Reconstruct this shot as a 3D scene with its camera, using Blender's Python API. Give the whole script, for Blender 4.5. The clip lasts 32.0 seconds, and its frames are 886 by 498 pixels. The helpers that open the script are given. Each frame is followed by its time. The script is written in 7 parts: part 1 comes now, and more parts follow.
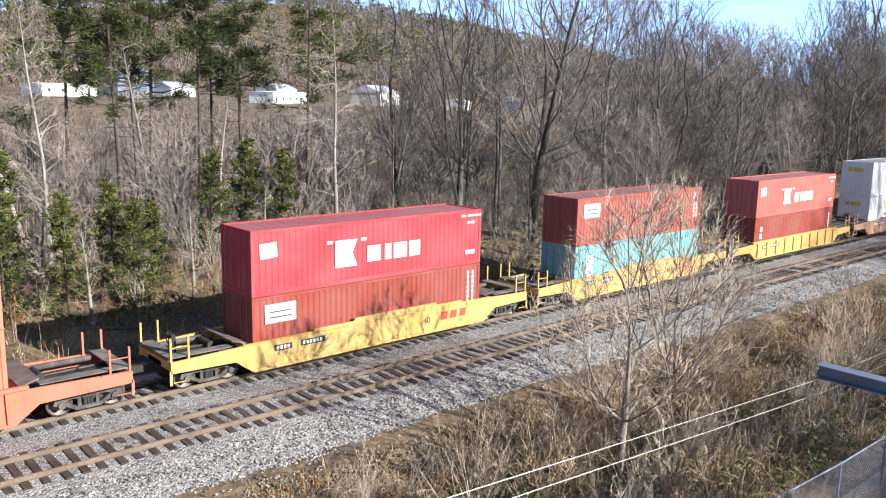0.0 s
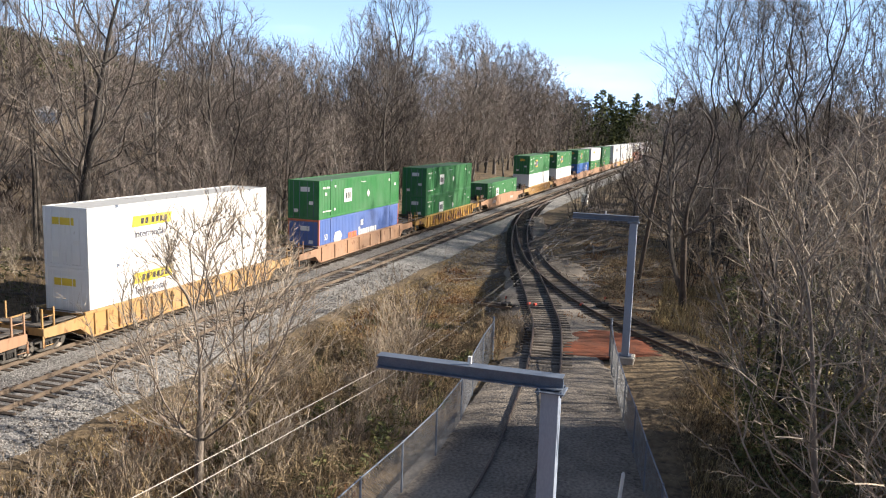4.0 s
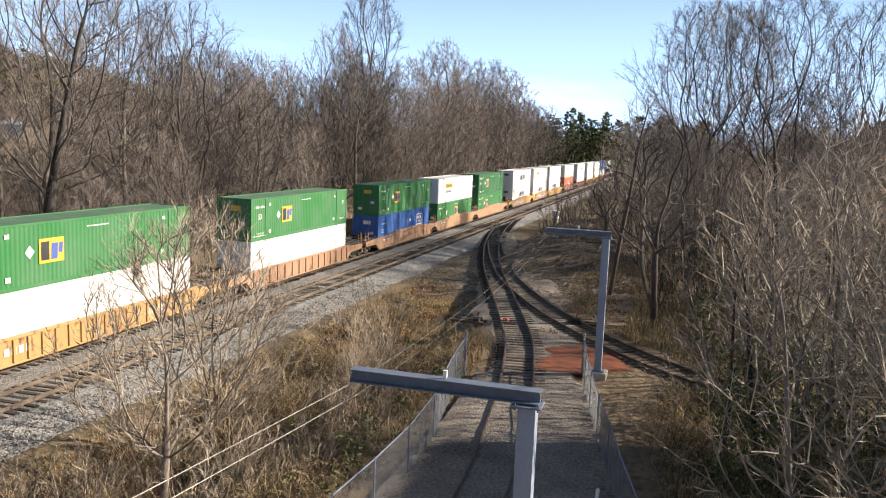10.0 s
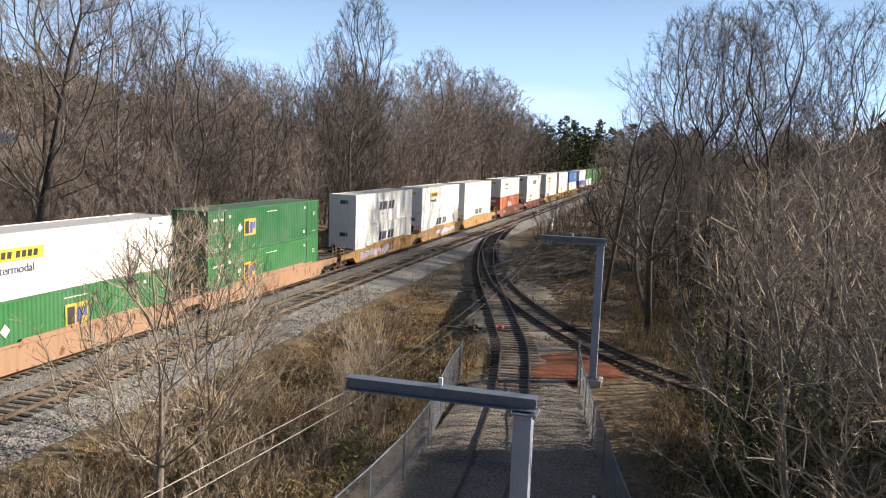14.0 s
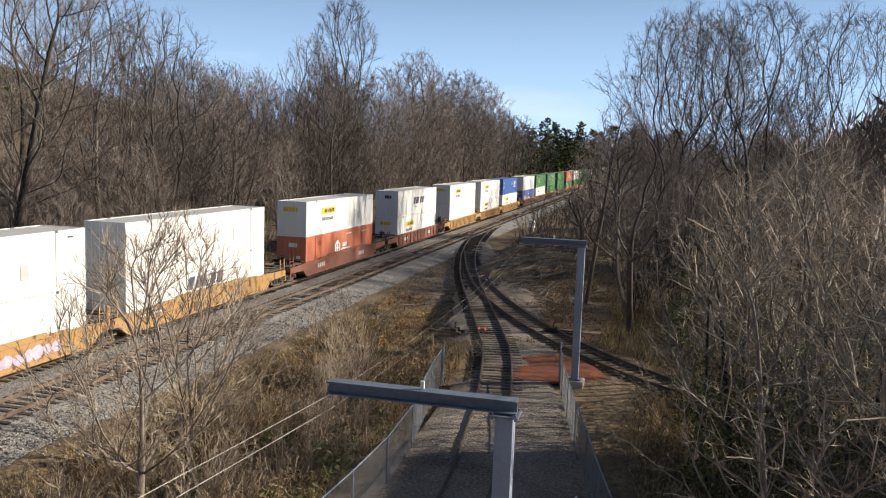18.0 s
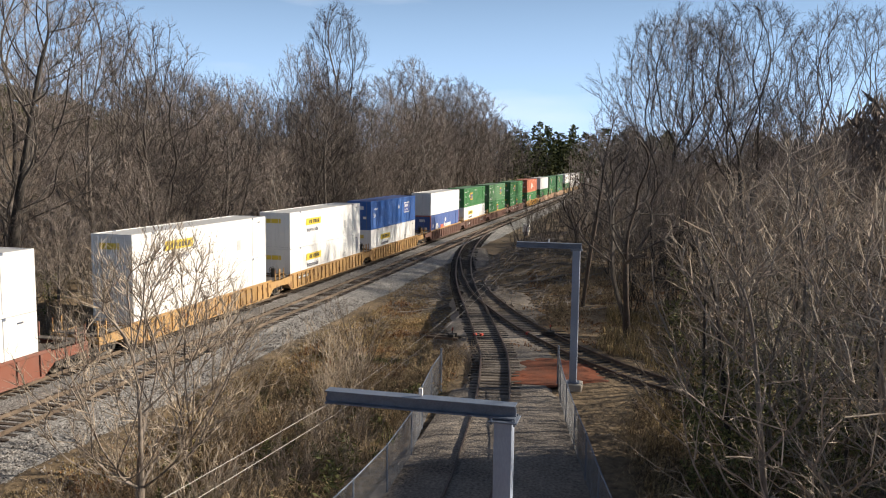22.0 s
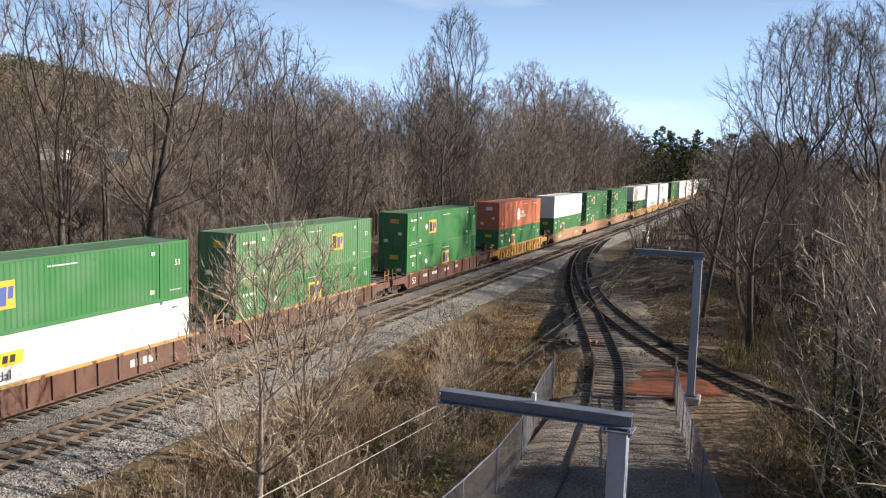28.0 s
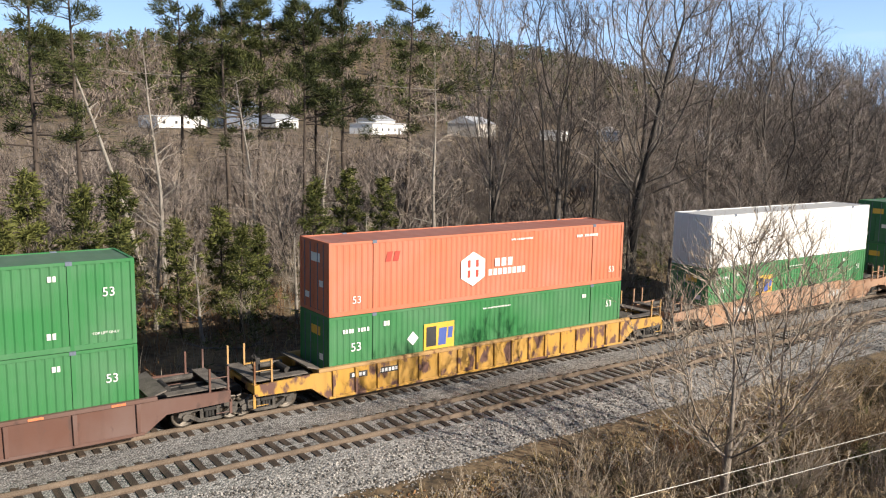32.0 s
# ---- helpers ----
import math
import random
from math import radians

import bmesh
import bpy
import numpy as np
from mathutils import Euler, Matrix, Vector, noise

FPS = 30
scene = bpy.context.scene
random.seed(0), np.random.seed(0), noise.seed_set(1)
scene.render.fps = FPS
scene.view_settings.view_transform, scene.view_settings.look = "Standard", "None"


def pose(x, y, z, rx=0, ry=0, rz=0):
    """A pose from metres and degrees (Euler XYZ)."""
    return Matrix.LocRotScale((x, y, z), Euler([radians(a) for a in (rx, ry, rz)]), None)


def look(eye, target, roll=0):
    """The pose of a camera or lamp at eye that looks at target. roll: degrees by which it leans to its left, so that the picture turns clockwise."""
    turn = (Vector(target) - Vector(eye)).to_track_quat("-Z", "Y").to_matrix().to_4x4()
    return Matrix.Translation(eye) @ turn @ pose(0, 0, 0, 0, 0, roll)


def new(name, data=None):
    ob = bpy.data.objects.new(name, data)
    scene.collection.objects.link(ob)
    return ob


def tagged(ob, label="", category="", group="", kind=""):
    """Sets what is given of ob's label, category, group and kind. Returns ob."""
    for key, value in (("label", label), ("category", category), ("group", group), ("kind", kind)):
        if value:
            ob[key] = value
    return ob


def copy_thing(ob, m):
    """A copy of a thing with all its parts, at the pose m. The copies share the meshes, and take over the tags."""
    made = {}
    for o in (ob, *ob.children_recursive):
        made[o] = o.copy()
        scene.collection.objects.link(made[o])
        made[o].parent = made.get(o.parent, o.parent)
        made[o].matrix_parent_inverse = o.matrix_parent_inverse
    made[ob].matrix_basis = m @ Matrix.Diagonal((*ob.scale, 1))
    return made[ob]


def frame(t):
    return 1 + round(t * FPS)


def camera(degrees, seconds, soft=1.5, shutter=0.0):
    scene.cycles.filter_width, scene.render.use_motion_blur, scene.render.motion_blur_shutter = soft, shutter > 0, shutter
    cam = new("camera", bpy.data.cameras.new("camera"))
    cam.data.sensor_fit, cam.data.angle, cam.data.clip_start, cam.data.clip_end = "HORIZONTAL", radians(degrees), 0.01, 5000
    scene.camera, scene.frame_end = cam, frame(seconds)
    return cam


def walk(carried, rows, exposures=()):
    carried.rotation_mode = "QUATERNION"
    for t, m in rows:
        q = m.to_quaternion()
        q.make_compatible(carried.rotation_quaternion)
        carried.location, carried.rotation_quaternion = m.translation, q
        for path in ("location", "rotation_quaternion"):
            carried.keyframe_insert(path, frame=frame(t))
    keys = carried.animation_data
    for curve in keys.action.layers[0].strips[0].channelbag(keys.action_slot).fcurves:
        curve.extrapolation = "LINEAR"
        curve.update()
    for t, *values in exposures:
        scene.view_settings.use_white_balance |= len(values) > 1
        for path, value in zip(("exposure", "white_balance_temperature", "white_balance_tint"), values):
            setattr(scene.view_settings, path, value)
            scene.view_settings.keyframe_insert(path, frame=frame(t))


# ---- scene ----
# Camera: somebody stands on a high place beside the railway and pans.
# World: x runs along the railway, y across it, z = 0 at the rail heads of the main line.
cam = camera(56.63, 32.0, soft=1.15)
PATH = [
    (0, (-0.236, -28.954, 10.758), (12.876, -14.278, 7.193), 1.18),
    (0.5, (-0.188, -28.920, 10.734), (14.523, -15.809, 7.318), 1.07),
    (1, (-0.155, -28.896, 10.717), (15.836, -17.339, 7.445), 1.11),
    (1.5, (-0.146, -28.888, 10.713), (17.095, -19.232, 7.630), 1.35),
    (2, (-0.145, -28.886, 10.712), (17.975, -20.965, 7.720), 1.68),
    (2.5, (-0.133, -28.876, 10.704), (18.391, -21.946, 7.732), 1.82),
    (3, (-0.117, -28.860, 10.694), (18.607, -22.477, 7.752), 1.93),
    (3.5, (-0.105, -28.848, 10.687), (18.703, -22.725, 7.731), 1.80),
    (5.5, (0.121, -28.679, 10.570), (18.906, -22.524, 7.535), 1.77),
    (6, (0.118, -28.679, 10.570), (18.940, -22.557, 7.702), 2.00),
    (6.5, (0.122, -28.674, 10.566), (18.970, -22.565, 7.835), 2.11),
    (7, (0.136, -28.664, 10.556), (19.063, -22.739, 7.977), 2.20),
    (7.5, (0.150, -28.657, 10.549), (19.132, -22.873, 8.056), 2.23),
    (8, (0.153, -28.655, 10.547), (19.191, -23.022, 8.133), 2.27),
    (8.5, (0.145, -28.659, 10.550), (19.180, -23.038, 8.083), 2.12),
    (9, (0.141, -28.659, 10.550), (19.180, -23.074, 8.035), 2.12),
    (9.5, (0.147, -28.651, 10.543), (19.206, -23.155, 7.979), 2.35),
    (10, (0.151, -28.644, 10.536), (19.219, -23.178, 7.975), 2.34),
    (10.5, (0.147, -28.642, 10.535), (19.193, -23.111, 7.960), 2.42),
    (11, (0.141, -28.643, 10.536), (19.191, -23.139, 7.924), 2.35),
    (11.5, (0.134, -28.645, 10.537), (19.217, -23.234, 7.972), 2.00),
    (12, (0.129, -28.646, 10.536), (19.183, -23.154, 7.933), 1.95),
    (12.5, (0.133, -28.642, 10.531), (19.209, -23.202, 7.980), 2.12),
    (13, (0.143, -28.635, 10.524), (19.237, -23.227, 8.036), 2.21),
    (13.5, (0.150, -28.631, 10.519), (19.252, -23.224, 8.094), 2.31),
    (14, (0.148, -28.631, 10.520), (19.274, -23.282, 8.155), 2.19),
    (14.5, (0.144, -28.634, 10.523), (19.285, -23.347, 8.143), 1.96),
    (16.5, (0.112, -28.661, 10.542), (19.313, -23.579, 8.200), 2.06),
    (17, (0.113, -28.663, 10.542), (19.331, -23.639, 8.207), 1.88),
    (17.5, (0.112, -28.666, 10.546), (19.353, -23.716, 8.253), 1.85),
    (18, (0.109, -28.670, 10.552), (19.353, -23.733, 8.257), 1.97),
    (18.5, (0.106, -28.670, 10.557), (19.339, -23.691, 8.261), 2.01),
    (19, (0.105, -28.666, 10.558), (19.368, -23.785, 8.297), 2.08),
    (19.5, (0.106, -28.661, 10.556), (19.374, -23.808, 8.275), 2.05),
    (20, (0.108, -28.658, 10.552), (19.390, -23.828, 8.341), 1.95),
    (20.5, (0.102, -28.662, 10.551), (19.422, -23.988, 8.334), 2.45),
    (21, (0.087, -28.673, 10.555), (19.451, -24.145, 8.421), 2.76),
    (21.5, (0.078, -28.681, 10.562), (19.406, -24.016, 8.399), 1.89),
    (22, (0.085, -28.685, 10.568), (19.372, -23.848, 8.421), 0.67),
    (22.5, (0.082, -28.688, 10.570), (19.401, -23.930, 8.533), 1.06),
    (23, (0.048, -28.688, 10.563), (19.326, -23.727, 8.625), 1.56),
    (23.5, (0.014, -28.684, 10.550), (18.997, -22.755, 8.436), 2.37),
    (24, (0.014, -28.679, 10.538), (18.771, -22.103, 8.315), 2.03),
    (24.5, (0.038, -28.670, 10.528), (18.775, -21.961, 8.553), 1.34),
    (26.5, (0.079, -28.655, 10.548), (18.688, -21.662, 8.356), 1.54),
    (27, (0.092, -28.638, 10.553), (18.562, -21.308, 8.286), 1.58),
    (27.5, (0.091, -28.623, 10.559), (18.490, -21.093, 8.374), 1.53),
    (28, (0.058, -28.631, 10.563), (18.485, -21.153, 8.437), 1.54),
    (28.5, (0.002, -28.669, 10.560), (18.437, -21.234, 8.356), 1.64),
    (29, (-0.065, -28.708, 10.563), (18.049, -20.549, 8.263), 1.45),
    (29.5, (-0.175, -28.742, 10.589), (16.416, -17.868, 8.040), 2.43),
    (30, (-0.330, -28.804, 10.638), (14.510, -15.672, 7.934), 1.62),
    (30.5, (-0.454, -28.892, 10.678), (12.884, -14.247, 7.920), 2.16),
    (31, (-0.515, -28.972, 10.691), (11.753, -13.418, 7.940), 2.01),
    (31.5, (-0.548, -29.028, 10.689), (11.390, -13.219, 7.945), 1.87),
    (32, (-0.576, -29.066, 10.687), (10.814, -12.881, 7.803), 1.03),
]
EXPOSURE = [(0.0, 1.26, 5750, 10), (1.0, 1.16, 5800, 10), (2.0, 0.97, 5900, 10), (3.0, 0.92, 6200, 10), (6.0, 1.11, 6650, 11), (9.0, 1.03, 6750, 11), (12.0, 0.87, 6700, 11), (14.0, 0.7, 6650, 11), (17.0, 0.46, 6650, 10), (19.0, 0.42, 6680, 10), (21.0, 0.49, 6700, 10), (24.0, 0.46, 6650, 11), (27.0, 0.57, 6650, 13), (29.0, 0.75, 6600, 13), (30.0, 0.7, 6500, 12), (32.0, 0.65, 6400, 10)]
walk(cam, [(t, look(eye, target, roll)) for t, eye, target, roll in PATH], EXPOSURE)

# ---- light ----
SUN_EL, SUN_X, SUN_Y = 25.0, 0.38, -0.925        # the way towards the sun
world = bpy.data.worlds.new("sky")
scene.world = world
world.use_nodes = True
wt = world.node_tree
wt.nodes.clear()
w_out = wt.nodes.new("ShaderNodeOutputWorld")
w_bg = wt.nodes.new("ShaderNodeBackground")
w_sky = wt.nodes.new("ShaderNodeTexSky")
w_sky.sky_type = "NISHITA"
w_sky.sun_disc = False
w_sky.sun_elevation = radians(SUN_EL)
w_sky.sun_rotation = math.atan2(SUN_X, SUN_Y)
w_sky.air_density, w_sky.dust_density, w_sky.ozone_density = 1.0, 0.3, 5.0
w_bg.inputs[1].default_value = 0.0435
# thin high cloud, drawn out along the horizon
w_co = wt.nodes.new("ShaderNodeTexCoord")
w_map = wt.nodes.new("ShaderNodeMapping")
w_map.inputs["Scale"].default_value = (1.6, 1.6, 7.0)
w_noise = wt.nodes.new("ShaderNodeTexNoise")
w_noise.inputs["Scale"].default_value = 1.7
w_noise.inputs["Detail"].default_value = 6.0
w_ramp = wt.nodes.new("ShaderNodeValToRGB")
w_ramp.color_ramp.elements[0].position = 0.50
w_ramp.color_ramp.elements[0].color = (0.0, 0.0, 0.0, 1)
w_ramp.color_ramp.elements[1].position = 0.70
w_ramp.color_ramp.elements[1].color = (0.38, 0.38, 0.38, 1)
w_mix = wt.nodes.new("ShaderNodeMix")
w_mix.data_type = "RGBA"
w_mix.inputs[7].default_value = (18.0, 18.6, 20.0, 1)
wt.links.new(w_co.outputs["Generated"], w_map.inputs[0])
wt.links.new(w_map.outputs[0], w_noise.inputs[0])
wt.links.new(w_noise.outputs[0], w_ramp.inputs[0])
wt.links.new(w_ramp.outputs[0], w_mix.inputs[0])
# pale blue haze low over the horizon
w_sep = wt.nodes.new("ShaderNodeSeparateXYZ")
w_haze = wt.nodes.new("ShaderNodeMapRange")
w_haze.inputs[1].default_value, w_haze.inputs[2].default_value = 0.0, 0.30
w_haze.inputs[3].default_value, w_haze.inputs[4].default_value = 0.84, 0.0
w_blue = wt.nodes.new("ShaderNodeMix")
w_blue.data_type = "RGBA"
w_blue.inputs[7].default_value = (12.0, 18.0, 27.5, 1)
wt.links.new(w_co.outputs["Generated"], w_sep.inputs[0])
wt.links.new(w_sep.outputs[2], w_haze.inputs[0])
wt.links.new(w_haze.outputs[0], w_blue.inputs[0])
wt.links.new(w_sky.outputs[0], w_blue.inputs[6])
wt.links.new(w_blue.outputs[2], w_mix.inputs[6])
wt.links.new(w_mix.outputs[2], w_bg.inputs[0])
wt.links.new(w_bg.outputs[0], w_out.inputs[0])

sun = new("sun", bpy.data.lights.new("sun", "SUN"))
sun.data.energy, sun.data.angle, sun.data.color = 5.0, radians(0.55), (1.0, 0.90, 0.76)
sun.matrix_world = look((60 * SUN_X, 60 * SUN_Y, 60 * math.tan(radians(SUN_EL))), (0, 0, 0))


# ---- materials ----
def material(name, dark, light, rough=0.7, metal=0.0, scale=2.0, fine=30.0, bump=0.1, depth=0.01, island=0.0, each=0.0, stretch=(1, 1, 1), low=0.35, high=0.65, spec=0.5):
    """Two colours mixed by a coarse and a fine noise, with relief; island and each: how far pieces and objects differ."""
    m = bpy.data.materials.new(name)
    m.use_nodes = True
    nt = m.node_tree
    b = nt.nodes["Principled BSDF"]
    b.inputs["Roughness"].default_value, b.inputs["Metallic"].default_value = rough, metal
    b.inputs["Specular IOR Level"].default_value = spec
    co = nt.nodes.new("ShaderNodeTexCoord")
    mp = nt.nodes.new("ShaderNodeMapping")
    mp.inputs["Scale"].default_value = stretch
    nt.links.new(co.outputs["Object"], mp.inputs[0])
    n1, n2 = nt.nodes.new("ShaderNodeTexNoise"), nt.nodes.new("ShaderNodeTexNoise")
    n1.inputs["Scale"].default_value, n2.inputs["Scale"].default_value = scale, fine
    n1.inputs["Detail"].default_value, n2.inputs["Detail"].default_value = 5.0, 4.0
    for n in (n1, n2):
        nt.links.new(mp.outputs[0], n.inputs["Vector"])
    add = nt.nodes.new("ShaderNodeMath")
    add.operation = "MULTIPLY_ADD"
    add.inputs[1].default_value = 0.45
    nt.links.new(n2.outputs[0], add.inputs[0])
    half = nt.nodes.new("ShaderNodeMath")
    half.operation = "MULTIPLY_ADD"
    half.inputs[1].default_value, half.inputs[2].default_value = 0.55, 0.0
    nt.links.new(n1.outputs[0], half.inputs[0])
    nt.links.new(half.outputs[0], add.inputs[2])
    value = add.outputs[0]
    for amount, node, output in ((island, "ShaderNodeNewGeometry", "Random Per Island"), (each, "ShaderNodeObjectInfo", "Random")):
        if amount:
            src, mix = nt.nodes.new(node), nt.nodes.new("ShaderNodeMath")
            mix.operation = "MULTIPLY_ADD"
            mix.inputs[1].default_value = amount
            off = nt.nodes.new("ShaderNodeMath")
            off.operation = "ADD"
            off.inputs[1].default_value = -amount / 2
            nt.links.new(value, off.inputs[0])
            nt.links.new(src.outputs[output], mix.inputs[0])
            nt.links.new(off.outputs[0], mix.inputs[2])
            value = mix.outputs[0]
    ramp = nt.nodes.new("ShaderNodeValToRGB")
    ramp.color_ramp.elements[0].position, ramp.color_ramp.elements[1].position = low, high
    ramp.color_ramp.elements[0].color, ramp.color_ramp.elements[1].color = (*dark, 1), (*light, 1)
    nt.links.new(value, ramp.inputs[0])
    nt.links.new(ramp.outputs[0], b.inputs["Base Color"])
    if bump:
        bp = nt.nodes.new("ShaderNodeBump")
        bp.inputs["Strength"].default_value, bp.inputs["Distance"].default_value = bump, depth
        nt.links.new(n2.outputs[0], bp.inputs["Height"])
        nt.links.new(bp.outputs[0], b.inputs["Normal"])
    return m


def paint(name, colour, rust=(0.16, 0.07, 0.035), wear=0.68, rough=0.6, streak=0.35):
    """Weathered vehicle paint: fading, vertical dirt streaks and rust patches."""
    m = bpy.data.materials.new(name)
    m.use_nodes = True
    nt = m.node_tree
    b = nt.nodes["Principled BSDF"]
    b.inputs["Roughness"].default_value = rough
    b.inputs["Specular IOR Level"].default_value = 0.3
    co = nt.nodes.new("ShaderNodeTexCoord")
    info = nt.nodes.new("ShaderNodeObjectInfo")
    shift = nt.nodes.new("ShaderNodeVectorMath")
    shift.operation = "MULTIPLY_ADD"
    shift.inputs[1].default_value = (37.0, 11.0, 5.0)
    nt.links.new(info.outputs["Random"], shift.inputs[0])
    nt.links.new(co.outputs["Object"], shift.inputs[2])

    def ramped(scale, stretch, lo, hi, detail=5.0):
        mp = nt.nodes.new("ShaderNodeMapping")
        mp.inputs["Scale"].default_value = stretch
        nt.links.new(shift.outputs[0], mp.inputs[0])
        n = nt.nodes.new("ShaderNodeTexNoise")
        n.inputs["Scale"].default_value, n.inputs["Detail"].default_value = scale, detail
        nt.links.new(mp.outputs[0], n.inputs["Vector"])
        r = nt.nodes.new("ShaderNodeMapRange")
        r.inputs[1].default_value, r.inputs[2].default_value = lo, hi
        nt.links.new(n.outputs[0], r.inputs[0])
        return r.outputs[0]

    def mixed(fac, a, c):
        x = nt.nodes.new("ShaderNodeMix")
        x.data_type = "RGBA"
        nt.links.new(fac, x.inputs[0])
        if isinstance(a, tuple):
            x.inputs[6].default_value = (*a, 1)
        else:
            nt.links.new(a, x.inputs[6])
        x.inputs[7].default_value = (*c, 1)
        return x.outputs[2]

    faded = tuple(min(1.0, c * 0.86 + 0.05) for c in colour)
    dirty = tuple(c * 0.55 + 0.02 for c in colour)
    col = mixed(ramped(0.5, (1, 1, 1), 0.35, 0.7), colour, faded)
    s = nt.nodes.new("ShaderNodeMath")
    s.operation = "MULTIPLY"
    s.inputs[1].default_value = streak
    nt.links.new(ramped(1.6, (2.2, 2.2, 0.22), 0.5, 0.8), s.inputs[0])
    col = mixed(s.outputs[0], col, dirty)
    col = mixed(ramped(2.3, (1, 1, 0.6), wear, wear + 0.09, 8.0), col, rust)
    nt.links.new(col, b.inputs["Base Color"])
    bp = nt.nodes.new("ShaderNodeBump")
    bp.inputs["Strength"].default_value, bp.inputs["Distance"].default_value = 0.15, 0.01
    nt.links.new(ramped(9.0, (1, 1, 1), 0.2, 0.8), bp.inputs["Height"])
    nt.links.new(bp.outputs[0], b.inputs["Normal"])
    return m


def ballast_material():
    m = bpy.data.materials.new("ballast_stone")
    m.use_nodes = True
    nt = m.node_tree
    b = nt.nodes["Principled BSDF"]
    b.inputs["Roughness"].default_value = 0.9
    co = nt.nodes.new("ShaderNodeTexCoord")
    v = nt.nodes.new("ShaderNodeTexVoronoi")
    v.inputs["Scale"].default_value = 13.0
    nt.links.new(co.outputs["Object"], v.inputs["Vector"])
    sep = nt.nodes.new("ShaderNodeSeparateColor")
    nt.links.new(v.outputs["Color"], sep.inputs[0])
    n = nt.nodes.new("ShaderNodeTexNoise")
    n.inputs["Scale"].default_value, n.inputs["Detail"].default_value = 0.7, 6.0
    nt.links.new(co.outputs["Object"], n.inputs["Vector"])
    mix = nt.nodes.new("ShaderNodeMath")
    mix.operation = "MULTIPLY_ADD"
    mix.inputs[1].default_value = 0.62
    nt.links.new(sep.outputs[0], mix.inputs[0])
    h = nt.nodes.new("ShaderNodeMath")
    h.operation = "MULTIPLY"
    h.inputs[1].default_value = 0.5
    nt.links.new(n.outputs[0], h.inputs[0])
    nt.links.new(h.outputs[0], mix.inputs[2])
    r = nt.nodes.new("ShaderNodeValToRGB")
    r.color_ramp.elements[0].position, r.color_ramp.elements[1].position = 0.15, 0.85
    r.color_ramp.elements[0].color, r.color_ramp.elements[1].color = (0.062, 0.058, 0.054, 1), (0.375, 0.36, 0.34, 1)
    nt.links.new(mix.outputs[0], r.inputs[0])
    nt.links.new(r.outputs[0], b.inputs["Base Color"])
    bp = nt.nodes.new("ShaderNodeBump")
    bp.invert = True
    bp.inputs["Strength"].default_value, bp.inputs["Distance"].default_value = 0.9, 0.05
    nt.links.new(v.outputs["Distance"], bp.inputs["Height"])
    nt.links.new(bp.outputs[0], b.inputs["Normal"])
    return m


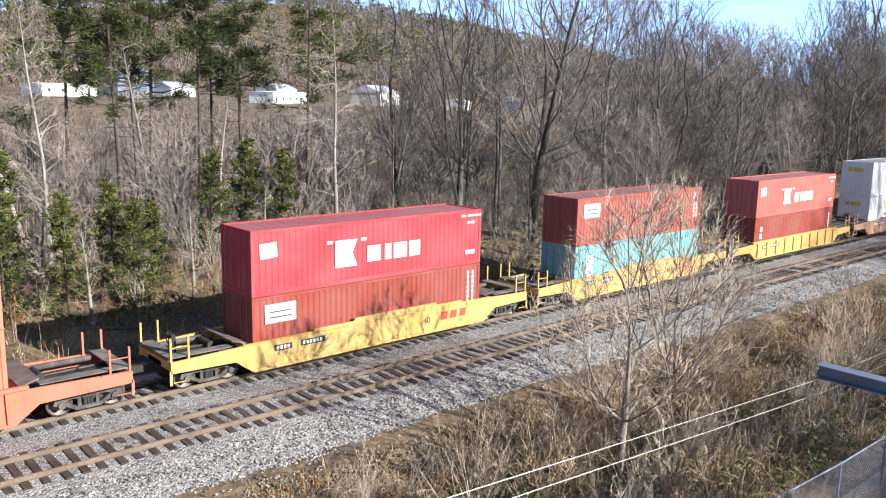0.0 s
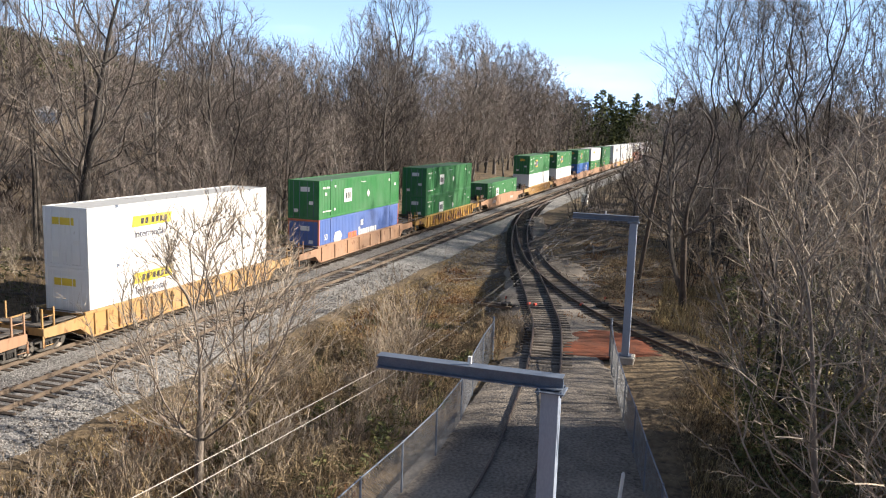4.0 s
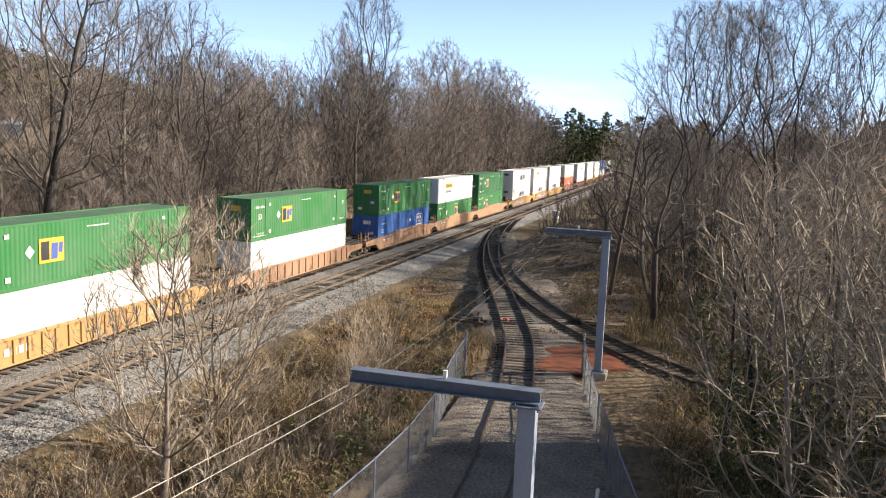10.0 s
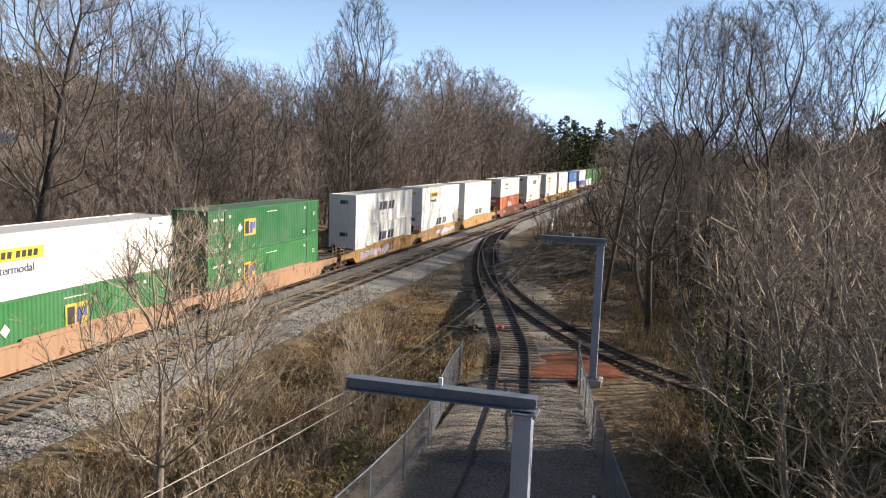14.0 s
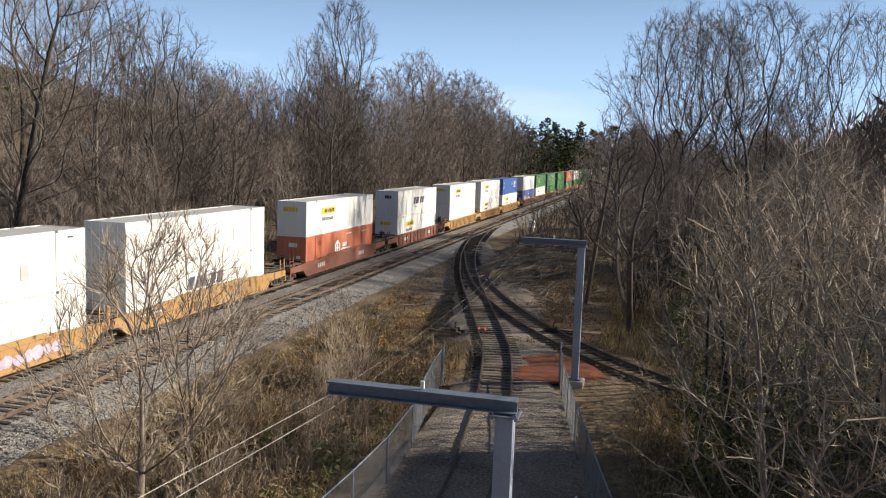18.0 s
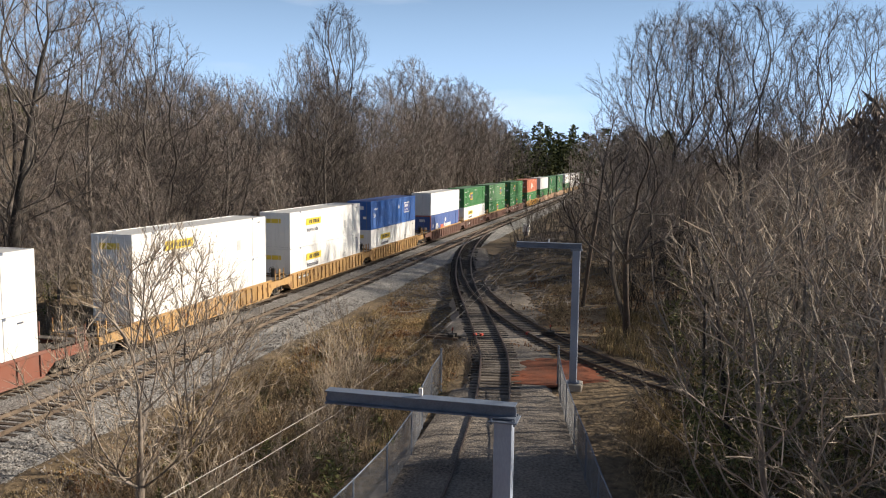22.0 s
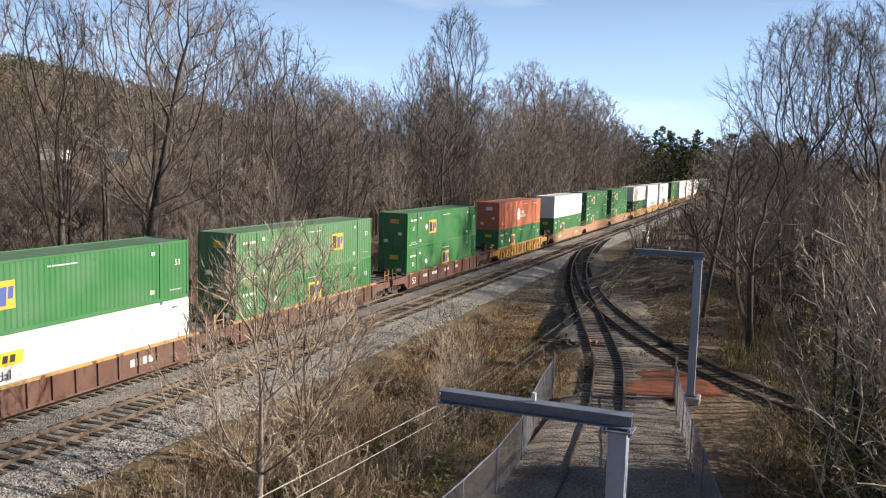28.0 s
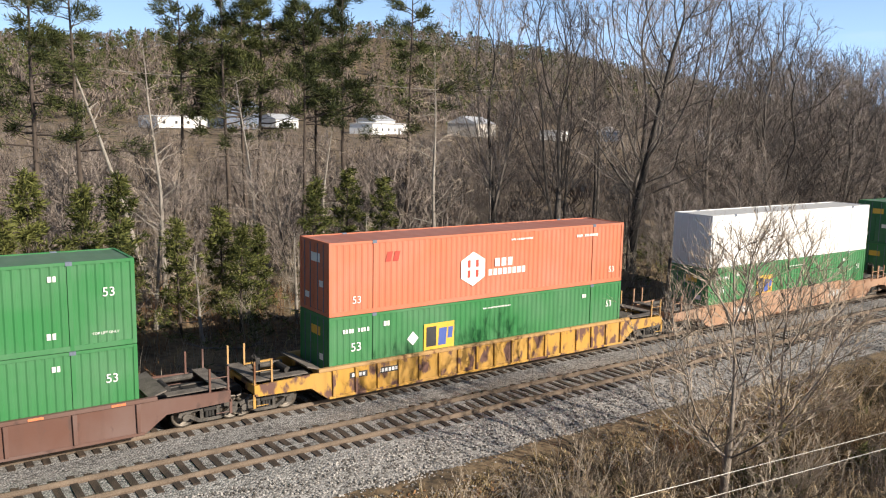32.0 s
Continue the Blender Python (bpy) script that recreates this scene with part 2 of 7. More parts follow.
M = {
    "ballast": ballast_material(),
    "stone": material("crushed_grey_stone", (0.096, 0.0864, 0.0776), (0.4, 0.372, 0.344), rough=0.9, scale=2, fine=20, bump=0, island=0.9),
    "rail": material("rusty_rail_steel", (0.1, 0.074, 0.054), (0.25, 0.19, 0.14), rough=0.6, metal=0.2, scale=1.0, fine=25),
    "tie": material("creosoted_timber", (0.028, 0.02, 0.015), (0.125, 0.088, 0.062), rough=0.9, scale=1.5, fine=18, bump=0.4, each=0.35, stretch=(3, 0.6, 3)),
    "spurtie": material("old_grey_timber", (0.02, 0.016, 0.013), (0.1, 0.078, 0.06), rough=0.95, scale=1.5, fine=18, bump=0.4, each=0.35, stretch=(0.6, 3, 3)),
    # paler than the arm's steel: the column's reflected sky is put into the colour
    "column": material("column_grey_with_skylight", (0.255, 0.297, 0.383), (0.34, 0.391, 0.484), rough=0.5, metal=0.0, scale=1.5, fine=30, bump=0.05, stretch=(1, 1, 0.3)),
    "oldrail": material("dark_rusted_rail", (0.035, 0.026, 0.022), (0.13, 0.09, 0.07), rough=0.6, metal=0.2, scale=1.0, fine=25),
    "steel": material("galvanised_steel", (0.111, 0.136, 0.187), (0.187, 0.221, 0.281), rough=0.55, metal=0.15, scale=3, fine=40, bump=0.05),
    "wire": material("bare_cable", (0.32, 0.30, 0.27), (0.50, 0.47, 0.42), rough=0.4, metal=0.6, scale=4, fine=30, bump=0),
    "mesh": material("chain_link_wire", (0.16, 0.165, 0.175), (0.28, 0.285, 0.3), rough=0.5, metal=0.5, scale=3, fine=30, bump=0),
    "concrete": material("concrete", (0.342, 0.306, 0.27), (0.522, 0.486, 0.432), rough=0.9, scale=2, fine=30, bump=0.3),
    "bark": material("grey_bark", (0.035, 0.03, 0.026), (0.2, 0.172, 0.148), rough=0.95, scale=1.1, fine=9, bump=0.5, depth=0.03, each=0.35, stretch=(1, 1, 0.3)),
    "twig": material("grey_brown_twigs", (0.075, 0.062, 0.054), (0.32, 0.265, 0.225), rough=0.9, scale=0.4, fine=5, bump=0, each=0.4),
    "youngbark": material("young_grey_brown_bark", (0.09, 0.073, 0.06), (0.38, 0.32, 0.265), rough=0.9, scale=1.2, fine=9, bump=0.4, depth=0.02, stretch=(1, 1, 0.4)),
    "greytwig": material("grey_tan_twigs", (0.1, 0.085, 0.066), (0.46, 0.4, 0.31), rough=0.9, scale=0.6, fine=6, bump=0, each=0.3),
    "palebark": material("pale_bark", (0.16, 0.136, 0.112), (0.4, 0.36, 0.312), rough=0.9, scale=1.2, fine=9, bump=0.4, depth=0.02, stretch=(1, 1, 0.4)),
    "paletwig": material("pale_tan_twigs", (0.15, 0.118, 0.09), (0.58, 0.48, 0.37), rough=0.9, scale=0.6, fine=6, bump=0, each=0.3),
    "pinebark": material("pine_bark", (0.036, 0.0264, 0.0216), (0.12, 0.092, 0.072), rough=0.95, scale=1.5, fine=8, bump=0.6, depth=0.03, stretch=(1, 1, 0.3)),
    "needles": material("pine_needles", (0.024, 0.032, 0.014), (0.105, 0.115, 0.04), rough=0.7, scale=0.5, fine=6, bump=0, island=0.5, each=0.3, spec=0.12),
    "cedar": material("yellow_green_cedar_leaves", (0.035, 0.045, 0.013), (0.15, 0.155, 0.045), rough=0.75, scale=0.6, fine=6, bump=0, island=0.6, each=0.3, spec=0.15),
    "oakleaf": material("dry_brown_leaves", (0.16, 0.07, 0.03), (0.34, 0.17, 0.07), rough=0.8, scale=1, fine=8, bump=0, island=0.6),
    "straw": material("dry_grass_blades", (0.11, 0.08, 0.036), (0.46, 0.35, 0.175), rough=0.9, scale=0.3, fine=3, bump=0, island=0.5),
    "hay": material("bleached_dry_grass", (0.22, 0.14, 0.06), (0.62, 0.46, 0.24), rough=0.9, scale=0.3, fine=3, bump=0, island=0.6),
    "bramble": material("dead_brush_stems", (0.09, 0.064, 0.036), (0.44, 0.33, 0.195), rough=0.9, scale=0.4, fine=4, bump=0, island=0.9),
    "litter": material("fallen_leaves", (0.119, 0.051, 0.0213), (0.34, 0.187, 0.085), rough=0.9, scale=0.4, fine=4, bump=0, island=0.8),
    "green": material("winter_green_leaves", (0.051, 0.0595, 0.0153), (0.162, 0.162, 0.051), rough=0.8, scale=0.5, fine=5, bump=0, island=0.8),
    "dark": material("black_iron", (0.010, 0.010, 0.010), (0.045, 0.04, 0.036), rough=0.75, scale=2, fine=20),
    "cast": material("weathered_cast_iron", (0.03, 0.027, 0.024), (0.13, 0.115, 0.1), rough=0.8, scale=3, fine=25),
    "grating": material("dusty_steel_grating", (0.06, 0.053, 0.046), (0.22, 0.19, 0.165), rough=0.85, scale=2, fine=40, bump=0.6),
    "wheel": material("worn_wheel_steel", (0.05, 0.045, 0.04), (0.18, 0.15, 0.12), rough=0.5, metal=0.5, scale=2, fine=20),
    "white": material("white_lettering", (0.74, 0.73, 0.70), (0.86, 0.85, 0.82), rough=0.6, scale=1, fine=20, bump=0),
    "grey": material("grey_plate", (0.42, 0.42, 0.42), (0.58, 0.58, 0.57), rough=0.6, scale=1, fine=20, bump=0),
    "black": material("black_lettering", (0.02, 0.02, 0.022), (0.05, 0.05, 0.052), rough=0.6, scale=1, fine=20, bump=0),
    "yellowmark": material("bright_yellow_panel", (0.662, 0.478, 0.0368), (0.764, 0.57, 0.0644), rough=0.55, scale=1, fine=15, bump=0),
    "amber": material("amber_panel", (0.648, 0.378, 0.036), (0.738, 0.468, 0.072), rough=0.55, scale=1, fine=15, bump=0),
    "bluemark": material("blue_lettering", (0.05, 0.09, 0.33), (0.09, 0.14, 0.42), rough=0.6, scale=1, fine=20, bump=0),
    "navy": material("dark_slate_lettering", (0.045, 0.05, 0.09), (0.09, 0.10, 0.15), rough=0.6, scale=1, fine=20, bump=0),
    "redmark": material("red_lettering", (0.40, 0.045, 0.03), (0.52, 0.08, 0.05), rough=0.6, scale=1, fine=20, bump=0),
    "orangemark": material("orange_lettering", (0.70, 0.16, 0.06), (0.80, 0.24, 0.10), rough=0.6, scale=1, fine=20, bump=0),
    "lavender": material("lavender_spray_paint", (0.42, 0.33, 0.46), (0.66, 0.58, 0.68), rough=0.6, scale=1.5, fine=6, bump=0),
    "brick": material("dark_brick_wall", (0.045, 0.03, 0.025), (0.13, 0.085, 0.07), rough=0.9, scale=1, fine=12),
    "clay": material("red_clay", (0.065, 0.024, 0.012), (0.27, 0.072, 0.027), rough=0.95, scale=0.9, fine=14, bump=0.5),
}
PAINT = {
    "red": paint("red_container_paint", (0.47, 0.0378, 0.0462)),
    "pinkred": paint("faded_red_container_paint", (0.504, 0.109, 0.084)),
    "brown": paint("brown_red_container_paint", (0.252, 0.0462, 0.0294)),
    "rustred": paint("rust_red_container_paint", (0.311, 0.063, 0.0403)),
    "teal": paint("pale_teal_container_paint", (0.168, 0.386, 0.395)),
    "white": paint("white_container_paint", (0.80, 0.80, 0.79), rust=(0.5, 0.45, 0.4), wear=0.72, streak=0.12),
    "green": paint("green_container_paint", (0.0353, 0.189, 0.0571), rust=(0.03, 0.14, 0.05), wear=0.7),
    "fadedgreen": paint("faded_green_container_paint", (0.0882, 0.227, 0.101), rust=(0.12, 0.2, 0.1), wear=0.68),
    "deepgreen": paint("deep_green_container_paint", (0.0185, 0.139, 0.0462), rust=(0.03, 0.11, 0.05), wear=0.7),
    "blue": paint("blue_container_paint", (0.03, 0.125, 0.42), rust=(0.05, 0.10, 0.30), wear=0.7),
    "paleblue": paint("faded_blue_container_paint", (0.0924, 0.16, 0.42), rust=(0.2, 0.22, 0.4), wear=0.68),
    "orange": paint("salmon_orange_container_paint", (0.57, 0.175, 0.092), rust=(0.5, 0.12, 0.06), wear=0.7),
    "yellowcar": paint("yellow_railcar_paint", (0.538, 0.353, 0.101), wear=0.62, streak=0.6),
    "rustycar": paint("worn_yellow_railcar_paint", (0.504, 0.277, 0.0504), rust=(0.14, 0.075, 0.06), wear=0.50, streak=0.6),
    "tancar": paint("tan_orange_railcar_paint", (0.386, 0.227, 0.139), wear=0.60, streak=0.6),
    "orangecar": paint("faded_orange_railcar_paint", (0.46, 0.275, 0.105), wear=0.57, streak=0.6),
    "browncar": paint("oxide_brown_railcar_paint", (0.135, 0.066, 0.048), rust=(0.10, 0.06, 0.05), wear=0.58),
    "salmoncar": paint("salmon_railcar_paint", (0.521, 0.151, 0.084), wear=0.62),
    "darkcar": paint("dark_red_brown_railcar_paint", (0.235, 0.088, 0.058), rust=(0.16, 0.1, 0.08), wear=0.58),
}


def greyed_roof(name):
    """Roof sheet of a container: paint half greyed, for dust and painted-in skylight."""
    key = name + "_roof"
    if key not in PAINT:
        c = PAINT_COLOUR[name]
        PAINT[key] = paint(name + "_greyed_roof_sheet", tuple(v * 0.5 + d * 0.5 for v, d in zip(c, (0.13, 0.135, 0.14))), wear=0.66, streak=0.3, rough=0.75)
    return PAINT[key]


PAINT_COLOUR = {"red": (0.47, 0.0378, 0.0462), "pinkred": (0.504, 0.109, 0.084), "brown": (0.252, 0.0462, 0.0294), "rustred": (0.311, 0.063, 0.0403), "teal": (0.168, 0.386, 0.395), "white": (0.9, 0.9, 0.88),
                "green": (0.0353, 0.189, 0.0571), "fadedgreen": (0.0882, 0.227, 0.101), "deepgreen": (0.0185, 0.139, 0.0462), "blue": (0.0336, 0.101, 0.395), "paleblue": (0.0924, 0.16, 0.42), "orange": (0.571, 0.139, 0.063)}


# ---- mesh helpers ----
def mesh_of(name, verts, faces, mat, smooth=False):
    me = bpy.data.meshes.new(name)
    me.from_pydata(verts, [], faces)
    me.materials.append(mat)
    if smooth:
        me.polygons.foreach_set("use_smooth", [True] * len(me.polygons))
    me.update()
    return me


def link(name, me, parent=None, label="", at=None):
    ob = new(name, me)
    if parent is not None:
        ob.parent = parent
    if at is not None:
        ob.matrix_basis = at
    if label:
        ob["label"] = label
    return ob


def thing(name, label, category, group="", kind=""):
    return tagged(new(name), label, category, group, kind)


class Geo:
    """Collects vertices and faces."""

    def __init__(self):
        self.v, self.f = [], []

    def box(self, x0, x1, y0, y1, z0, z1):
        n = len(self.v)
        self.v += [(x, y, z) for z in (z0, z1) for x, y in ((x0, y0), (x1, y0), (x1, y1), (x0, y1))]
        self.f += [tuple(n + i for i in q) for q in ((0, 3, 2, 1), (4, 5, 6, 7), (0, 1, 5, 4), (1, 2, 6, 5), (2, 3, 7, 6), (3, 0, 4, 7))]
        return self

    def prism(self, outline, y0, y1):
        """An outline in x and z, drawn out from y0 to y1; counter-clockwise as seen from -y."""
        n, k = len(self.v), len(outline)
        self.v += [(x, y0, z) for x, z in outline] + [(x, y1, z) for x, z in outline]
        self.f += [tuple(range(n, n + k)), tuple(range(n + 2 * k - 1, n + k - 1, -1))]
        self.f += [(n + i, n + k + i, n + k + (i + 1) % k, n + (i + 1) % k) for i in range(k)]
        return self

    def tube(self, points, radii, sides=6, cap=False):
        n = len(self.v)
        up = Vector((0.13, 0.31, 0.94))
        for i, (p, r) in enumerate(zip(points, radii)):
            a, b = points[max(i - 1, 0)], points[min(i + 1, len(points) - 1)]
            d = (b[0] - a[0], b[1] - a[1], b[2] - a[2])
            m = math.sqrt(d[0] * d[0] + d[1] * d[1] + d[2] * d[2]) or 1.0
            d = (d[0] / m, d[1] / m, d[2] / m)
            ref = (0.9, 0.3, 0.1) if abs(d[2]) > 0.8 else (0.05, 0.1, 1.0)
            s = (d[1] * ref[2] - d[2] * ref[1], d[2] * ref[0] - d[0] * ref[2], d[0] * ref[1] - d[1] * ref[0])
            m = math.sqrt(s[0] * s[0] + s[1] * s[1] + s[2] * s[2]) or 1.0
            s = (s[0] / m, s[1] / m, s[2] / m)
            u = (s[1] * d[2] - s[2] * d[1], s[2] * d[0] - s[0] * d[2], s[0] * d[1] - s[1] * d[0])
            for k in range(sides):
                c, q = r * math.cos(2 * math.pi * k / sides), r * math.sin(2 * math.pi * k / sides)
                self.v.append((p[0] + c * s[0] + q * u[0], p[1] + c * s[1] + q * u[1], p[2] + c * s[2] + q * u[2]))
            if i:
                o = n + (i - 1) * sides
                self.f += [(o + k, o + (k + 1) % sides, o + sides + (k + 1) % sides, o + sides + k) for k in range(sides)]
        if cap:
            self.f += [tuple(range(n + sides - 1, n - 1, -1)), tuple(range(len(self.v) - sides, len(self.v)))]
        return self

    def mesh(self, name, mat, smooth=False):
        return mesh_of(name, self.v, self.f, mat, smooth)


def bevelled(name, geo, mat, width=0.02):
    me = geo.mesh(name, mat)
    bm = bmesh.new()
    bm.from_mesh(me)
    bmesh.ops.bevel(bm, geom=bm.edges[:], offset=width, segments=1, affect="EDGES", clamp_overlap=True)
    bm.to_mesh(me)
    bm.free()
    return me


# ---- ground ----
def step(a, b, x):
    t = min(1.0, max(0.0, (x - a) / (b - a)))
    return t * t * (3 - 2 * t)


def branch_y(x):
    """The line of the branch track across the land."""
    k = ((33.8, -44.0), (35.2, -39.0), (36.8, -35.2), (38.6, -32.0), (41.0, -29.1), (44.7, -26.0), (49.4, -22.95), (53.8, -20.5), (60.2, -17.6))
    for a, b in zip(k, k[1:]):
        if x < b[0]:
            return a[1] + (b[1] - a[1]) * (x - a[0]) / (b[0] - a[0])
    return k[-1][1]


def ground_height(x, y):
    """The lie of the land: railway bed, a brushy dip before it, a low bank and hills behind."""
    rough = 0.22 * noise.noise((x * 0.13, y * 0.13, 1.7)) + 0.09 * noise.noise((x * 0.5, y * 0.5, 4.1))
    if y > 0:
        h = -0.75 - 0.3 * step(2, 6, y) + 1.3 * step(7, 18, y) + 2.0 * step(20, 70, y)
        far = step(120, 320, y)
        h += 8.0 * step(70, 240, y)
        hill = step(330, 900, y) * (118 + 30 * noise.noise((x * 0.0022 + 3.1, y * 0.0016, 0.3)))
        h += hill * (0.60 + 0.36 * step(120, 600, x)) * (1 - 0.85 * step(480, 1500, x)) * (1 - 0.6 * step(300, 1400, -x))
        rough *= 0.4 + 1.0 * step(5, 12, y) + 3 * far
    else:
        dip = -1.15 * step(-8.2, -11, y) * (1 - step(-15.5, -18.8, y)) * (1 - step(48, 70, x))
        h = -0.62 + 0.24 * step(-13, -18.5, y) + dip
        h += -0.9 * step(-28, -33, y) * (1 - step(45, 60, x)) + 1.6 * step(-30, -80, y) + 6 * step(-80, -300, y)
        bank = 1.5 * step(64, 84, x) * step(-11, -15, y) * (1 - step(-19, -30, y)) * (1 - step(105, 140, x))
        h += bank
        rough *= 0.25 + 0.9 * step(-9, -12, y) * (1 - step(-16, -18.5, y)) + step(-29, -33, y)
        if -28.6 < y < -19.2 and x < 45:
            rough *= 0.15
    if x < 60 and -29 < y < -18:
        h = max(h, -0.40) if y > -28.4 else h
    h += rough
    if 32 < x < 60 and y < -18:
        d = abs(y - branch_y(x)) * (0.5 if x < 42 else 0.8)
        w = 1 - step(1.5, 3.6, d)
        h = h * (1 - w) + max(h, -0.225) * w
    return h


def axis(knots):
    out = []
    for a, b, d in knots:
        n = max(1, round((b - a) / d))
        out += [a + (b - a) * i / n for i in range(n)]
    return out + [knots[-1][1]]


def build_ground():
    xs = axis(((-2600, -400, 160), (-400, -60, 34), (-60, -6, 3), (-6, 100, 0.8), (100, 240, 3), (240, 600, 24), (600, 3000, 160)))
    ys = axis(((-2600, -300, 160), (-300, -60, 20), (-60, -34, 2), (-34, 26, 0.75), (26, 80, 4), (80, 400, 22), (400, 1200, 45), (1200, 3000, 200)))
    v = [(x, y, ground_height(x, y)) for y in ys for x in xs]
    w = len(xs)
    f = [(j * w + i, j * w + i + 1, (j + 1) * w + i + 1, (j + 1) * w + i) for j in range(len(ys) - 1) for i in range(w - 1)]
    m = material("winter_leaf_litter", (0.042, 0.030, 0.018), (0.26, 0.185, 0.105), rough=0.95, scale=0.3, fine=4, bump=0.9, depth=0.10, low=0.36, high=0.66)
    ob = link("ground", mesh_of("ground", v, f, m, True))
    tagged(ob, "brown winter ground with dry grass and leaf litter", "ground", kind="structure")


def strip(name, rows, mat, label, category, kind="structure"):
    """A bed along x: rows of (x, [(y, z), ...])."""
    v = [(x, y, z) for x, sec in rows for y, z in sec]
    k = len(rows[0][1])
    f = [(i * k + j, (i + 1) * k + j, (i + 1) * k + j + 1, i * k + j + 1) for i in range(len(rows) - 1) for j in range(k - 1)]
    f = [tuple(reversed(q)) for q in f]
    ob = link(name, mesh_of(name, v, f, mat, True))
    return tagged(ob, label, category, kind=kind)


MAIN_Y = -4.09      # the nearer main track; the train's own lies at y = 0


def ballast_edge(x):
    """Where the spilled stone gives out, ragged."""
    return -9.3 - 1.5 * step(46, 62, x) + 1.3 * noise.noise((x * 0.13, 2.0, 0)) + 0.8 * noise.noise((x * 0.55, 5.0, 0)) + 0.35 * noise.noise((x * 1.7, 8.0, 0))


def build_ballast():
    rows = []
    for x in axis(((-60, -10, 2.0), (-10, 90, 0.5), (90, 260, 2.0), (260, 900, 20))):
        sec = []
        for y, z in ((4.4, -1.05), (3.2, -0.72), (2.2, -0.27), (1.2, -0.185), (0.0, -0.19), (-1.3, -0.195), (-2.0, -0.27), (-2.8, -0.185), (-3.6, -0.175), (-4.1, -0.18), (-4.6, -0.175), (-5.4, -0.19), (-6.1, -0.30), (-6.9, -0.46), (-7.6, -0.62), (-8.3, -0.80), (ballast_edge(x), ground_height(x, ballast_edge(x)) - 0.06)):
            w = 0.05 * noise.noise((x * 0.9, y * 1.3, 7.0)) + 0.025 * noise.noise((x * 3.1, y * 3.3, 9.0))
            sec.append((y, z + w))
        rows.append((x, sec))
    strip("ballast", rows, M["ballast"], "grey crushed-stone railway ballast bank", "ballast")


def rail_section():
    return [(-0.07, -0.17), (0.07, -0.17), (0.07, -0.155), (0.012, -0.135), (0.012, -0.045), (0.036, -0.035), (0.036, -0.004), (0.028, 0.0), (-0.028, 0.0), (-0.036, -0.004), (-0.036, -0.035), (-0.012, -0.045), (-0.012, -0.135), (-0.07, -0.155)]


def rail_mesh(name, line, offset, mat):
    """A rail along a line of (x, y, z), set off to the left of it."""
    g, sec = Geo(), rail_section()
    k = len(sec)
    for i, p in enumerate(line):
        a, b = line[max(i - 1, 0)], line[min(i + 1, len(line) - 1)]
        dx, dy = b[0] - a[0], b[1] - a[1]
        m = math.hypot(dx, dy)
        nx, ny = -dy / m, dx / m
        g.v += [(p[0] + nx * (offset + s), p[1] + ny * (offset + s), p[2] + z) for s, z in sec]
        if i:
            o = (i - 1) * k
            g.f += [(o + j, o + (j + 1) % k, o + k + (j + 1) % k, o + k + j) for j in range(k)]
    return g.mesh(name, mat)


TIE = {}


def tie_mesh(kind, mat):
    if kind not in TIE:
        TIE[kind] = bevelled("tie", Geo().box(-0.115, 0.115, -1.3, 1.3, -0.16, 0.0), mat, 0.015)
    return TIE[kind]


def track(label, line, tie_kind, mat, spacing=0.52, parts=300, steel="rail", tie_top=-0.15):
    """Two rails on timber ties along a line of (x, y, z)."""
    t = thing("railway_track", label, "railway track", kind="structure")
    for side in (0.7525, -0.7525):
        link("rail", rail_mesh("rail", line, side, M[steel]), t)
    rng = random.Random(len(line) + int(line[0][1] * 10))
    far = Geo()
    lengths = [0.0]
    for a, b in zip(line, line[1:]):
        lengths.append(lengths[-1] + math.dist(a, b))
    s, i, n = 0.2, 0, 0
    while s < lengths[-1]:
        while lengths[i + 1] < s:
            i += 1
        a, b = line[i], line[i + 1]
        q = (s - lengths[i]) / (lengths[i + 1] - lengths[i])
        p = [a[k] + (b[k] - a[k]) * q for k in range(3)]
        turn = math.degrees(math.atan2(b[1] - a[1], b[0] - a[0])) + rng.uniform(-1.6, 1.6)
        m = pose(p[0] + rng.uniform(-0.03, 0.03), p[1] + rng.uniform(-0.06, 0.06), p[2] + tie_top + rng.uniform(-0.015, 0.01), 0, 0, turn)
        if n < parts:
            link("tie", tie_mesh(tie_kind, mat), t, at=m)
        else:
            o = len(far.v)
            far.v += [tuple(m @ Vector(c)) for c in [(x, y, z) for z in (-0.16, 0.0) for x, y in ((-0.115, -1.3), (0.115, -1.3), (0.115, 1.3), (-0.115, 1.3))]]
            far.f += [tuple(o + j for j in f) for f in ((4, 5, 6, 7), (0, 1, 5, 4), (1, 2, 6, 5), (2, 3, 7, 6), (3, 0, 4, 7))]
        n += 1
        s += spacing * rng.uniform(0.95, 1.06)
    if far.v:
        tagged(link("far_ties", far.mesh("far_ties", mat), t), kind="stuff")
    return t


def smooth_line(knots, d=1.5):
    """A smooth line through knots of (x, y, z)."""
    pts = []
    ks = [Vector(k) for k in knots]
    for i in range(len(ks) - 1):
        p0, p1, p2, p3 = ks[max(i - 1, 0)], ks[i], ks[i + 1], ks[min(i + 2, len(ks) - 1)]
        n = max(2, int((p2 - p1).length / d))
        for j in range(n):
            t = j / n
            pts.append(0.5 * ((2 * p1) + (p2 - p0) * t + (2 * p0 - 5 * p1 + 4 * p2 - p3) * t * t + (3 * p1 - p0 - 3 * p2 + p3) * t ** 3))
    pts.append(ks[-1])
    return [tuple(p) for p in pts]


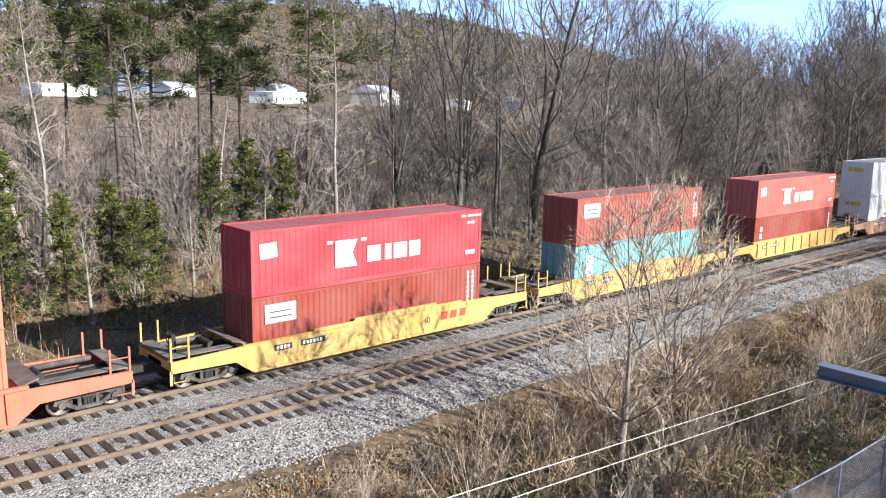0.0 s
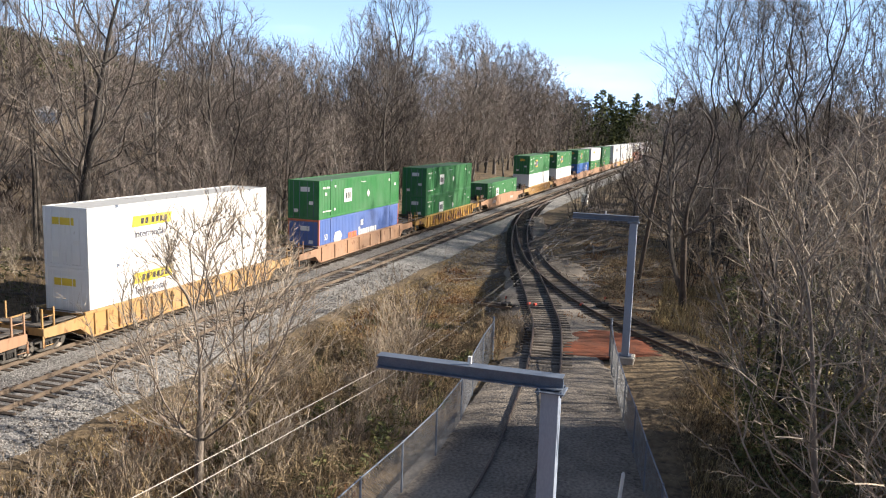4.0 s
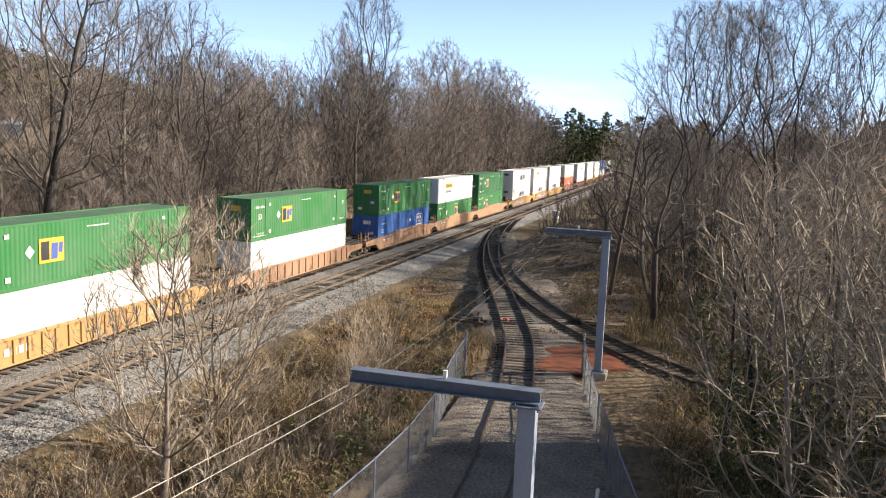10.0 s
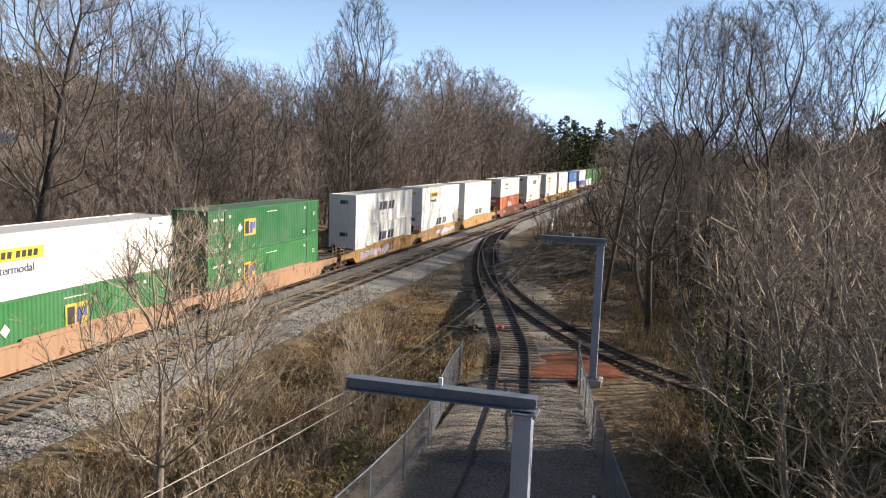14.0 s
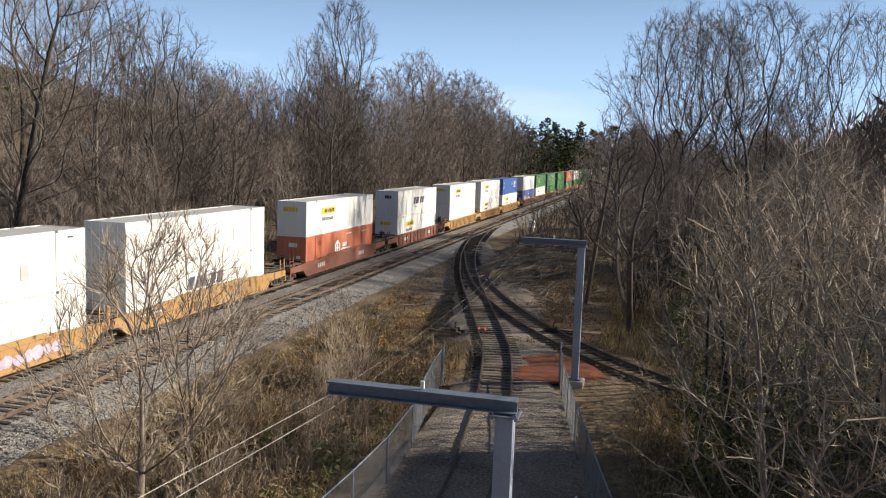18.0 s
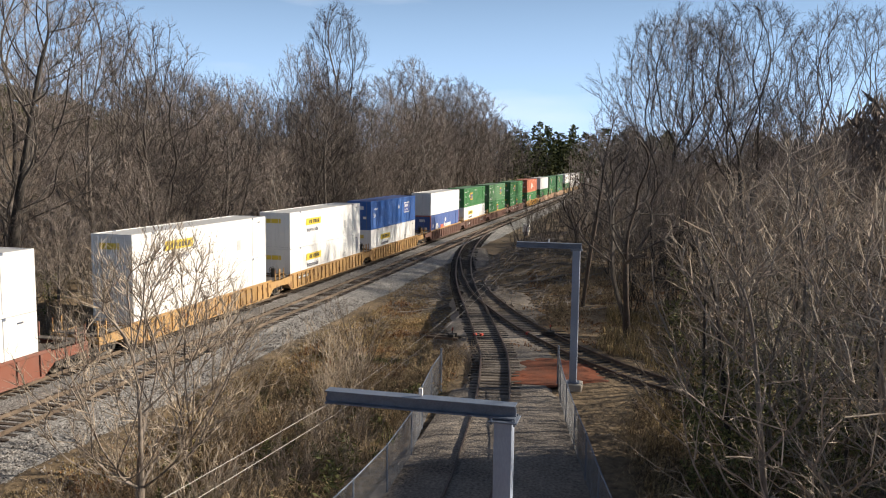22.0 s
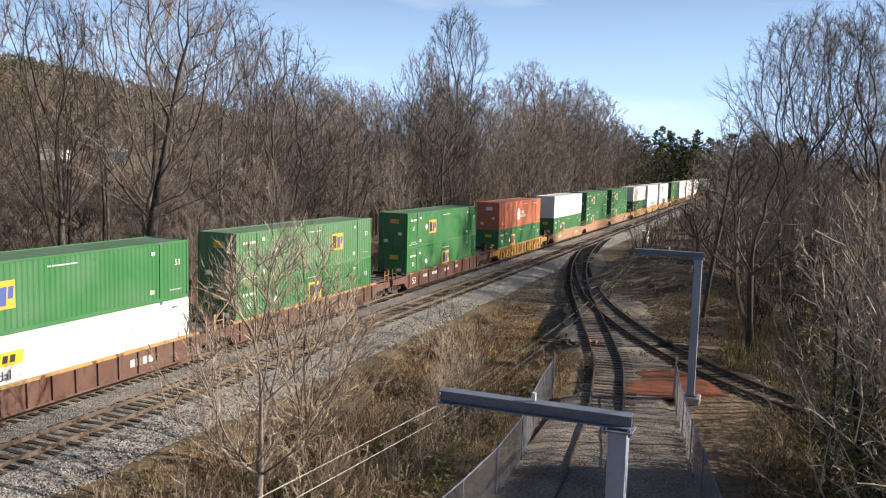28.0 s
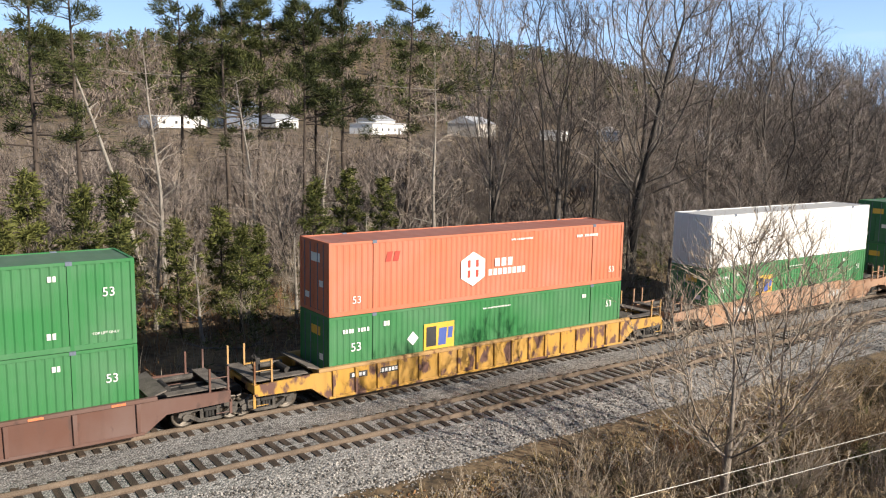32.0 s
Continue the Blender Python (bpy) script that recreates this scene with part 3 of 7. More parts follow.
build_ground()
build_ballast()
straight = [(-60 + 2.0 * i, 0.0, 0.0) for i in range(30)] + [(20.0 * i, 0.0, 0.0) for i in range(46)]
SPUR = [(6, -23.9, 0), (16, -23.7, 0), (24.5, -23.4, 0), (28.3, -23.05, 0), (35.3, -22.2, 0), (43.3, -20.8, 0), (48.4, -19.45, 0), (57.4, -16.85, 0), (66.8, -14.1, 0), (76.9, -11.5, 0), (89.5, -8.8, 0), (103, -6.6, -0.01), (118, -4.9, -0.02), (132, -4.15, -0.03)]
BRANCH = [(33.8, -44.0, 0), (35.2, -39.0, 0), (36.8, -35.2, 0), (38.6, -32.0, 0), (41.0, -29.1, 0), (44.7, -26.0, 0), (49.4, -22.95, 0), (53.8, -20.5, 0), (60.2, -17.6, 0), (66.8, -15.1, -0.01), (77.5, -12.0, -0.02), (89.5, -9.0, -0.03)]


def pole(x, y, foot, top, arm, label):
    """A steel mast of H section on a concrete footing with an H-section arm, for a pair of cables."""
    t = thing("cable_mast", label, "cable mast", group="cable masts beside the spur")
    t.matrix_basis = pose(x, y, 0)

    def section(w, d):
        return ((-d / 2, d / 2, -w / 2, -w / 2 + 0.03), (-d / 2, d / 2, w / 2 - 0.03, w / 2), (-0.015, 0.015, -w / 2 + 0.03, w / 2 - 0.03))

    g = Geo()
    for x0, x1, y0, y1 in section(0.34, 0.34):
        g.box(x0, x1, y0, y1, foot, top - 0.17)
    g.box(-0.17, -0.14, -0.14, 0.14, foot, top - 0.17)
    link("column", g.mesh("column", M["column"]), t)
    g = Geo()
    for z0, z1 in ((top + 0.105, top + 0.13), (top - 0.13, top - 0.105)):
        g.box(-0.15, 0.15, -0.22, arm, z0, z1)
    g.box(-0.012, 0.012, -0.22, arm, top - 0.105, top + 0.105)
    link("arm", g.mesh("arm", M["steel"]), t)
    link("cap_plate", bevelled("cap_plate", Geo().box(-0.26, 0.26, -0.28, 0.28, top - 0.185, top - 0.155), M["steel"], 0.008), t)
    for bx in (-0.2, 0.2):
        for by in (-0.22, 0.22):
            link("bolt", Geo().tube([(bx, by, top - 0.24), (bx, by, top - 0.11)], [0.022, 0.022], 6, True).mesh("bolt", M["steel"]), t)
    link("bracket", Geo().prism([(-0.0, top - 0.12), (0.14, top - 0.12), (0.0, top + 0.12)], -0.22, -0.19).mesh("bracket", M["steel"]), t)
    link("base_plate", bevelled("base_plate", Geo().box(-0.3, 0.3, -0.3, 0.3, foot, foot + 0.035), M["steel"], 0.01), t)
    link("footing", bevelled("footing", Geo().box(-0.45, 0.45, -0.45, 0.45, foot - 0.6, foot - 0.004), M["concrete"], 0.04), t, "pale concrete footing")
    g = Geo()
    for k in range(9):
        a = math.pi * k / 8
        g.v += [(-0.02, arm - 0.06 + 0.09 * math.sin(a), top - 0.06 + 0.10 * math.cos(a)), (0.02, arm - 0.06 + 0.09 * math.sin(a), top - 0.06 + 0.10 * math.cos(a)), (0.02, arm - 0.06 + 0.06 * math.sin(a), top - 0.06 + 0.07 * math.cos(a)), (-0.02, arm - 0.06 + 0.06 * math.sin(a), top - 0.06 + 0.07 * math.cos(a))]
        if k:
            o = 4 * (k - 1)
            g.f += [(o + j, o + (j + 1) % 4, o + 4 + (j + 1) % 4, o + 4 + j) for j in range(4)]
    link("hook", g.mesh("hook", M["steel"]), t)
    link("clip", Geo().box(-0.03, 0.03, arm * 0.45, arm * 0.45 + 0.07, top + 0.15, top + 0.30).mesh("clip", M["white"]), t, "small white clip")
    return t


MAST = [(15.15, -26.15, -0.45, 5.85, 3.6), (39.27, -25.4, -0.02, 6.58, 2.86)]
for px, py, pf, pt, pa in MAST:
    pole(px, py, pf, pt, pa, "blue-grey steel mast with a horizontal arm on a concrete footing")


def cable(a, b, sag, radius=0.016):
    pts = []
    for i in range(25):
        t = i / 24
        pts.append((a[0] + (b[0] - a[0]) * t, a[1] + (b[1] - a[1]) * t, a[2] + (b[2] - a[2]) * t - sag * 4 * t * (1 - t)))
    ob = link("overhead_cable", Geo().tube(pts, [radius] * 25, 6, True).mesh("overhead_cable", M["wire"]))
    tagged(ob, "bare metal cable strung between the mast arms", "cable", group="pair of overhead cables")


for dz in (0.0, -0.3):
    tip1, tip2 = (15.15, -26.15 + 3.5, 5.72 + dz), (39.27, -25.4 + 2.76, 6.42 + dz)
    cable(tip1, tip2, 0.35, 0.003)
    cable((-11.0, -20.3, 6.25 + dz), tip1, 0.08, 0.0062)


def fence(label, line, height=1.75):
    """Chain-link fence: posts, a top rail and a woven wire panel between each two posts."""
    t = thing("chain_link_fence", label, "fence", group="fences along the spur")
    for i, (x, y, z) in enumerate(line):
        tall = height + (0.25 if i == len(line) - 1 else 0.05)
        r = 0.055 if i == len(line) - 1 else 0.032
        link("post", Geo().tube([(x, y, z - 0.3), (x, y, z + tall)], [r, r], 8, True).mesh("post", M["steel"]), t)
    for a, b in zip(line, line[1:]):
        link("top_rail", Geo().tube([(a[0], a[1], a[2] + height), (b[0], b[1], b[2] + height)], [0.024, 0.024], 6, True).mesh("top_rail", M["steel"]), t)
        g = Geo()
        length = math.dist(a[:2], b[:2])
        n = int(length / 0.11)
        for k in range(-int(height / 0.11), n):
            for lean in (1, -1):
                s0, s1, z0, z1 = k * 0.11, k * 0.11 + height, 0.0, height
                if s0 < 0:
                    z0, s0 = -s0, 0.0
                if s1 > length:
                    z1, s1 = height - (s1 - length), length
                if s1 - s0 < 0.05:
                    continue
                if lean < 0:
                    s0, s1 = length - s0, length - s1
                p, q = (a[0] + (b[0] - a[0]) * s0 / length, a[1] + (b[1] - a[1]) * s0 / length, a[2] + (b[2] - a[2]) * s0 / length + z0), (a[0] + (b[0] - a[0]) * s1 / length, a[1] + (b[1] - a[1]) * s1 / length, a[2] + (b[2] - a[2]) * s1 / length + z1)
                g.tube([p, q], [0.0045, 0.0045], 3)
        tagged(link("wire_panel", g.mesh("wire_panel", M["mesh"]), t), kind="stuff")


fence("galvanised chain-link fence along the brush side of the spur", [(8.0, -20.0, -0.45), (11.6, -20.15, -0.42), (15.2, -20.4, -0.4), (18.9, -20.55, -0.38), (21.6, -20.7, -0.36), (24.6, -20.75, -0.35), (28.1, -20.55, -0.33), (31.5, -20.0, -0.32), (34.5, -19.6, -0.3), (37.2, -19.35, -0.3)])
fence("galvanised chain-link fence along the woods side of the spur", [(12.0, -30.0, -0.6), (15.2, -29.5, -0.5), (18.4, -28.8, -0.45), (21.6, -28.15, -0.4), (24.5, -27.5, -0.38), (27.5, -26.9, -0.36), (30.5, -26.25, -0.35), (33.5, -25.65, -0.34), (36.5, -25.1, -0.33), (39.5, -24.65, -0.32)])


def gravel_strip():
    """The gravelled lane in which the spur lies."""
    rows = []
    for x in axis(((4, 100, 0.5),)):
        if x < 40:
            left, right = -20.3 + 0.4 * step(30, 38, x), (-30.0 + (x - 12) * 0.196 if x > 12 else -30.0)
        else:
            left = -19.5 + 13.0 * step(40, 110, x) + 2.6 * step(41, 50, x) * (1 - step(66, 82, x))
            right = -24.6 + 16.5 * step(40, 112, x)
            left += 0.9 * noise.noise((x * 0.3, 1.0, 3.0)) + 0.5 * noise.noise((x * 1.1, 1.0, 6.0))
            right += 1.2 * noise.noise((x * 0.3, 9.0, 3.0)) + 0.5 * noise.noise((x * 1.1, 9.0, 6.0))
        sec = []
        for k in range(9):
            y = left + (right - left) * k / 8
            sec.append((y, -0.115 - 0.10 * step(34, 38, x) - (0.10 if x < 38 else 0.34) * (1 if k in (0, 8) else 0) + 0.04 * noise.noise((x * 0.8, y * 0.8, 3.3))))
        rows.append((x, sec))
    m = material("packed_spur_gravel", (0.044, 0.037, 0.031), (0.32, 0.275, 0.228), rough=0.95, scale=0.35, fine=9, bump=0.9, depth=0.05)
    strip("spur_gravel", rows, m, "packed grey-brown gravel lane round the spur tracks", "gravel")
    rows = []
    for x in axis(((38.3, 45.3, 0.2),)):
        sec = []
        q = math.sin(math.pi * (x - 38.3) / 7.0)
        for k in range(9):
            y = -22.0 + 0.5 * noise.noise((x * 0.6, 0.3, 0)) + 0.4 * noise.noise((x * 2.1, 4.3, 0)) - (1.2 + 4.0 * q + 1.4 * noise.noise((x * 0.9, 7.3, 0)) + 0.7 * noise.noise((x * 2.7, 9.3, 0))) * k / 8
            sec.append((y, max(-0.20, ground_height(x, y) + 0.05) - (0.06 if k in (0, 8) else 0.0) - 0.14 * (1 - step(0.0, 0.9, min(x - 38.3, 45.3 - x)))))
        rows.append((x, sec))
    strip("clay_patch", rows, M["clay"], "bare patch of red clay beside the spur", "clay")


gravel_strip()


def cinder_ditch():
    """Near-black strip over the ditch behind the railway, painting in the train's shade."""
    rows = []
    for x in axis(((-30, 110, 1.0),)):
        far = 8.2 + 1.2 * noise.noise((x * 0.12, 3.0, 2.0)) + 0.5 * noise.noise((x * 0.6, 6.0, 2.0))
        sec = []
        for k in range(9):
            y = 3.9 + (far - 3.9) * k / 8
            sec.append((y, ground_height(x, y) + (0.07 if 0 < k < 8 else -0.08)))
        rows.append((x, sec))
    m = material("train_shade_black", (0.012, 0.010, 0.008), (0.075, 0.055, 0.038), rough=0.95, scale=0.8, fine=9, bump=0.9, depth=0.06)
    strip("cinder_ditch", list(reversed(rows)), m, "near-black strip painting in the train's shade behind the railway", "ditch")


cinder_ditch()


def loose_stones(label, count, seed, spot, size):
    """Single stones spilled over the ground, joined as stuff."""
    rng = random.Random(seed)
    g = Geo()
    for _ in range(count):
        x, y, z = spot(rng)
        r = rng.uniform(*size)
        n = len(g.v)
        for dx, dy, dz in ((1, 0, 0), (0, 1, 0), (-1, 0, 0), (0, -1, 0), (0, 0, 0.9), (0, 0, -0.6)):
            k = r * rng.uniform(0.6, 1.2)
            g.v.append((x + dx * k + dy * r * 0.3, y + dy * k - dx * r * 0.3, z + dz * k))
        g.f += [(n + i, n + (i + 1) % 4, n + 4) for i in range(4)] + [(n + (i + 1) % 4, n + i, n + 5) for i in range(4)]
    tagged(link("loose_stones", g.mesh("loose_stones", M["stone"])), label, "stones", kind="stuff")


def spilled(rng):
    x = rng.uniform(8, 76)
    y = ballast_edge(x) + rng.gauss(-0.2, 0.6)
    return x, y, max(ground_height(x, y), -0.80 - 0.27 * step(-8.3, ballast_edge(x), y) if y > ballast_edge(x) else -9.0) + 0.015


def on_bank(rng):
    x, y = rng.uniform(6, 60), rng.uniform(-8.4, -5.9)
    knots = ((-5.4, -0.19), (-6.1, -0.30), (-6.9, -0.46), (-7.6, -0.62), (-8.5, -0.84))
    for (y0, z0), (y1, z1) in zip(knots, knots[1:]):
        if y >= y1:
            return x, y, z0 + (z1 - z0) * (y0 - y) / (y0 - y1) + 0.02
    return x, y, -0.8


loose_stones("grey ballast stones spilled over the edge of the brush", 7500, 91, spilled, (0.025, 0.06))
loose_stones("grey stones strewn between the spur and the ballast", 7000, 93, lambda r: (lambda x, d: (x, -20.4 + (x - 44) * 0.272 + d, ground_height(x, -20.4 + (x - 44) * 0.272 + d) + 0.02))(r.uniform(43, 90), r.uniform(1.3, 6.5)), (0.03, 0.07))
loose_stones("loose grey stones on the ballast bank", 7000, 92, on_bank, (0.03, 0.07))


def switch_stand(x, y, turn, label):
    t = thing("switch_stand", label, "switch stand", group="switch stands")
    t.matrix_basis = pose(x, y, -0.16, 0, 0, turn)
    link("head_block", bevelled("head_block", Geo().box(-0.13, 0.13, -1.6, 0.4, -0.1, 0.06), M["tie"], 0.015), t)
    link("head_block", bevelled("head_block", Geo().box(0.35, 0.6, -1.6, 0.4, -0.1, 0.06), M["tie"], 0.015), t)
    link("base", bevelled("base", Geo().box(-0.1, 0.55, -0.25, 0.15, 0.06, 0.24), M["dark"], 0.03), t)
    link("lever", Geo().tube([(0.2, -0.1, 0.2), (0.25, -1.0, 0.27)], [0.025, 0.02], 6, True).mesh("lever", M["dark"]), t)
    link("throw_rod", Geo().tube([(0.2, 0.15, 0.12), (0.2, 2.4, 0.1)], [0.02, 0.02], 6, True).mesh("throw_rod", M["dark"]), t)
    link("spindle", Geo().tube([(0.2, -0.05, 0.2), (0.2, -0.05, 0.62)], [0.022, 0.022], 6, True).mesh("spindle", M["dark"]), t)
    link("target", bevelled("target", Geo().box(0.09, 0.31, -0.065, -0.035, 0.45, 0.62), M["redmark"], 0.01), t, "red target plate")


switch_stand(48.2, -17.4, 172, "low black switch stand with a red target beside the spur")
switch_stand(50.4, -22.9, -8, "low black switch stand with a red target beside the branch track")
for sx, sy in ((48.9, -18.55), (48.9, -18.95), (50.2, -21.6)):
    ob = link("switch_clamp", bevelled("switch_clamp", Geo().box(-0.15, 0.15, -0.07, 0.07, -0.14, 0.0), M["redmark"], 0.02))
    ob.matrix_basis = pose(sx, sy, 0.0, 0, 0, -16)
    tagged(ob, "small red clamp on the switch rail", "clamp", group="switch clamps")
box_ob = thing("relay_box", "pale grey metal relay box on a short post", "relay box")
box_ob.matrix_basis = pose(124.0, -10.6, -0.5)
link("cabinet", bevelled("cabinet", Geo().box(-0.4, 0.4, -0.5, 0.5, 0.4, 1.6), M["white"], 0.04), box_ob)
link("plinth", Geo().box(-0.3, 0.3, -0.4, 0.4, -0.3, 0.4).mesh("plinth", M["concrete"]), box_ob)
post = thing("marker_post", "white plastic marker post leaning beside the fence", "marker post")
post.matrix_basis = pose(22.6, -26.9, -0.3, 4, 14, 0)
link("tube", Geo().tube([(0, 0, 0), (0, 0, 1.25)], [0.055, 0.055], 10, True).mesh("tube", M["white"]), post)
link("cap", Geo().tube([(0, 0, 1.25), (0, 0, 1.32)], [0.06, 0.03], 10, True).mesh("cap", M["white"]), post)

# out-of-view block added behind the camera to cut skylight from -x
block = link("building_block", Geo().box(-40, -1.5, -44, -22.0, -2, 9.1).mesh("building_block", M["brick"]))
tagged(block, "plain dark brick block added unseen behind the lookout", "building", kind="structure")
# the tall block beside the lookout, whose shade lies over the near end of the spur
wall = link("building_wall", Geo().box(33.6, 41.1, -68, -54.0, -2, 16.6).mesh("building_wall", M["brick"]))
tagged(wall, "plain dark brick wall of the building beside the lookout", "wall", kind="structure")


# ---- the train ----
FLOOR = 0.5         # height of the lower containers' floor over the rails
SHARED = {}


def text_mesh(body, size, mat):
    """Flat lettering, facing -y, its lower left corner at the origin."""
    key = ("text", body, size, mat.name)
    if key not in SHARED:
        cu = bpy.data.curves.new("lettering", "FONT")
        cu.body, cu.size, cu.extrude = body, size, 0.004
        ob = new("lettering", cu)
        me = bpy.data.meshes.new_from_object(ob.evaluated_get(bpy.context.evaluated_depsgraph_get()))
        bpy.data.objects.remove(ob)
        me.transform(Euler((radians(90), 0, 0)).to_matrix().to_4x4())
        me.materials.clear()
        me.materials.append(mat)
        SHARED[key] = me
    return SHARED[key]


def corrugated(length, z0, z1, pitch, depth):
    """A corrugated wall in the plane y = 0, outer ribs towards -y, from x = 0 to length."""
    n = max(2, round(length / pitch))
    p = length / n
    xs = []
    for i in range(n):
        b = i * p
        xs += [(b, 0.0), (b + 0.30 * p, 0.0), (b + 0.5 * p, depth), (b + 0.80 * p, depth)]
    xs.append((length, 0.0))
    g = Geo()
    g.v = [(x, y, z) for x, y in xs for z in (z0, z1)]
    g.f = [(2 * i, 2 * i + 2, 2 * i + 3, 2 * i + 1) for i in range(len(xs) - 1)]
    return g


def shape(points, y, mat, thick=0.006):
    """A flat shape on a wall that faces -y; points in x and z."""
    return Geo().prism(points, y - thick, y).mesh("mark", mat)


def rect(x0, x1, z0, z1, lean=0.0):
    return [(x0, z0), (x1, z0), (x1 + lean, z1), (x0 + lean, z1)]


def container_shell(length, width, height, colour, posts, ends):
    """The meshes of a container's parts, shared by all of one size and colour."""
    key = ("shell", length, width, height, colour, posts)
    if key in SHARED:
        return SHARED[key]
    mat, w, h, half = PAINT[colour], width / 2, height, length / 2
    out = []
    big = length > 14
    pitch = 0.27 if not colour == "white" else 0.61
    depth = 0.027 if not colour == "white" else 0.014
    g = corrugated(length - 0.24, 0.16, h - 0.10, pitch, depth)
    g.v = [(x - half + 0.12, -w + 0.012 + y, z) for x, y, z in g.v]
    out.append(("side_wall", g.mesh("side_wall", mat), ""))
    g2 = Geo()
    g2.v, g2.f = [(x, -y, z) for x, y, z in g.v], [tuple(reversed(f)) for f in g.f]
    out.append(("side_wall", g2.mesh("side_wall", mat), ""))
    # end with doors, towards -x
    for side in (-1, 1):
        g = Geo().box(-half + 0.03, -half + 0.07, min(0.01 * side, side * (w - 0.12)), max(0.01 * side, side * (w - 0.12)), 0.16, h - 0.12)
        for k in range(4):
            z = 0.30 + k * (h - 0.55) / 4
            g.box(-half + 0.015, -half + 0.03, min(side * 0.1, side * (w - 0.2)), max(side * 0.1, side * (w - 0.2)), z, z + (h - 0.75) / 5.2)
        out.append(("door", g.mesh("door", mat), ""))
        for y in (0.32, 0.82):
            out.append(("lock_rod", Geo().tube([(-half - 0.005, side * y, 0.12), (-half - 0.005, side * y, h - 0.1)], [0.018, 0.018], 6).mesh("lock_rod", M["steel"] if colour != "white" else mat), ""))
    g = corrugated(width - 0.2, 0.16, h - 0.10, 0.27, 0.04)
    g.v = [(half - 0.03 - y, x - w + 0.1, z) for x, y, z in g.v]
    out.append(("end_wall", g.mesh("end_wall", mat), ""))
    # roof with shallow cross ribs
    n = round(length / (0.45 if big else 0.3))
    g = Geo()
    for i in range(n + 1):
        x = -half + 0.1 + (length - 0.2) * i / n
        z = h - 0.03 - (0.02 if i % 2 else 0.0)
        g.v += [(x, -w + 0.05, z), (x, w - 0.05, z)]
        if i:
            g.f.append((2 * i - 2, 2 * i, 2 * i + 1, 2 * i - 1))
    out.append(("roof", g.mesh("roof", greyed_roof(colour)), ""))
    out.append(("underside", Geo().box(-half + 0.05, half - 0.05, -w + 0.06, w - 0.06, 0.06, 0.15).mesh("underside", M["dark"]), ""))
    pm = PAINT[ends] if ends else mat
    for x in (-1, 1):
        for y in (-1, 1):
            x0, y0 = x * half, y * w
            out.append(("corner_post", bevelled("corner_post", Geo().box(min(x0, x0 - x * 0.14), max(x0, x0 - x * 0.14), min(y0, y0 - y * 0.12), max(y0, y0 - y * 0.12), 0.0, h), pm, 0.012), ""))
    for y in (-1, 1):
        a, b = min(y * w, y * (w - 0.07)), max(y * w, y * (w - 0.07))
        out.append(("top_rail", Geo().box(-half + 0.14, half - 0.14, a, b, h - 0.11, h - 0.005).mesh("top_rail", mat), ""))
        out.append(("bottom_rail", Geo().box(-half + 0.14, half - 0.14, a, b, 0.0, 0.17).mesh("bottom_rail", mat), ""))
        if posts:
            for x in (-6.06, 6.06):
                out.append(("lift_post", Geo().box(x - 0.06, x + 0.06, y * (w + 0.004) - (0.05 if y > 0 else 0), y * (w + 0.004) + (0.05 if y < 0 else 0), 0.0, h + 0.004).mesh("lift_post", mat), ""))
                out.append(("lift_casting", Geo().box(x - 0.1, x + 0.1, min(y * (w + 0.012), y * (w - 0.1)), max(y * (w + 0.012), y * (w - 0.1)), h - 0.12, h + 0.008).mesh("lift_casting", M["steel"]), ""))
    for z in (0.0, h - 0.15):
        out.append(("end_beam", Geo().box(-half + 0.005, -half + 0.1, -w + 0.12, w - 0.12, z, z + 0.15).mesh("end_beam", pm), ""))
        out.append(("end_beam", Geo().box(half - 0.1, half - 0.005, -w + 0.12, w - 0.12, z, z + 0.15).mesh("end_beam", pm), ""))
    SHARED[key] = out
    return out


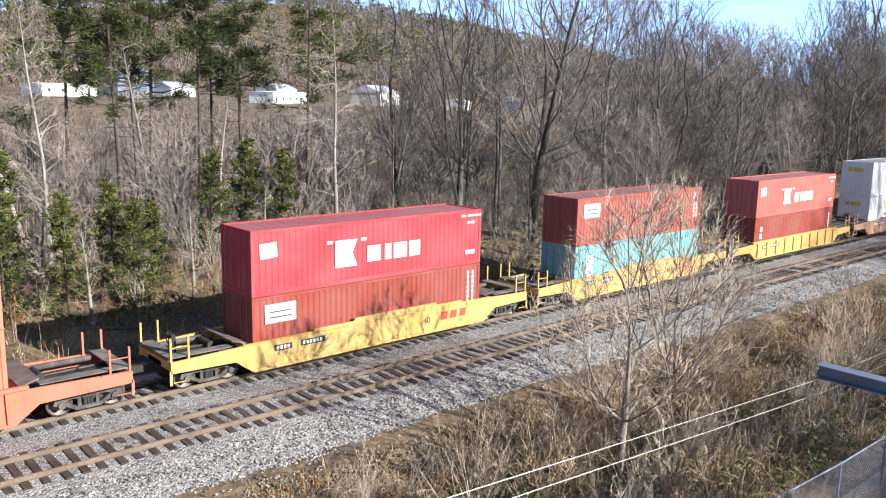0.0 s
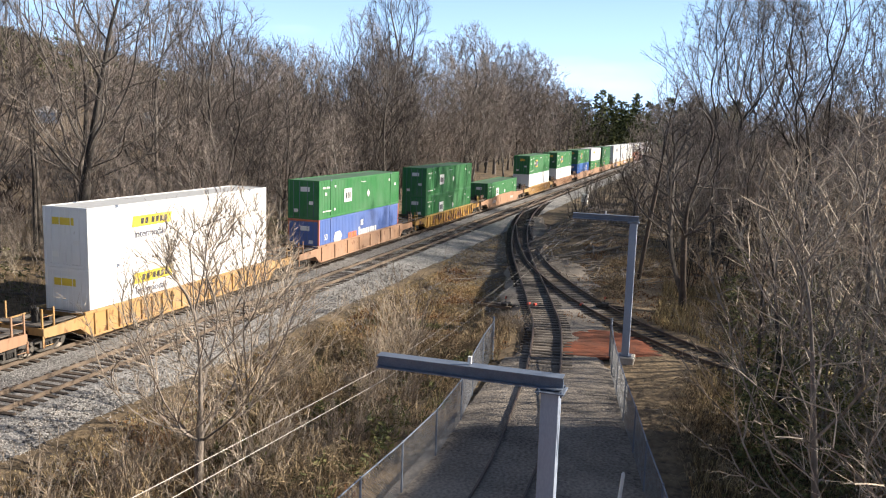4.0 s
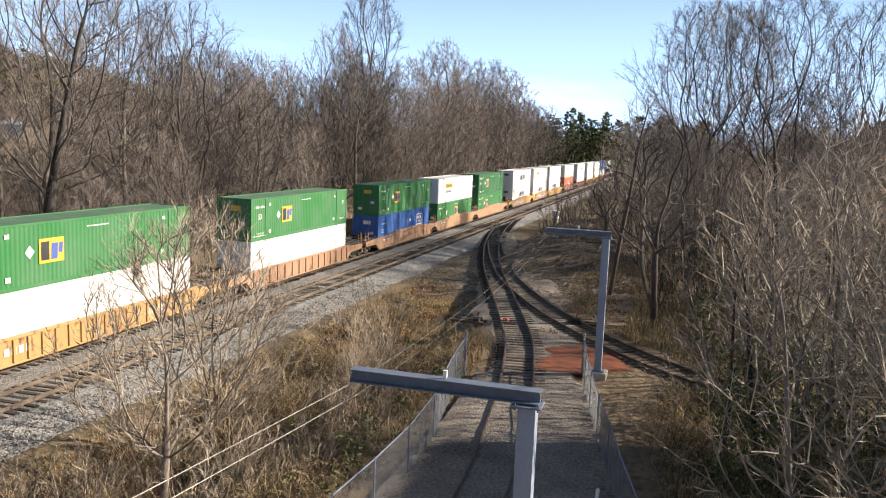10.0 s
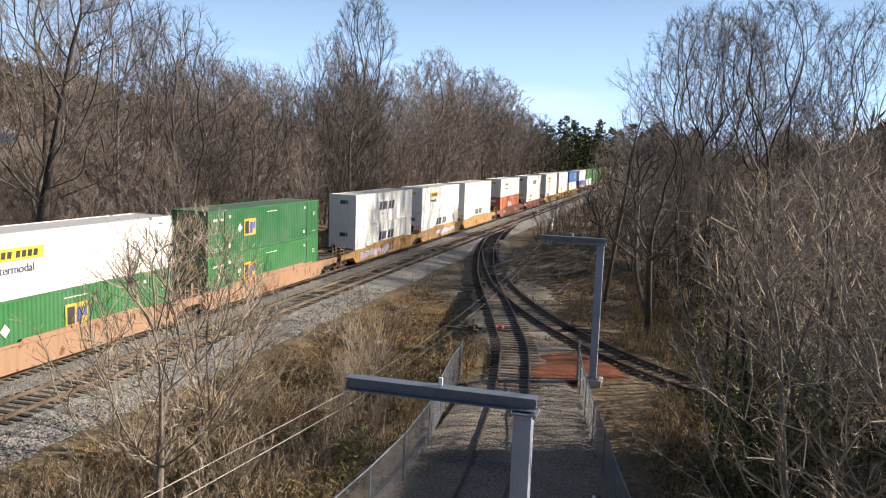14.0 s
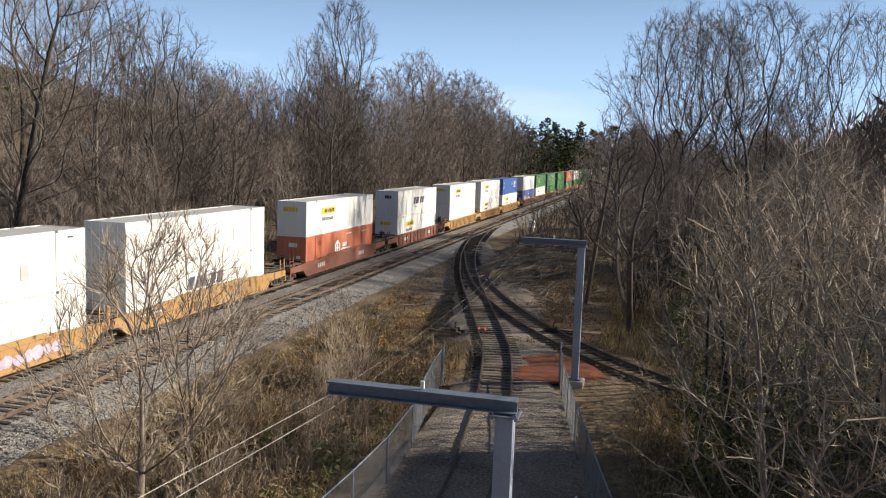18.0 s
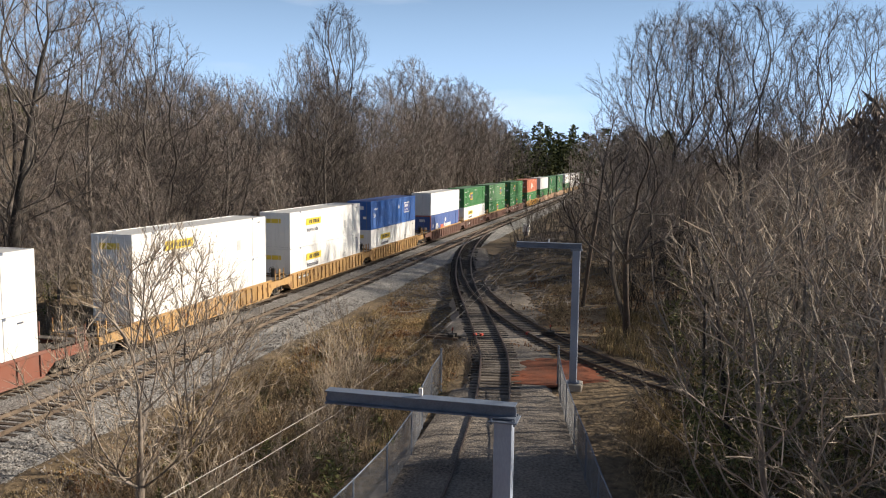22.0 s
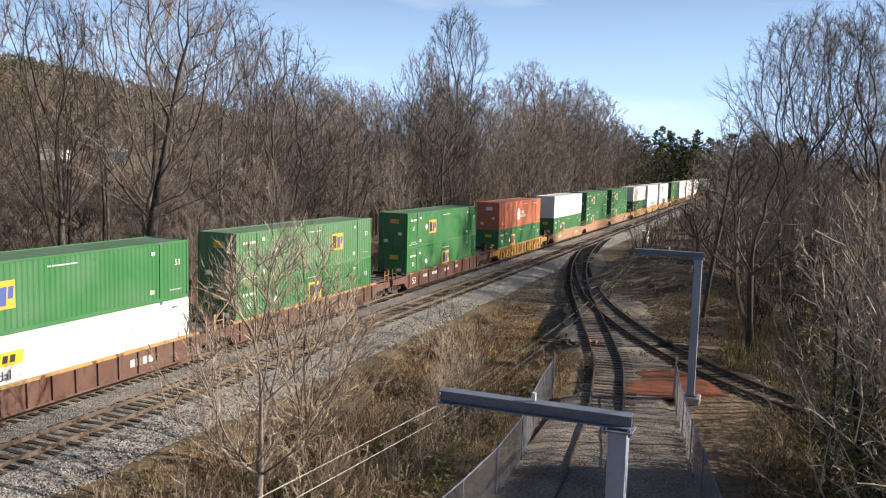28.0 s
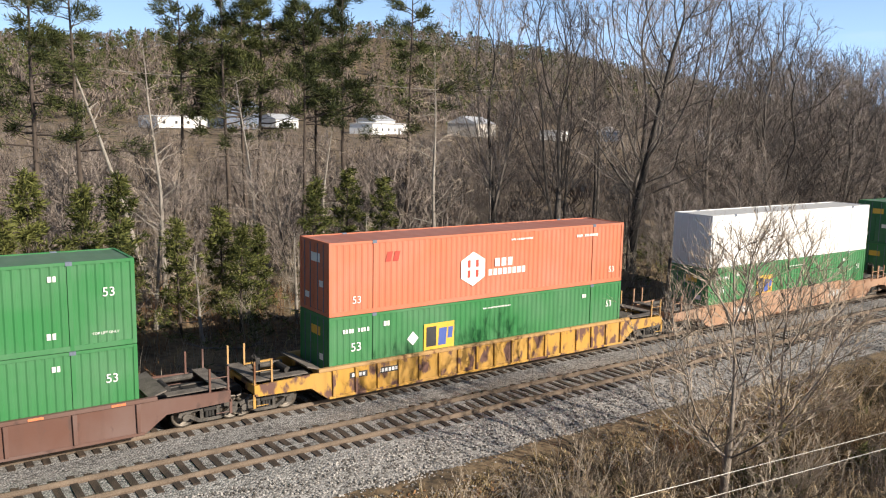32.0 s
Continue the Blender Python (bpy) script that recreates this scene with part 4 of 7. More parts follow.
def marks(livery, L, w, h):
    """What is painted on the side of a container: (name, mesh, label)."""
    key = ("marks", livery, L, h)
    if key in SHARED:
        return SHARED[key]
    y, out = -w - 0.002, []

    def add(name, points, mat, label="", lift=0.0):
        out.append((name, shape([(x - L / 2, z) for x, z in points], y - lift, M[mat]), label))

    def bars(x, z, count, mat="white", height=0.13, width=0.13, gap=0.05):
        g = Geo()
        fine = min(width, height * 0.62)
        total = max(2, int(count * (width + gap) / (fine * 1.35)))
        for k in range(total):
            if total > 6 and k == 4:
                continue
            x0 = x - L / 2 + k * fine * 1.35
            g.prism(rect(x0, x0 + fine * (1.0, 0.8, 1.05, 0.7)[k % 4], z, z + height), y - 0.006, y)
        out.append(("marking", g.mesh("marking", M[mat]), ""))

    def number(x, z, body="53", size=0.62, mat="white"):
        me = text_mesh(body, size, M[mat])
        out.append(("size_number", me, "", (x - L / 2, y - 0.006, z)))

    if livery == "redblock":
        add("logo", [(3.84, 0.72), (4.95, 0.72), (4.7, 1.3), (4.95, 1.85), (3.84, 1.85)], "white", "large white company mark")
        for x in (3.45, 5.15):
            add("logo_block", rect(x, x + 0.28, 1.75, 1.87), "white")
        for k, x in enumerate((5.48, 6.42, 6.9, 7.78)):
            add("logo_block", rect(x, x + (0.7, 0.34, 0.74, 0.62)[k], 0.80, 1.48), "white")
        add("placard", [(0.4, 1.45), (1.15, 1.52), (1.1, 2.1), (0.36, 2.05)], "white", "crooked white placard")
        bars(10.9, 2.28, 7, height=0.1)
        bars(11.3, 1.95, 3, height=0.11)
        bars(11.2, 0.5, 4, height=0.2)
    elif livery == "placard":
        add("placard", rect(0.55, 1.95, 1.5, 2.25), "white", "white placard with grey lines")
        for k in range(2):
            add("placard_line", rect(0.75, 1.75, 1.68 + 0.22 * k, 1.75 + 0.22 * k), "navy", "", 0.006)
        g = Geo()
        for k in range(7):
            for x in (11.35, 11.65):
                g.prism(rect(x - L / 2, x - L / 2 + 0.12, 0.75 + 0.23 * k, 0.92 + 0.23 * k), y - 0.006, y)
        out.append(("marking", g.mesh("marking", M["white"]), ""))
    elif livery == "upright":
        for k in range(3):
            add("logo_block", rect(0.75, 1.05, 0.6 + 0.5 * k, 0.95 + 0.5 * k), "white")
        for k in range(6):
            add("marking_bar", rect(11.5, 11.65, 0.8 + 0.24 * k, 0.98 + 0.24 * k), "white")
    elif livery == "teal":
        add("patch", rect(0.95, 1.55, 0.35, 2.05), "white", "tall whitish patch of filler")
    elif livery == "yellowband":
        z = h * 0.58
        add("logo_band", rect(3.1, 6.2, z, z + 0.55, 0.10), "yellowmark", "yellow company band")
        for k in range(6):
            add("logo_block", rect(3.75 + 0.34 * k + (0.15 if k > 1 else 0), 3.99 + 0.34 * k + (0.15 if k > 1 else 0), z + 0.12, z + 0.42, 0.05), "black", "", 0.006)
        out.append(("lettering", text_mesh("Intermodal", 0.55, M["navy"]), "", (3.25 - L / 2, y - 0.006, z - 0.55)))
        add("side_plate", rect(11.8, 12.3, 0.8, 1.5), "grey")
        bars(14.9, h - 0.4, 4, "navy", 0.08, 0.08, 0.03)
    elif livery == "slate":
        z = h * 0.42
        for k in range(5):
            x = 6.0 + 0.86 * k
            add("logo_block", rect(x, x + (0.62, 0.78, 0.3, 0.62, 0.66)[k], z, z + 0.78, 0.28), "navy", "slanted dark block")
        bars(6.7, z - 0.4, 6, "navy", 0.09, 0.09, 0.04)
    elif livery.startswith("amber"):
        px = float(livery[5:])
        add("logo_panel", rect(px, px + 1.55, 1.0, 2.12), "amber", "amber company panel")
        add("logo_block", rect(px + 0.12, px + 0.62, 1.14, 1.98), "black", "", 0.006)
        add("logo_block", rect(px + 0.72, px + 1.12, 1.14, 1.88, 0.05), "bluemark", "", 0.006)
        add("logo_block", rect(px + 1.2, px + 1.44, 1.4, 1.88, 0.05), "bluemark", "", 0.006)
        dx = 3.9 if abs(px - 3.9) > 1.0 or px > 5 else 3.6
        dx = 3.85 if px < 5 else 3.9
        dx = min(dx, px - 0.55) if px < 5 else dx
        add("hazard_diamond", [(dx, 1.3), (dx + 0.28, 1.6), (dx, 1.9), (dx - 0.28, 1.6)], "white", "white diamond")
        bars(0.6, 2.2, 7, height=0.16)
        number(0.93, 1.45, size=0.5)
        bars(2.45, 2.3, 2, height=0.2)
        bars(7.5, 2.42, 13, height=0.06, width=0.09, gap=0.03)
        bars(13.5, 2.3, 2, height=0.18)
        number(15.1, 1.7, size=0.42)
        out.append(("lettering", text_mesh("TOP LIFT ONLY", 0.15, M["white"]), "", (0.72 - L / 2, y - 0.006, 0.42)))
        add("marking_line", rect(0.35, 1.95, 0.30, 0.335), "white")
        bars(2.45, 0.4, 2, height=0.24)
        out.append(("lettering", text_mesh("TOP LIFT ONLY", 0.12, M["white"]), "", (14.75 - L / 2, y - 0.006, 0.45)))
        bars(13.4, 0.45, 2, height=0.2)
    elif livery == "square":
        add("logo_panel", rect(4.35, 5.75, 1.0, 2.05), "white", "white company panel")
        for k in range(3):
            add("logo_block", rect(4.6 + 0.34 * k, 4.82 + 0.34 * k, 1.25, 1.75), "black", "", 0.006)
        add("hazard_diamond", [(9.1, 1.1), (9.4, 1.42), (9.1, 1.74), (8.8, 1.42)], "white", "white diamond")
        bars(0.6, 2.25, 7, height=0.14)
        bars(1.0, 1.75, 2, height=0.22)
        bars(7.5, 2.4, 9, height=0.06, width=0.09, gap=0.03)
        bars(2.6, 2.25, 2, height=0.18)
        bars(13.6, 2.2, 2, height=0.18)
        bars(15.0, 1.7, 2, height=0.24)
        bars(0.6, 0.5, 8, height=0.1)
        bars(2.5, 0.5, 2, height=0.2)
    elif livery == "hexagon":
        c, s = 6.9, 0.64
        add("logo_hexagon", [(c, 1.35 - 0.75), (c + s, 1.35 - 0.38), (c + s, 1.35 + 0.38), (c, 1.35 + 0.75), (c - s, 1.35 + 0.38), (c - s, 1.35 - 0.38)], "white", "white hexagon")
        for x, z in ((c - 0.3, 0.98), (c + 0.14, 0.98), (c - 0.3, 1.42), (c + 0.14, 1.42)):
            add("logo_block", rect(x, x + 0.15, z, z + 0.32), "redmark", "", 0.006)
        for k in range(3):
            add("logo_block", rect(8.1 + 0.36 * k, 8.36 + 0.36 * k, 1.36, 1.72), "white")
        for k in range(8):
            add("logo_block", rect(7.75 + 0.27 * k, 7.95 + 0.27 * k, 0.98, 1.26), "white")
        number(1.0, 0.45, size=0.42)
        number(15.2, 0.5, size=0.4)
        bars(9.0, 2.45, 10, height=0.08, width=0.1, gap=0.03)
        bars(13.0, 2.35, 8, height=0.12)
        add("spray_mark", rect(2.5, 2.75, 2.0, 2.4, 0.1), "redmark")
        add("spray_mark", rect(2.85, 3.1, 2.0, 2.4, 0.1), "redmark")
    elif livery == "bandblue":
        add("logo_hexagon", [(2.5, 1.15), (2.85, 0.85), (3.7, 0.95), (4.0, 1.35), (3.6, 1.75), (2.8, 1.7)], "white", "white six-sided emblem")
        for k in range(5):
            add("logo_block", rect(5.2 + 0.33 * k, 5.44 + 0.33 * k, 0.9, 1.4), "orangemark", "orange letter-like shape")
        for k in range(10):
            add("logo_block", rect(7.2 + 0.38 * k, 7.48 + 0.38 * k, 0.95, 1.42 if k else 1.65), "white")
        number(0.85, 1.3, size=0.6)
        add("placard", rect(0.95, 1.4, 0.55, 0.95), "white")
        add("patch", rect(7.6, 8.1, 1.75, 2.2), "white")
    elif livery == "railblue":
        add("logo_panel", rect(11.6, 13.65, 1.1, 2.3), "white", "white outlined emblem")
        add("logo_block", rect(11.7, 13.55, 1.2, 2.2), "bluemark", "", 0.006)
        for k in range(3):
            add("logo_block", rect(11.85 + 0.45 * k, 12.15 + 0.45 * k, 1.75, 2.05), "white", "", 0.010)
        add("logo_block", [(11.9, 1.35), (12.6, 1.6), (13.3, 1.3), (12.6, 1.45)], "white", "", 0.010)
        bars(1.0, 2.0, 6, height=0.14)
        add("hazard_diamond", [(9.5, 1.6), (9.75, 1.85), (9.5, 2.1), (9.25, 1.85)], "white")
        number(0.8, 1.2, size=0.6)
    elif livery == "blank":
        add("side_plate", rect(11.7, 12.5, 0.8, 1.9), "white")
    SHARED[key] = out
    return out


LIVERY = {      # colour, painted marks, plain-word label
    "blockred": ("red", "redblock", "bright red corrugated shipping container with white block lettering shapes"),
    "blockpink": ("pinkred", "redblock", "faded red corrugated shipping container with white block lettering shapes"),
    "brownlabel": ("brown", "placard", "brown-red corrugated shipping container with a white placard"),
    "rustlabel": ("rustred", "placard", "rust-red corrugated shipping container with a white placard"),
    "uprightbrown": ("brown", "upright", "brown-red corrugated shipping container with upright white shapes"),
    "teal": ("teal", "teal", "pale teal corrugated shipping container with a whitish patch"),
    "bandwhite": ("white", "yellowband", "white shipping container with a yellow company band"),
    "slantwhite": ("white", "slate", "white shipping container with slanted dark lettering shapes"),
    "blank": ("white", "blank", "plain white shipping container with dirty streaks"),
    "ribwhite": ("white", "blank", "white ribbed shipping container without lettering"),
    "ambergreen": ("green", "amber4.4", "green corrugated shipping container with an amber company panel"),
    "squaregreen": ("green", "square", "green corrugated shipping container with a white company panel"),
    "ambergreenmid": ("green", "amber7.55", "green corrugated shipping container with an amber company panel"),
    "ambergreenfar": ("fadedgreen", "amber10.4", "faded green corrugated shipping container with an amber company panel"),
    "dgreen": ("deepgreen", "amber4.4", "deep green corrugated shipping container with an amber company panel"),
    "hexorange": ("orange", "hexagon", "salmon-orange corrugated shipping container with a white hexagon"),
    "bandblue": ("paleblue", "bandblue", "faded blue corrugated shipping container with orange and white lettering shapes"),
    "blue": ("blue", "railblue", "blue corrugated shipping container with a white outlined emblem"),
}
KEYED = []


def container(livery, length, height):
    colour, mark, label = LIVERY[livery]
    width = 2.44 if length < 14 else 2.59
    t = thing("shipping_container", label, "shipping container", group="containers on the train")
    for name, me, lab in container_shell(length, width, height, colour, length > 14, "orange" if livery == "bandblue" else ""):
        link(name, me, t, lab)
    for entry in marks(mark, length, width / 2, height):
        ob = link(entry[0], entry[1], t, entry[2], Matrix.Translation(entry[3]) if len(entry) > 3 else None)
        if entry[0] == "marking":
            tagged(ob, kind="stuff")
    # emblem on the door end
    if mark.startswith("amber") or mark in ("square", "hexagon", "yellowband", "bandblue", "railblue", "slate"):
        key = ("endmark", mark[:5])
        if key not in SHARED:
            tone = {"yellowband": "yellowmark", "slate": "navy"}.get(mark, "amber" if mark.startswith("amber") else "white")
            g = Geo().box(-0.012, 0.0, -0.5, 0.25 if mark != "yellowband" else 0.75, 2.05, 2.4)
            SHARED[key] = [("end_mark", g.mesh("end_mark", M[tone])), ("end_mark", Geo().box(-0.012, 0.0, 0.45, 0.8, 0.5, 0.75).mesh("end_mark", M["white"])), ("end_mark", Geo().box(-0.012, 0, -0.8, -0.45, 1.1, 1.35).mesh("end_mark", M["white"]))]
        for name, me in SHARED[key]:
            link(name, me, t, at=Matrix.Translation((-length / 2 + 0.012, 0, 0)))
    return t


def truck_meshes():
    if "truck" not in SHARED:
        frame_outline = [(-1.15, 0.50), (-0.98, 0.34), (-0.62, 0.34), (-0.45, 0.22), (0.45, 0.22), (0.62, 0.34), (0.98, 0.34), (1.15, 0.50), (1.1, 0.62), (0.6, 0.78), (-0.6, 0.78), (-1.1, 0.62)]
        sides = []
        for y0, y1 in ((-1.06, -0.94), (0.94, 1.06)):
            g = Geo()
            g.prism([(-1.15, 0.46), (-0.98, 0.40), (-0.62, 0.58), (0.62, 0.58), (0.98, 0.40), (1.15, 0.46), (1.1, 0.62), (0.6, 0.78), (-0.6, 0.78), (-1.1, 0.62)], y0, y1)
            g.prism([(-0.85, 0.42), (-0.40, 0.16), (0.40, 0.16), (0.85, 0.42), (0.72, 0.50), (0.36, 0.28), (-0.36, 0.28), (-0.72, 0.50)], y0 - 0.004, y1 + 0.004)
            for x in (-0.30, 0.30):
                g.box(x - 0.06, x + 0.06, y0 + 0.004, y1 - 0.004, 0.24, 0.62)
            for x in (-0.88, 0.88):
                g.tube([(x, y0 - 0.07, 0.43), (x, y1 + 0.04, 0.43)], [0.13, 0.13], 8, True)
            sides.append(g.mesh("side_frame", M["cast"]))
        side, g2 = sides
        wheel = Geo()
        n = 20
        prof = [(0.0, 0.06), (0.42, 0.06), (0.42, -0.05), (0.45, -0.05), (0.45, -0.08), (0.36, -0.08), (0.33, -0.02), (0.16, -0.02), (0.13, -0.09), (0.0, -0.09)]
        for k in range(n):
            a = 2 * math.pi * k / n
            wheel.v += [(r * math.cos(a), y, r * math.sin(a)) for r, y in prof]
        m = len(prof)
        wheel.f = [(k * m + j, k * m + j + 1, ((k + 1) % n) * m + j + 1, ((k + 1) % n) * m + j) for k in range(n) for j in range(m - 1)]
        axle = Geo().tube([(0, -0.98, 0), (0, 0.98, 0)], [0.08, 0.08], 8, True).mesh("axle", M["wheel"])
        bolster = bevelled("bolster", Geo().box(-0.25, 0.25, -1.1, 1.1, 0.52, 0.82), M["dark"], 0.03)
        springs = Geo()
        for x in (-0.11, 0.0, 0.11):
            springs.tube([(x, 0, 0.26), (x, 0, 0.54)], [0.062, 0.062], 8, True)
        SHARED["truck"] = (side, g2, wheel.mesh("wheel", M["wheel"], True), axle, bolster, springs.mesh("spring_nest", M["dark"]))
    return SHARED["truck"]


def add_truck(car, x):
    """A two-axle truck under the car."""
    side, side2, wheel, axle, bolster, springs = truck_meshes()
    tr = link("truck", bolster, car, at=Matrix.Translation((x, 0, 0.0)))
    for me in (side, side2):
        link("side_frame", me, tr)
    for y in (-1.0, 1.0):
        link("spring_nest", springs, tr, at=Matrix.Translation((0, y, 0)))
    for ax in (-0.88, 0.88):
        link("axle", axle, tr, at=Matrix.Translation((ax, 0, 0.43)))
        for y, turn in ((-0.74, 0), (0.74, 180)):
            link("wheel", wheel, tr, at=pose(ax, y, 0.43, 0, 0, turn))


CAR_LABEL = {"yellowcar": "yellow steel well car with worn paint", "rustycar": "rusty yellow steel well car with ribbed sides", "tancar": "tan-orange steel well car with smooth sides",
             "orangecar": "faded orange steel well car", "browncar": "oxide-brown steel well car", "salmoncar": "salmon-red steel well car", "darkcar": "faded red-brown steel well car"}


def well_car(colour, bay, front, back, ribs, chord=None, truck_front=True, truck_back=True, mark=""):
    """A well car; front and back: from the bay's end to the coupling plane, towards -x and +x."""
    t = thing("well_car", CAR_LABEL[colour] + (" and spray-painted graffiti" if mark == "graffiti" else ""), "well car", group="cars of the train")
    mat = PAINT[colour]
    top_mat = PAINT[chord or colour]
    h = bay / 2 + 0.30
    key = ("car", colour, chord, bay, round(front, 1), round(back, 1), ribs)
    if key not in SHARED:
        parts = []
        reach = 3.9 if bay > 14 else 3.1
        a, b = min(front - 0.3, max(2.6, min(front - 0.75, reach))), min(back - 0.3, max(2.6, min(back - 0.75, reach)))
        step_up = 0.62 if ribs else 0.5
        prof = [(-h - a, 1.28), (-h - a, 0.86), (-h - 0.55, 0.80), (-h + 0.15, 0.28), (h - 0.15, 0.28), (h + 0.55, 0.80), (h + b, 0.86), (h + b, 1.28), (h + 0.3, 1.36)]
        if not ribs:
            prof += [(h - 1.6, 1.36), (h - 1.7, 1.50), (h - 3.2, 1.50), (h - 3.3, 1.62), (-h + 5.0, 1.62), (-h + 4.9, 1.50), (-h + 3.0, 1.50), (-h + 2.9, 1.36)]
        prof += [(-h - 0.3, 1.36)]
        for y0, y1 in ((-1.47, -1.38), (1.38, 1.47)):
            parts.append(("side_sill", Geo().prism(prof, y0, y1).mesh("side_sill", mat), "", None))
        for y in (-1, 1):
            o = min(y * 1.34, y * 1.52)
            parts.append(("top_chord", bevelled("top_chord", Geo().box(-h - 0.25, h + 0.25, o, o + 0.18, 1.365, 1.50 if ribs else 1.40), top_mat, 0.015), "", None))
            o = min(y * 1.30, y * 1.51)
            parts.append(("bottom_sill", bevelled("bottom_sill", Geo().box(-h + 0.2, h - 0.2, o, o + 0.21, 0.235, 0.34), mat, 0.015), "", None))
        if ribs:
            rib = bevelled("rib", Geo().prism([(-0.055, 0.34), (0.055, 0.34), (0.075, 1.36), (-0.075, 1.36)], -1.55, -1.475), mat, 0.01)
            n = round((2 * h - 0.8) / ribs)
            for k in range(n + 1):
                x = -h + 0.4 + (2 * h - 0.8) * k / n
                parts.append(("rib", rib, "", Matrix.Translation((x, 0, 0))))
        parts.append(("well_floor", Geo().box(-h + 0.1, h - 0.1, -1.3, 1.3, 0.30, 0.46).mesh("well_floor", M["dark"]), "", None))
        for s, e, sign in ((h, b, 1), (h, a, -1)):
            lo, hi = sorted((sign * (s + 0.05), sign * (s + e)))
            parts.append(("end_platform", bevelled("end_platform", Geo().box(lo, hi, -0.62, 0.62, 0.92, 1.16), M["dark"], 0.03), "", None))
            parts.append(("cross_beam", Geo().box(min(sign * (s + e), sign * (s + e - 0.18)), max(sign * (s + e), sign * (s + e - 0.18)), -1.38, 1.38, 0.95, 1.26).mesh("cross_beam", mat), "", None))
            parts.append(("bulkhead", Geo().box(min(sign * (s - 0.02), sign * (s + 0.06)), max(sign * (s - 0.02), sign * (s + 0.06)), -1.36, 1.36, 0.40, 1.34).mesh("bulkhead", mat), "", None))
            x1 = s + e
            out_lo, out_hi = sorted((sign * (x1 - 0.5), sign * (x1 + 0.02)))
            parts.append(("walkway", Geo().box(out_lo, out_hi, -1.34, 1.34, 1.375, 1.415).mesh("walkway", M["grating"]), "", None))
            ramp = [(s + 0.02, 1.40), (s + 0.62, 1.58), (s + 0.62, 1.62), (s + 0.02, 1.44)]
            if sign < 0:
                ramp = [(-x, z) for x, z in reversed(ramp)]
            parts.append(("walkway", Geo().prism(ramp, -1.3, 1.3).mesh("walkway", M["grating"]), "dusty raised grating ramp", None))
            if e > 1.3:
                mid_lo, mid_hi = sorted((sign * (s + 0.62), sign * (x1 - 0.5)))
                parts.append(("walkway", Geo().box(mid_lo, mid_hi, -1.32, -0.88, 1.375, 1.41).mesh("walkway", M["grating"]), "", None))
                parts.append(("brake_cylinder", Geo().tube([(sign * (s + 0.95), -0.2, 1.27), (sign * (s + 0.95), 0.75, 1.27)], [0.14, 0.14], 10, True).mesh("brake_cylinder", M["dark"]), "", None))
                parts.append(("air_reservoir", Geo().tube([(sign * (s + 0.7), 0.95, 1.28), (sign * (x1 - 0.6), 0.95, 1.28)], [0.11, 0.11], 10, True).mesh("air_reservoir", M["cast"]), "", None))
                parts.append(("brake_rod", Geo().tube([(sign * (s + 0.3), 0.05, 1.22), (sign * (x1 - 0.4), 0.2, 1.22)], [0.03, 0.03], 6, True).mesh("brake_rod", M["cast"]), "", None))
            for y in (-1.36, 1.36):
                for x in (x1 - 0.05, x1 - 0.72):
                    if x > s + 0.3:
                        parts.append(("handrail_post", Geo().box(sign * x - 0.035, sign * x + 0.035, y - 0.035, y + 0.035, 1.26, 2.15).mesh("handrail_post", top_mat), "", None))
            if x1 - 0.72 > s + 0.3:
                y = -1.36
                parts.append(("handrail", Geo().tube([(sign * (x1 - 0.05), y, 1.78), (sign * (x1 - 0.72), y, 1.78)], [0.022, 0.022], 6, True).mesh("handrail", top_mat), "", None))
            if sign < 0 and e > 1.3:
                wheel = Geo().tube([(-(x1 - 0.32), -0.62 + 0.26 * math.cos(q * math.pi / 6), 1.98 + 0.26 * math.sin(q * math.pi / 6)) for q in range(13)], [0.022] * 13, 6)
                for q in range(3):
                    c, d = 0.26 * math.cos(q * math.pi / 3), 0.26 * math.sin(q * math.pi / 3)
                    wheel.tube([(-(x1 - 0.32), -0.62 - c, 1.98 - d), (-(x1 - 0.32), -0.62 + c, 1.98 + d)], [0.016, 0.016], 5)
                parts.append(("brake_wheel", wheel.mesh("brake_wheel", M["dark"]), "", None))
                parts.append(("brake_stand", bevelled("brake_stand", Geo().box(-(x1 - 0.34), -(x1 - 0.52), -0.78, -0.46, 1.41, 2.1), M["dark"], 0.02), "black brake stand", None))
            parts.append(("air_hose", Geo().tube([(sign * (x1 - 0.05), 0.38, 1.0), (sign * (x1 + 0.2), 0.4, 0.72), (sign * (x1 + 0.45), 0.36, 0.6)], [0.028] * 3, 6, True).mesh("air_hose", M["black"]), "", None))
            parts.append(("step_rung", Geo().tube([(sign * (x1 - 0.08), -1.45, 0.5), (sign * (x1 - 0.55), -1.45, 0.5)], [0.018, 0.018], 6, True).mesh("step_rung", mat), "", None))
            parts.append(("corner_step", Geo().box(sign * (s + e) - 0.05, sign * (s + e) + 0.05, -1.47, -1.43, 0.42, 0.95).mesh("corner_step", mat), "", None))
        for s, reach, sign in ((h + a, front - 0.3 - a, -1), (h + b, back - 0.3 - b, 1)):
            if reach > 0.1:
                parts.append(("coupler", bevelled("coupler", Geo().box(min(sign * s, sign * (s + reach)), max(sign * s, sign * (s + reach)), -0.16, 0.16, 0.70, 0.98), M["dark"], 0.03), "", None))
        SHARED[key] = parts
    for name, me, lab, m in SHARED[key]:
        link(name, me, t, lab, m)
    y = -1.475
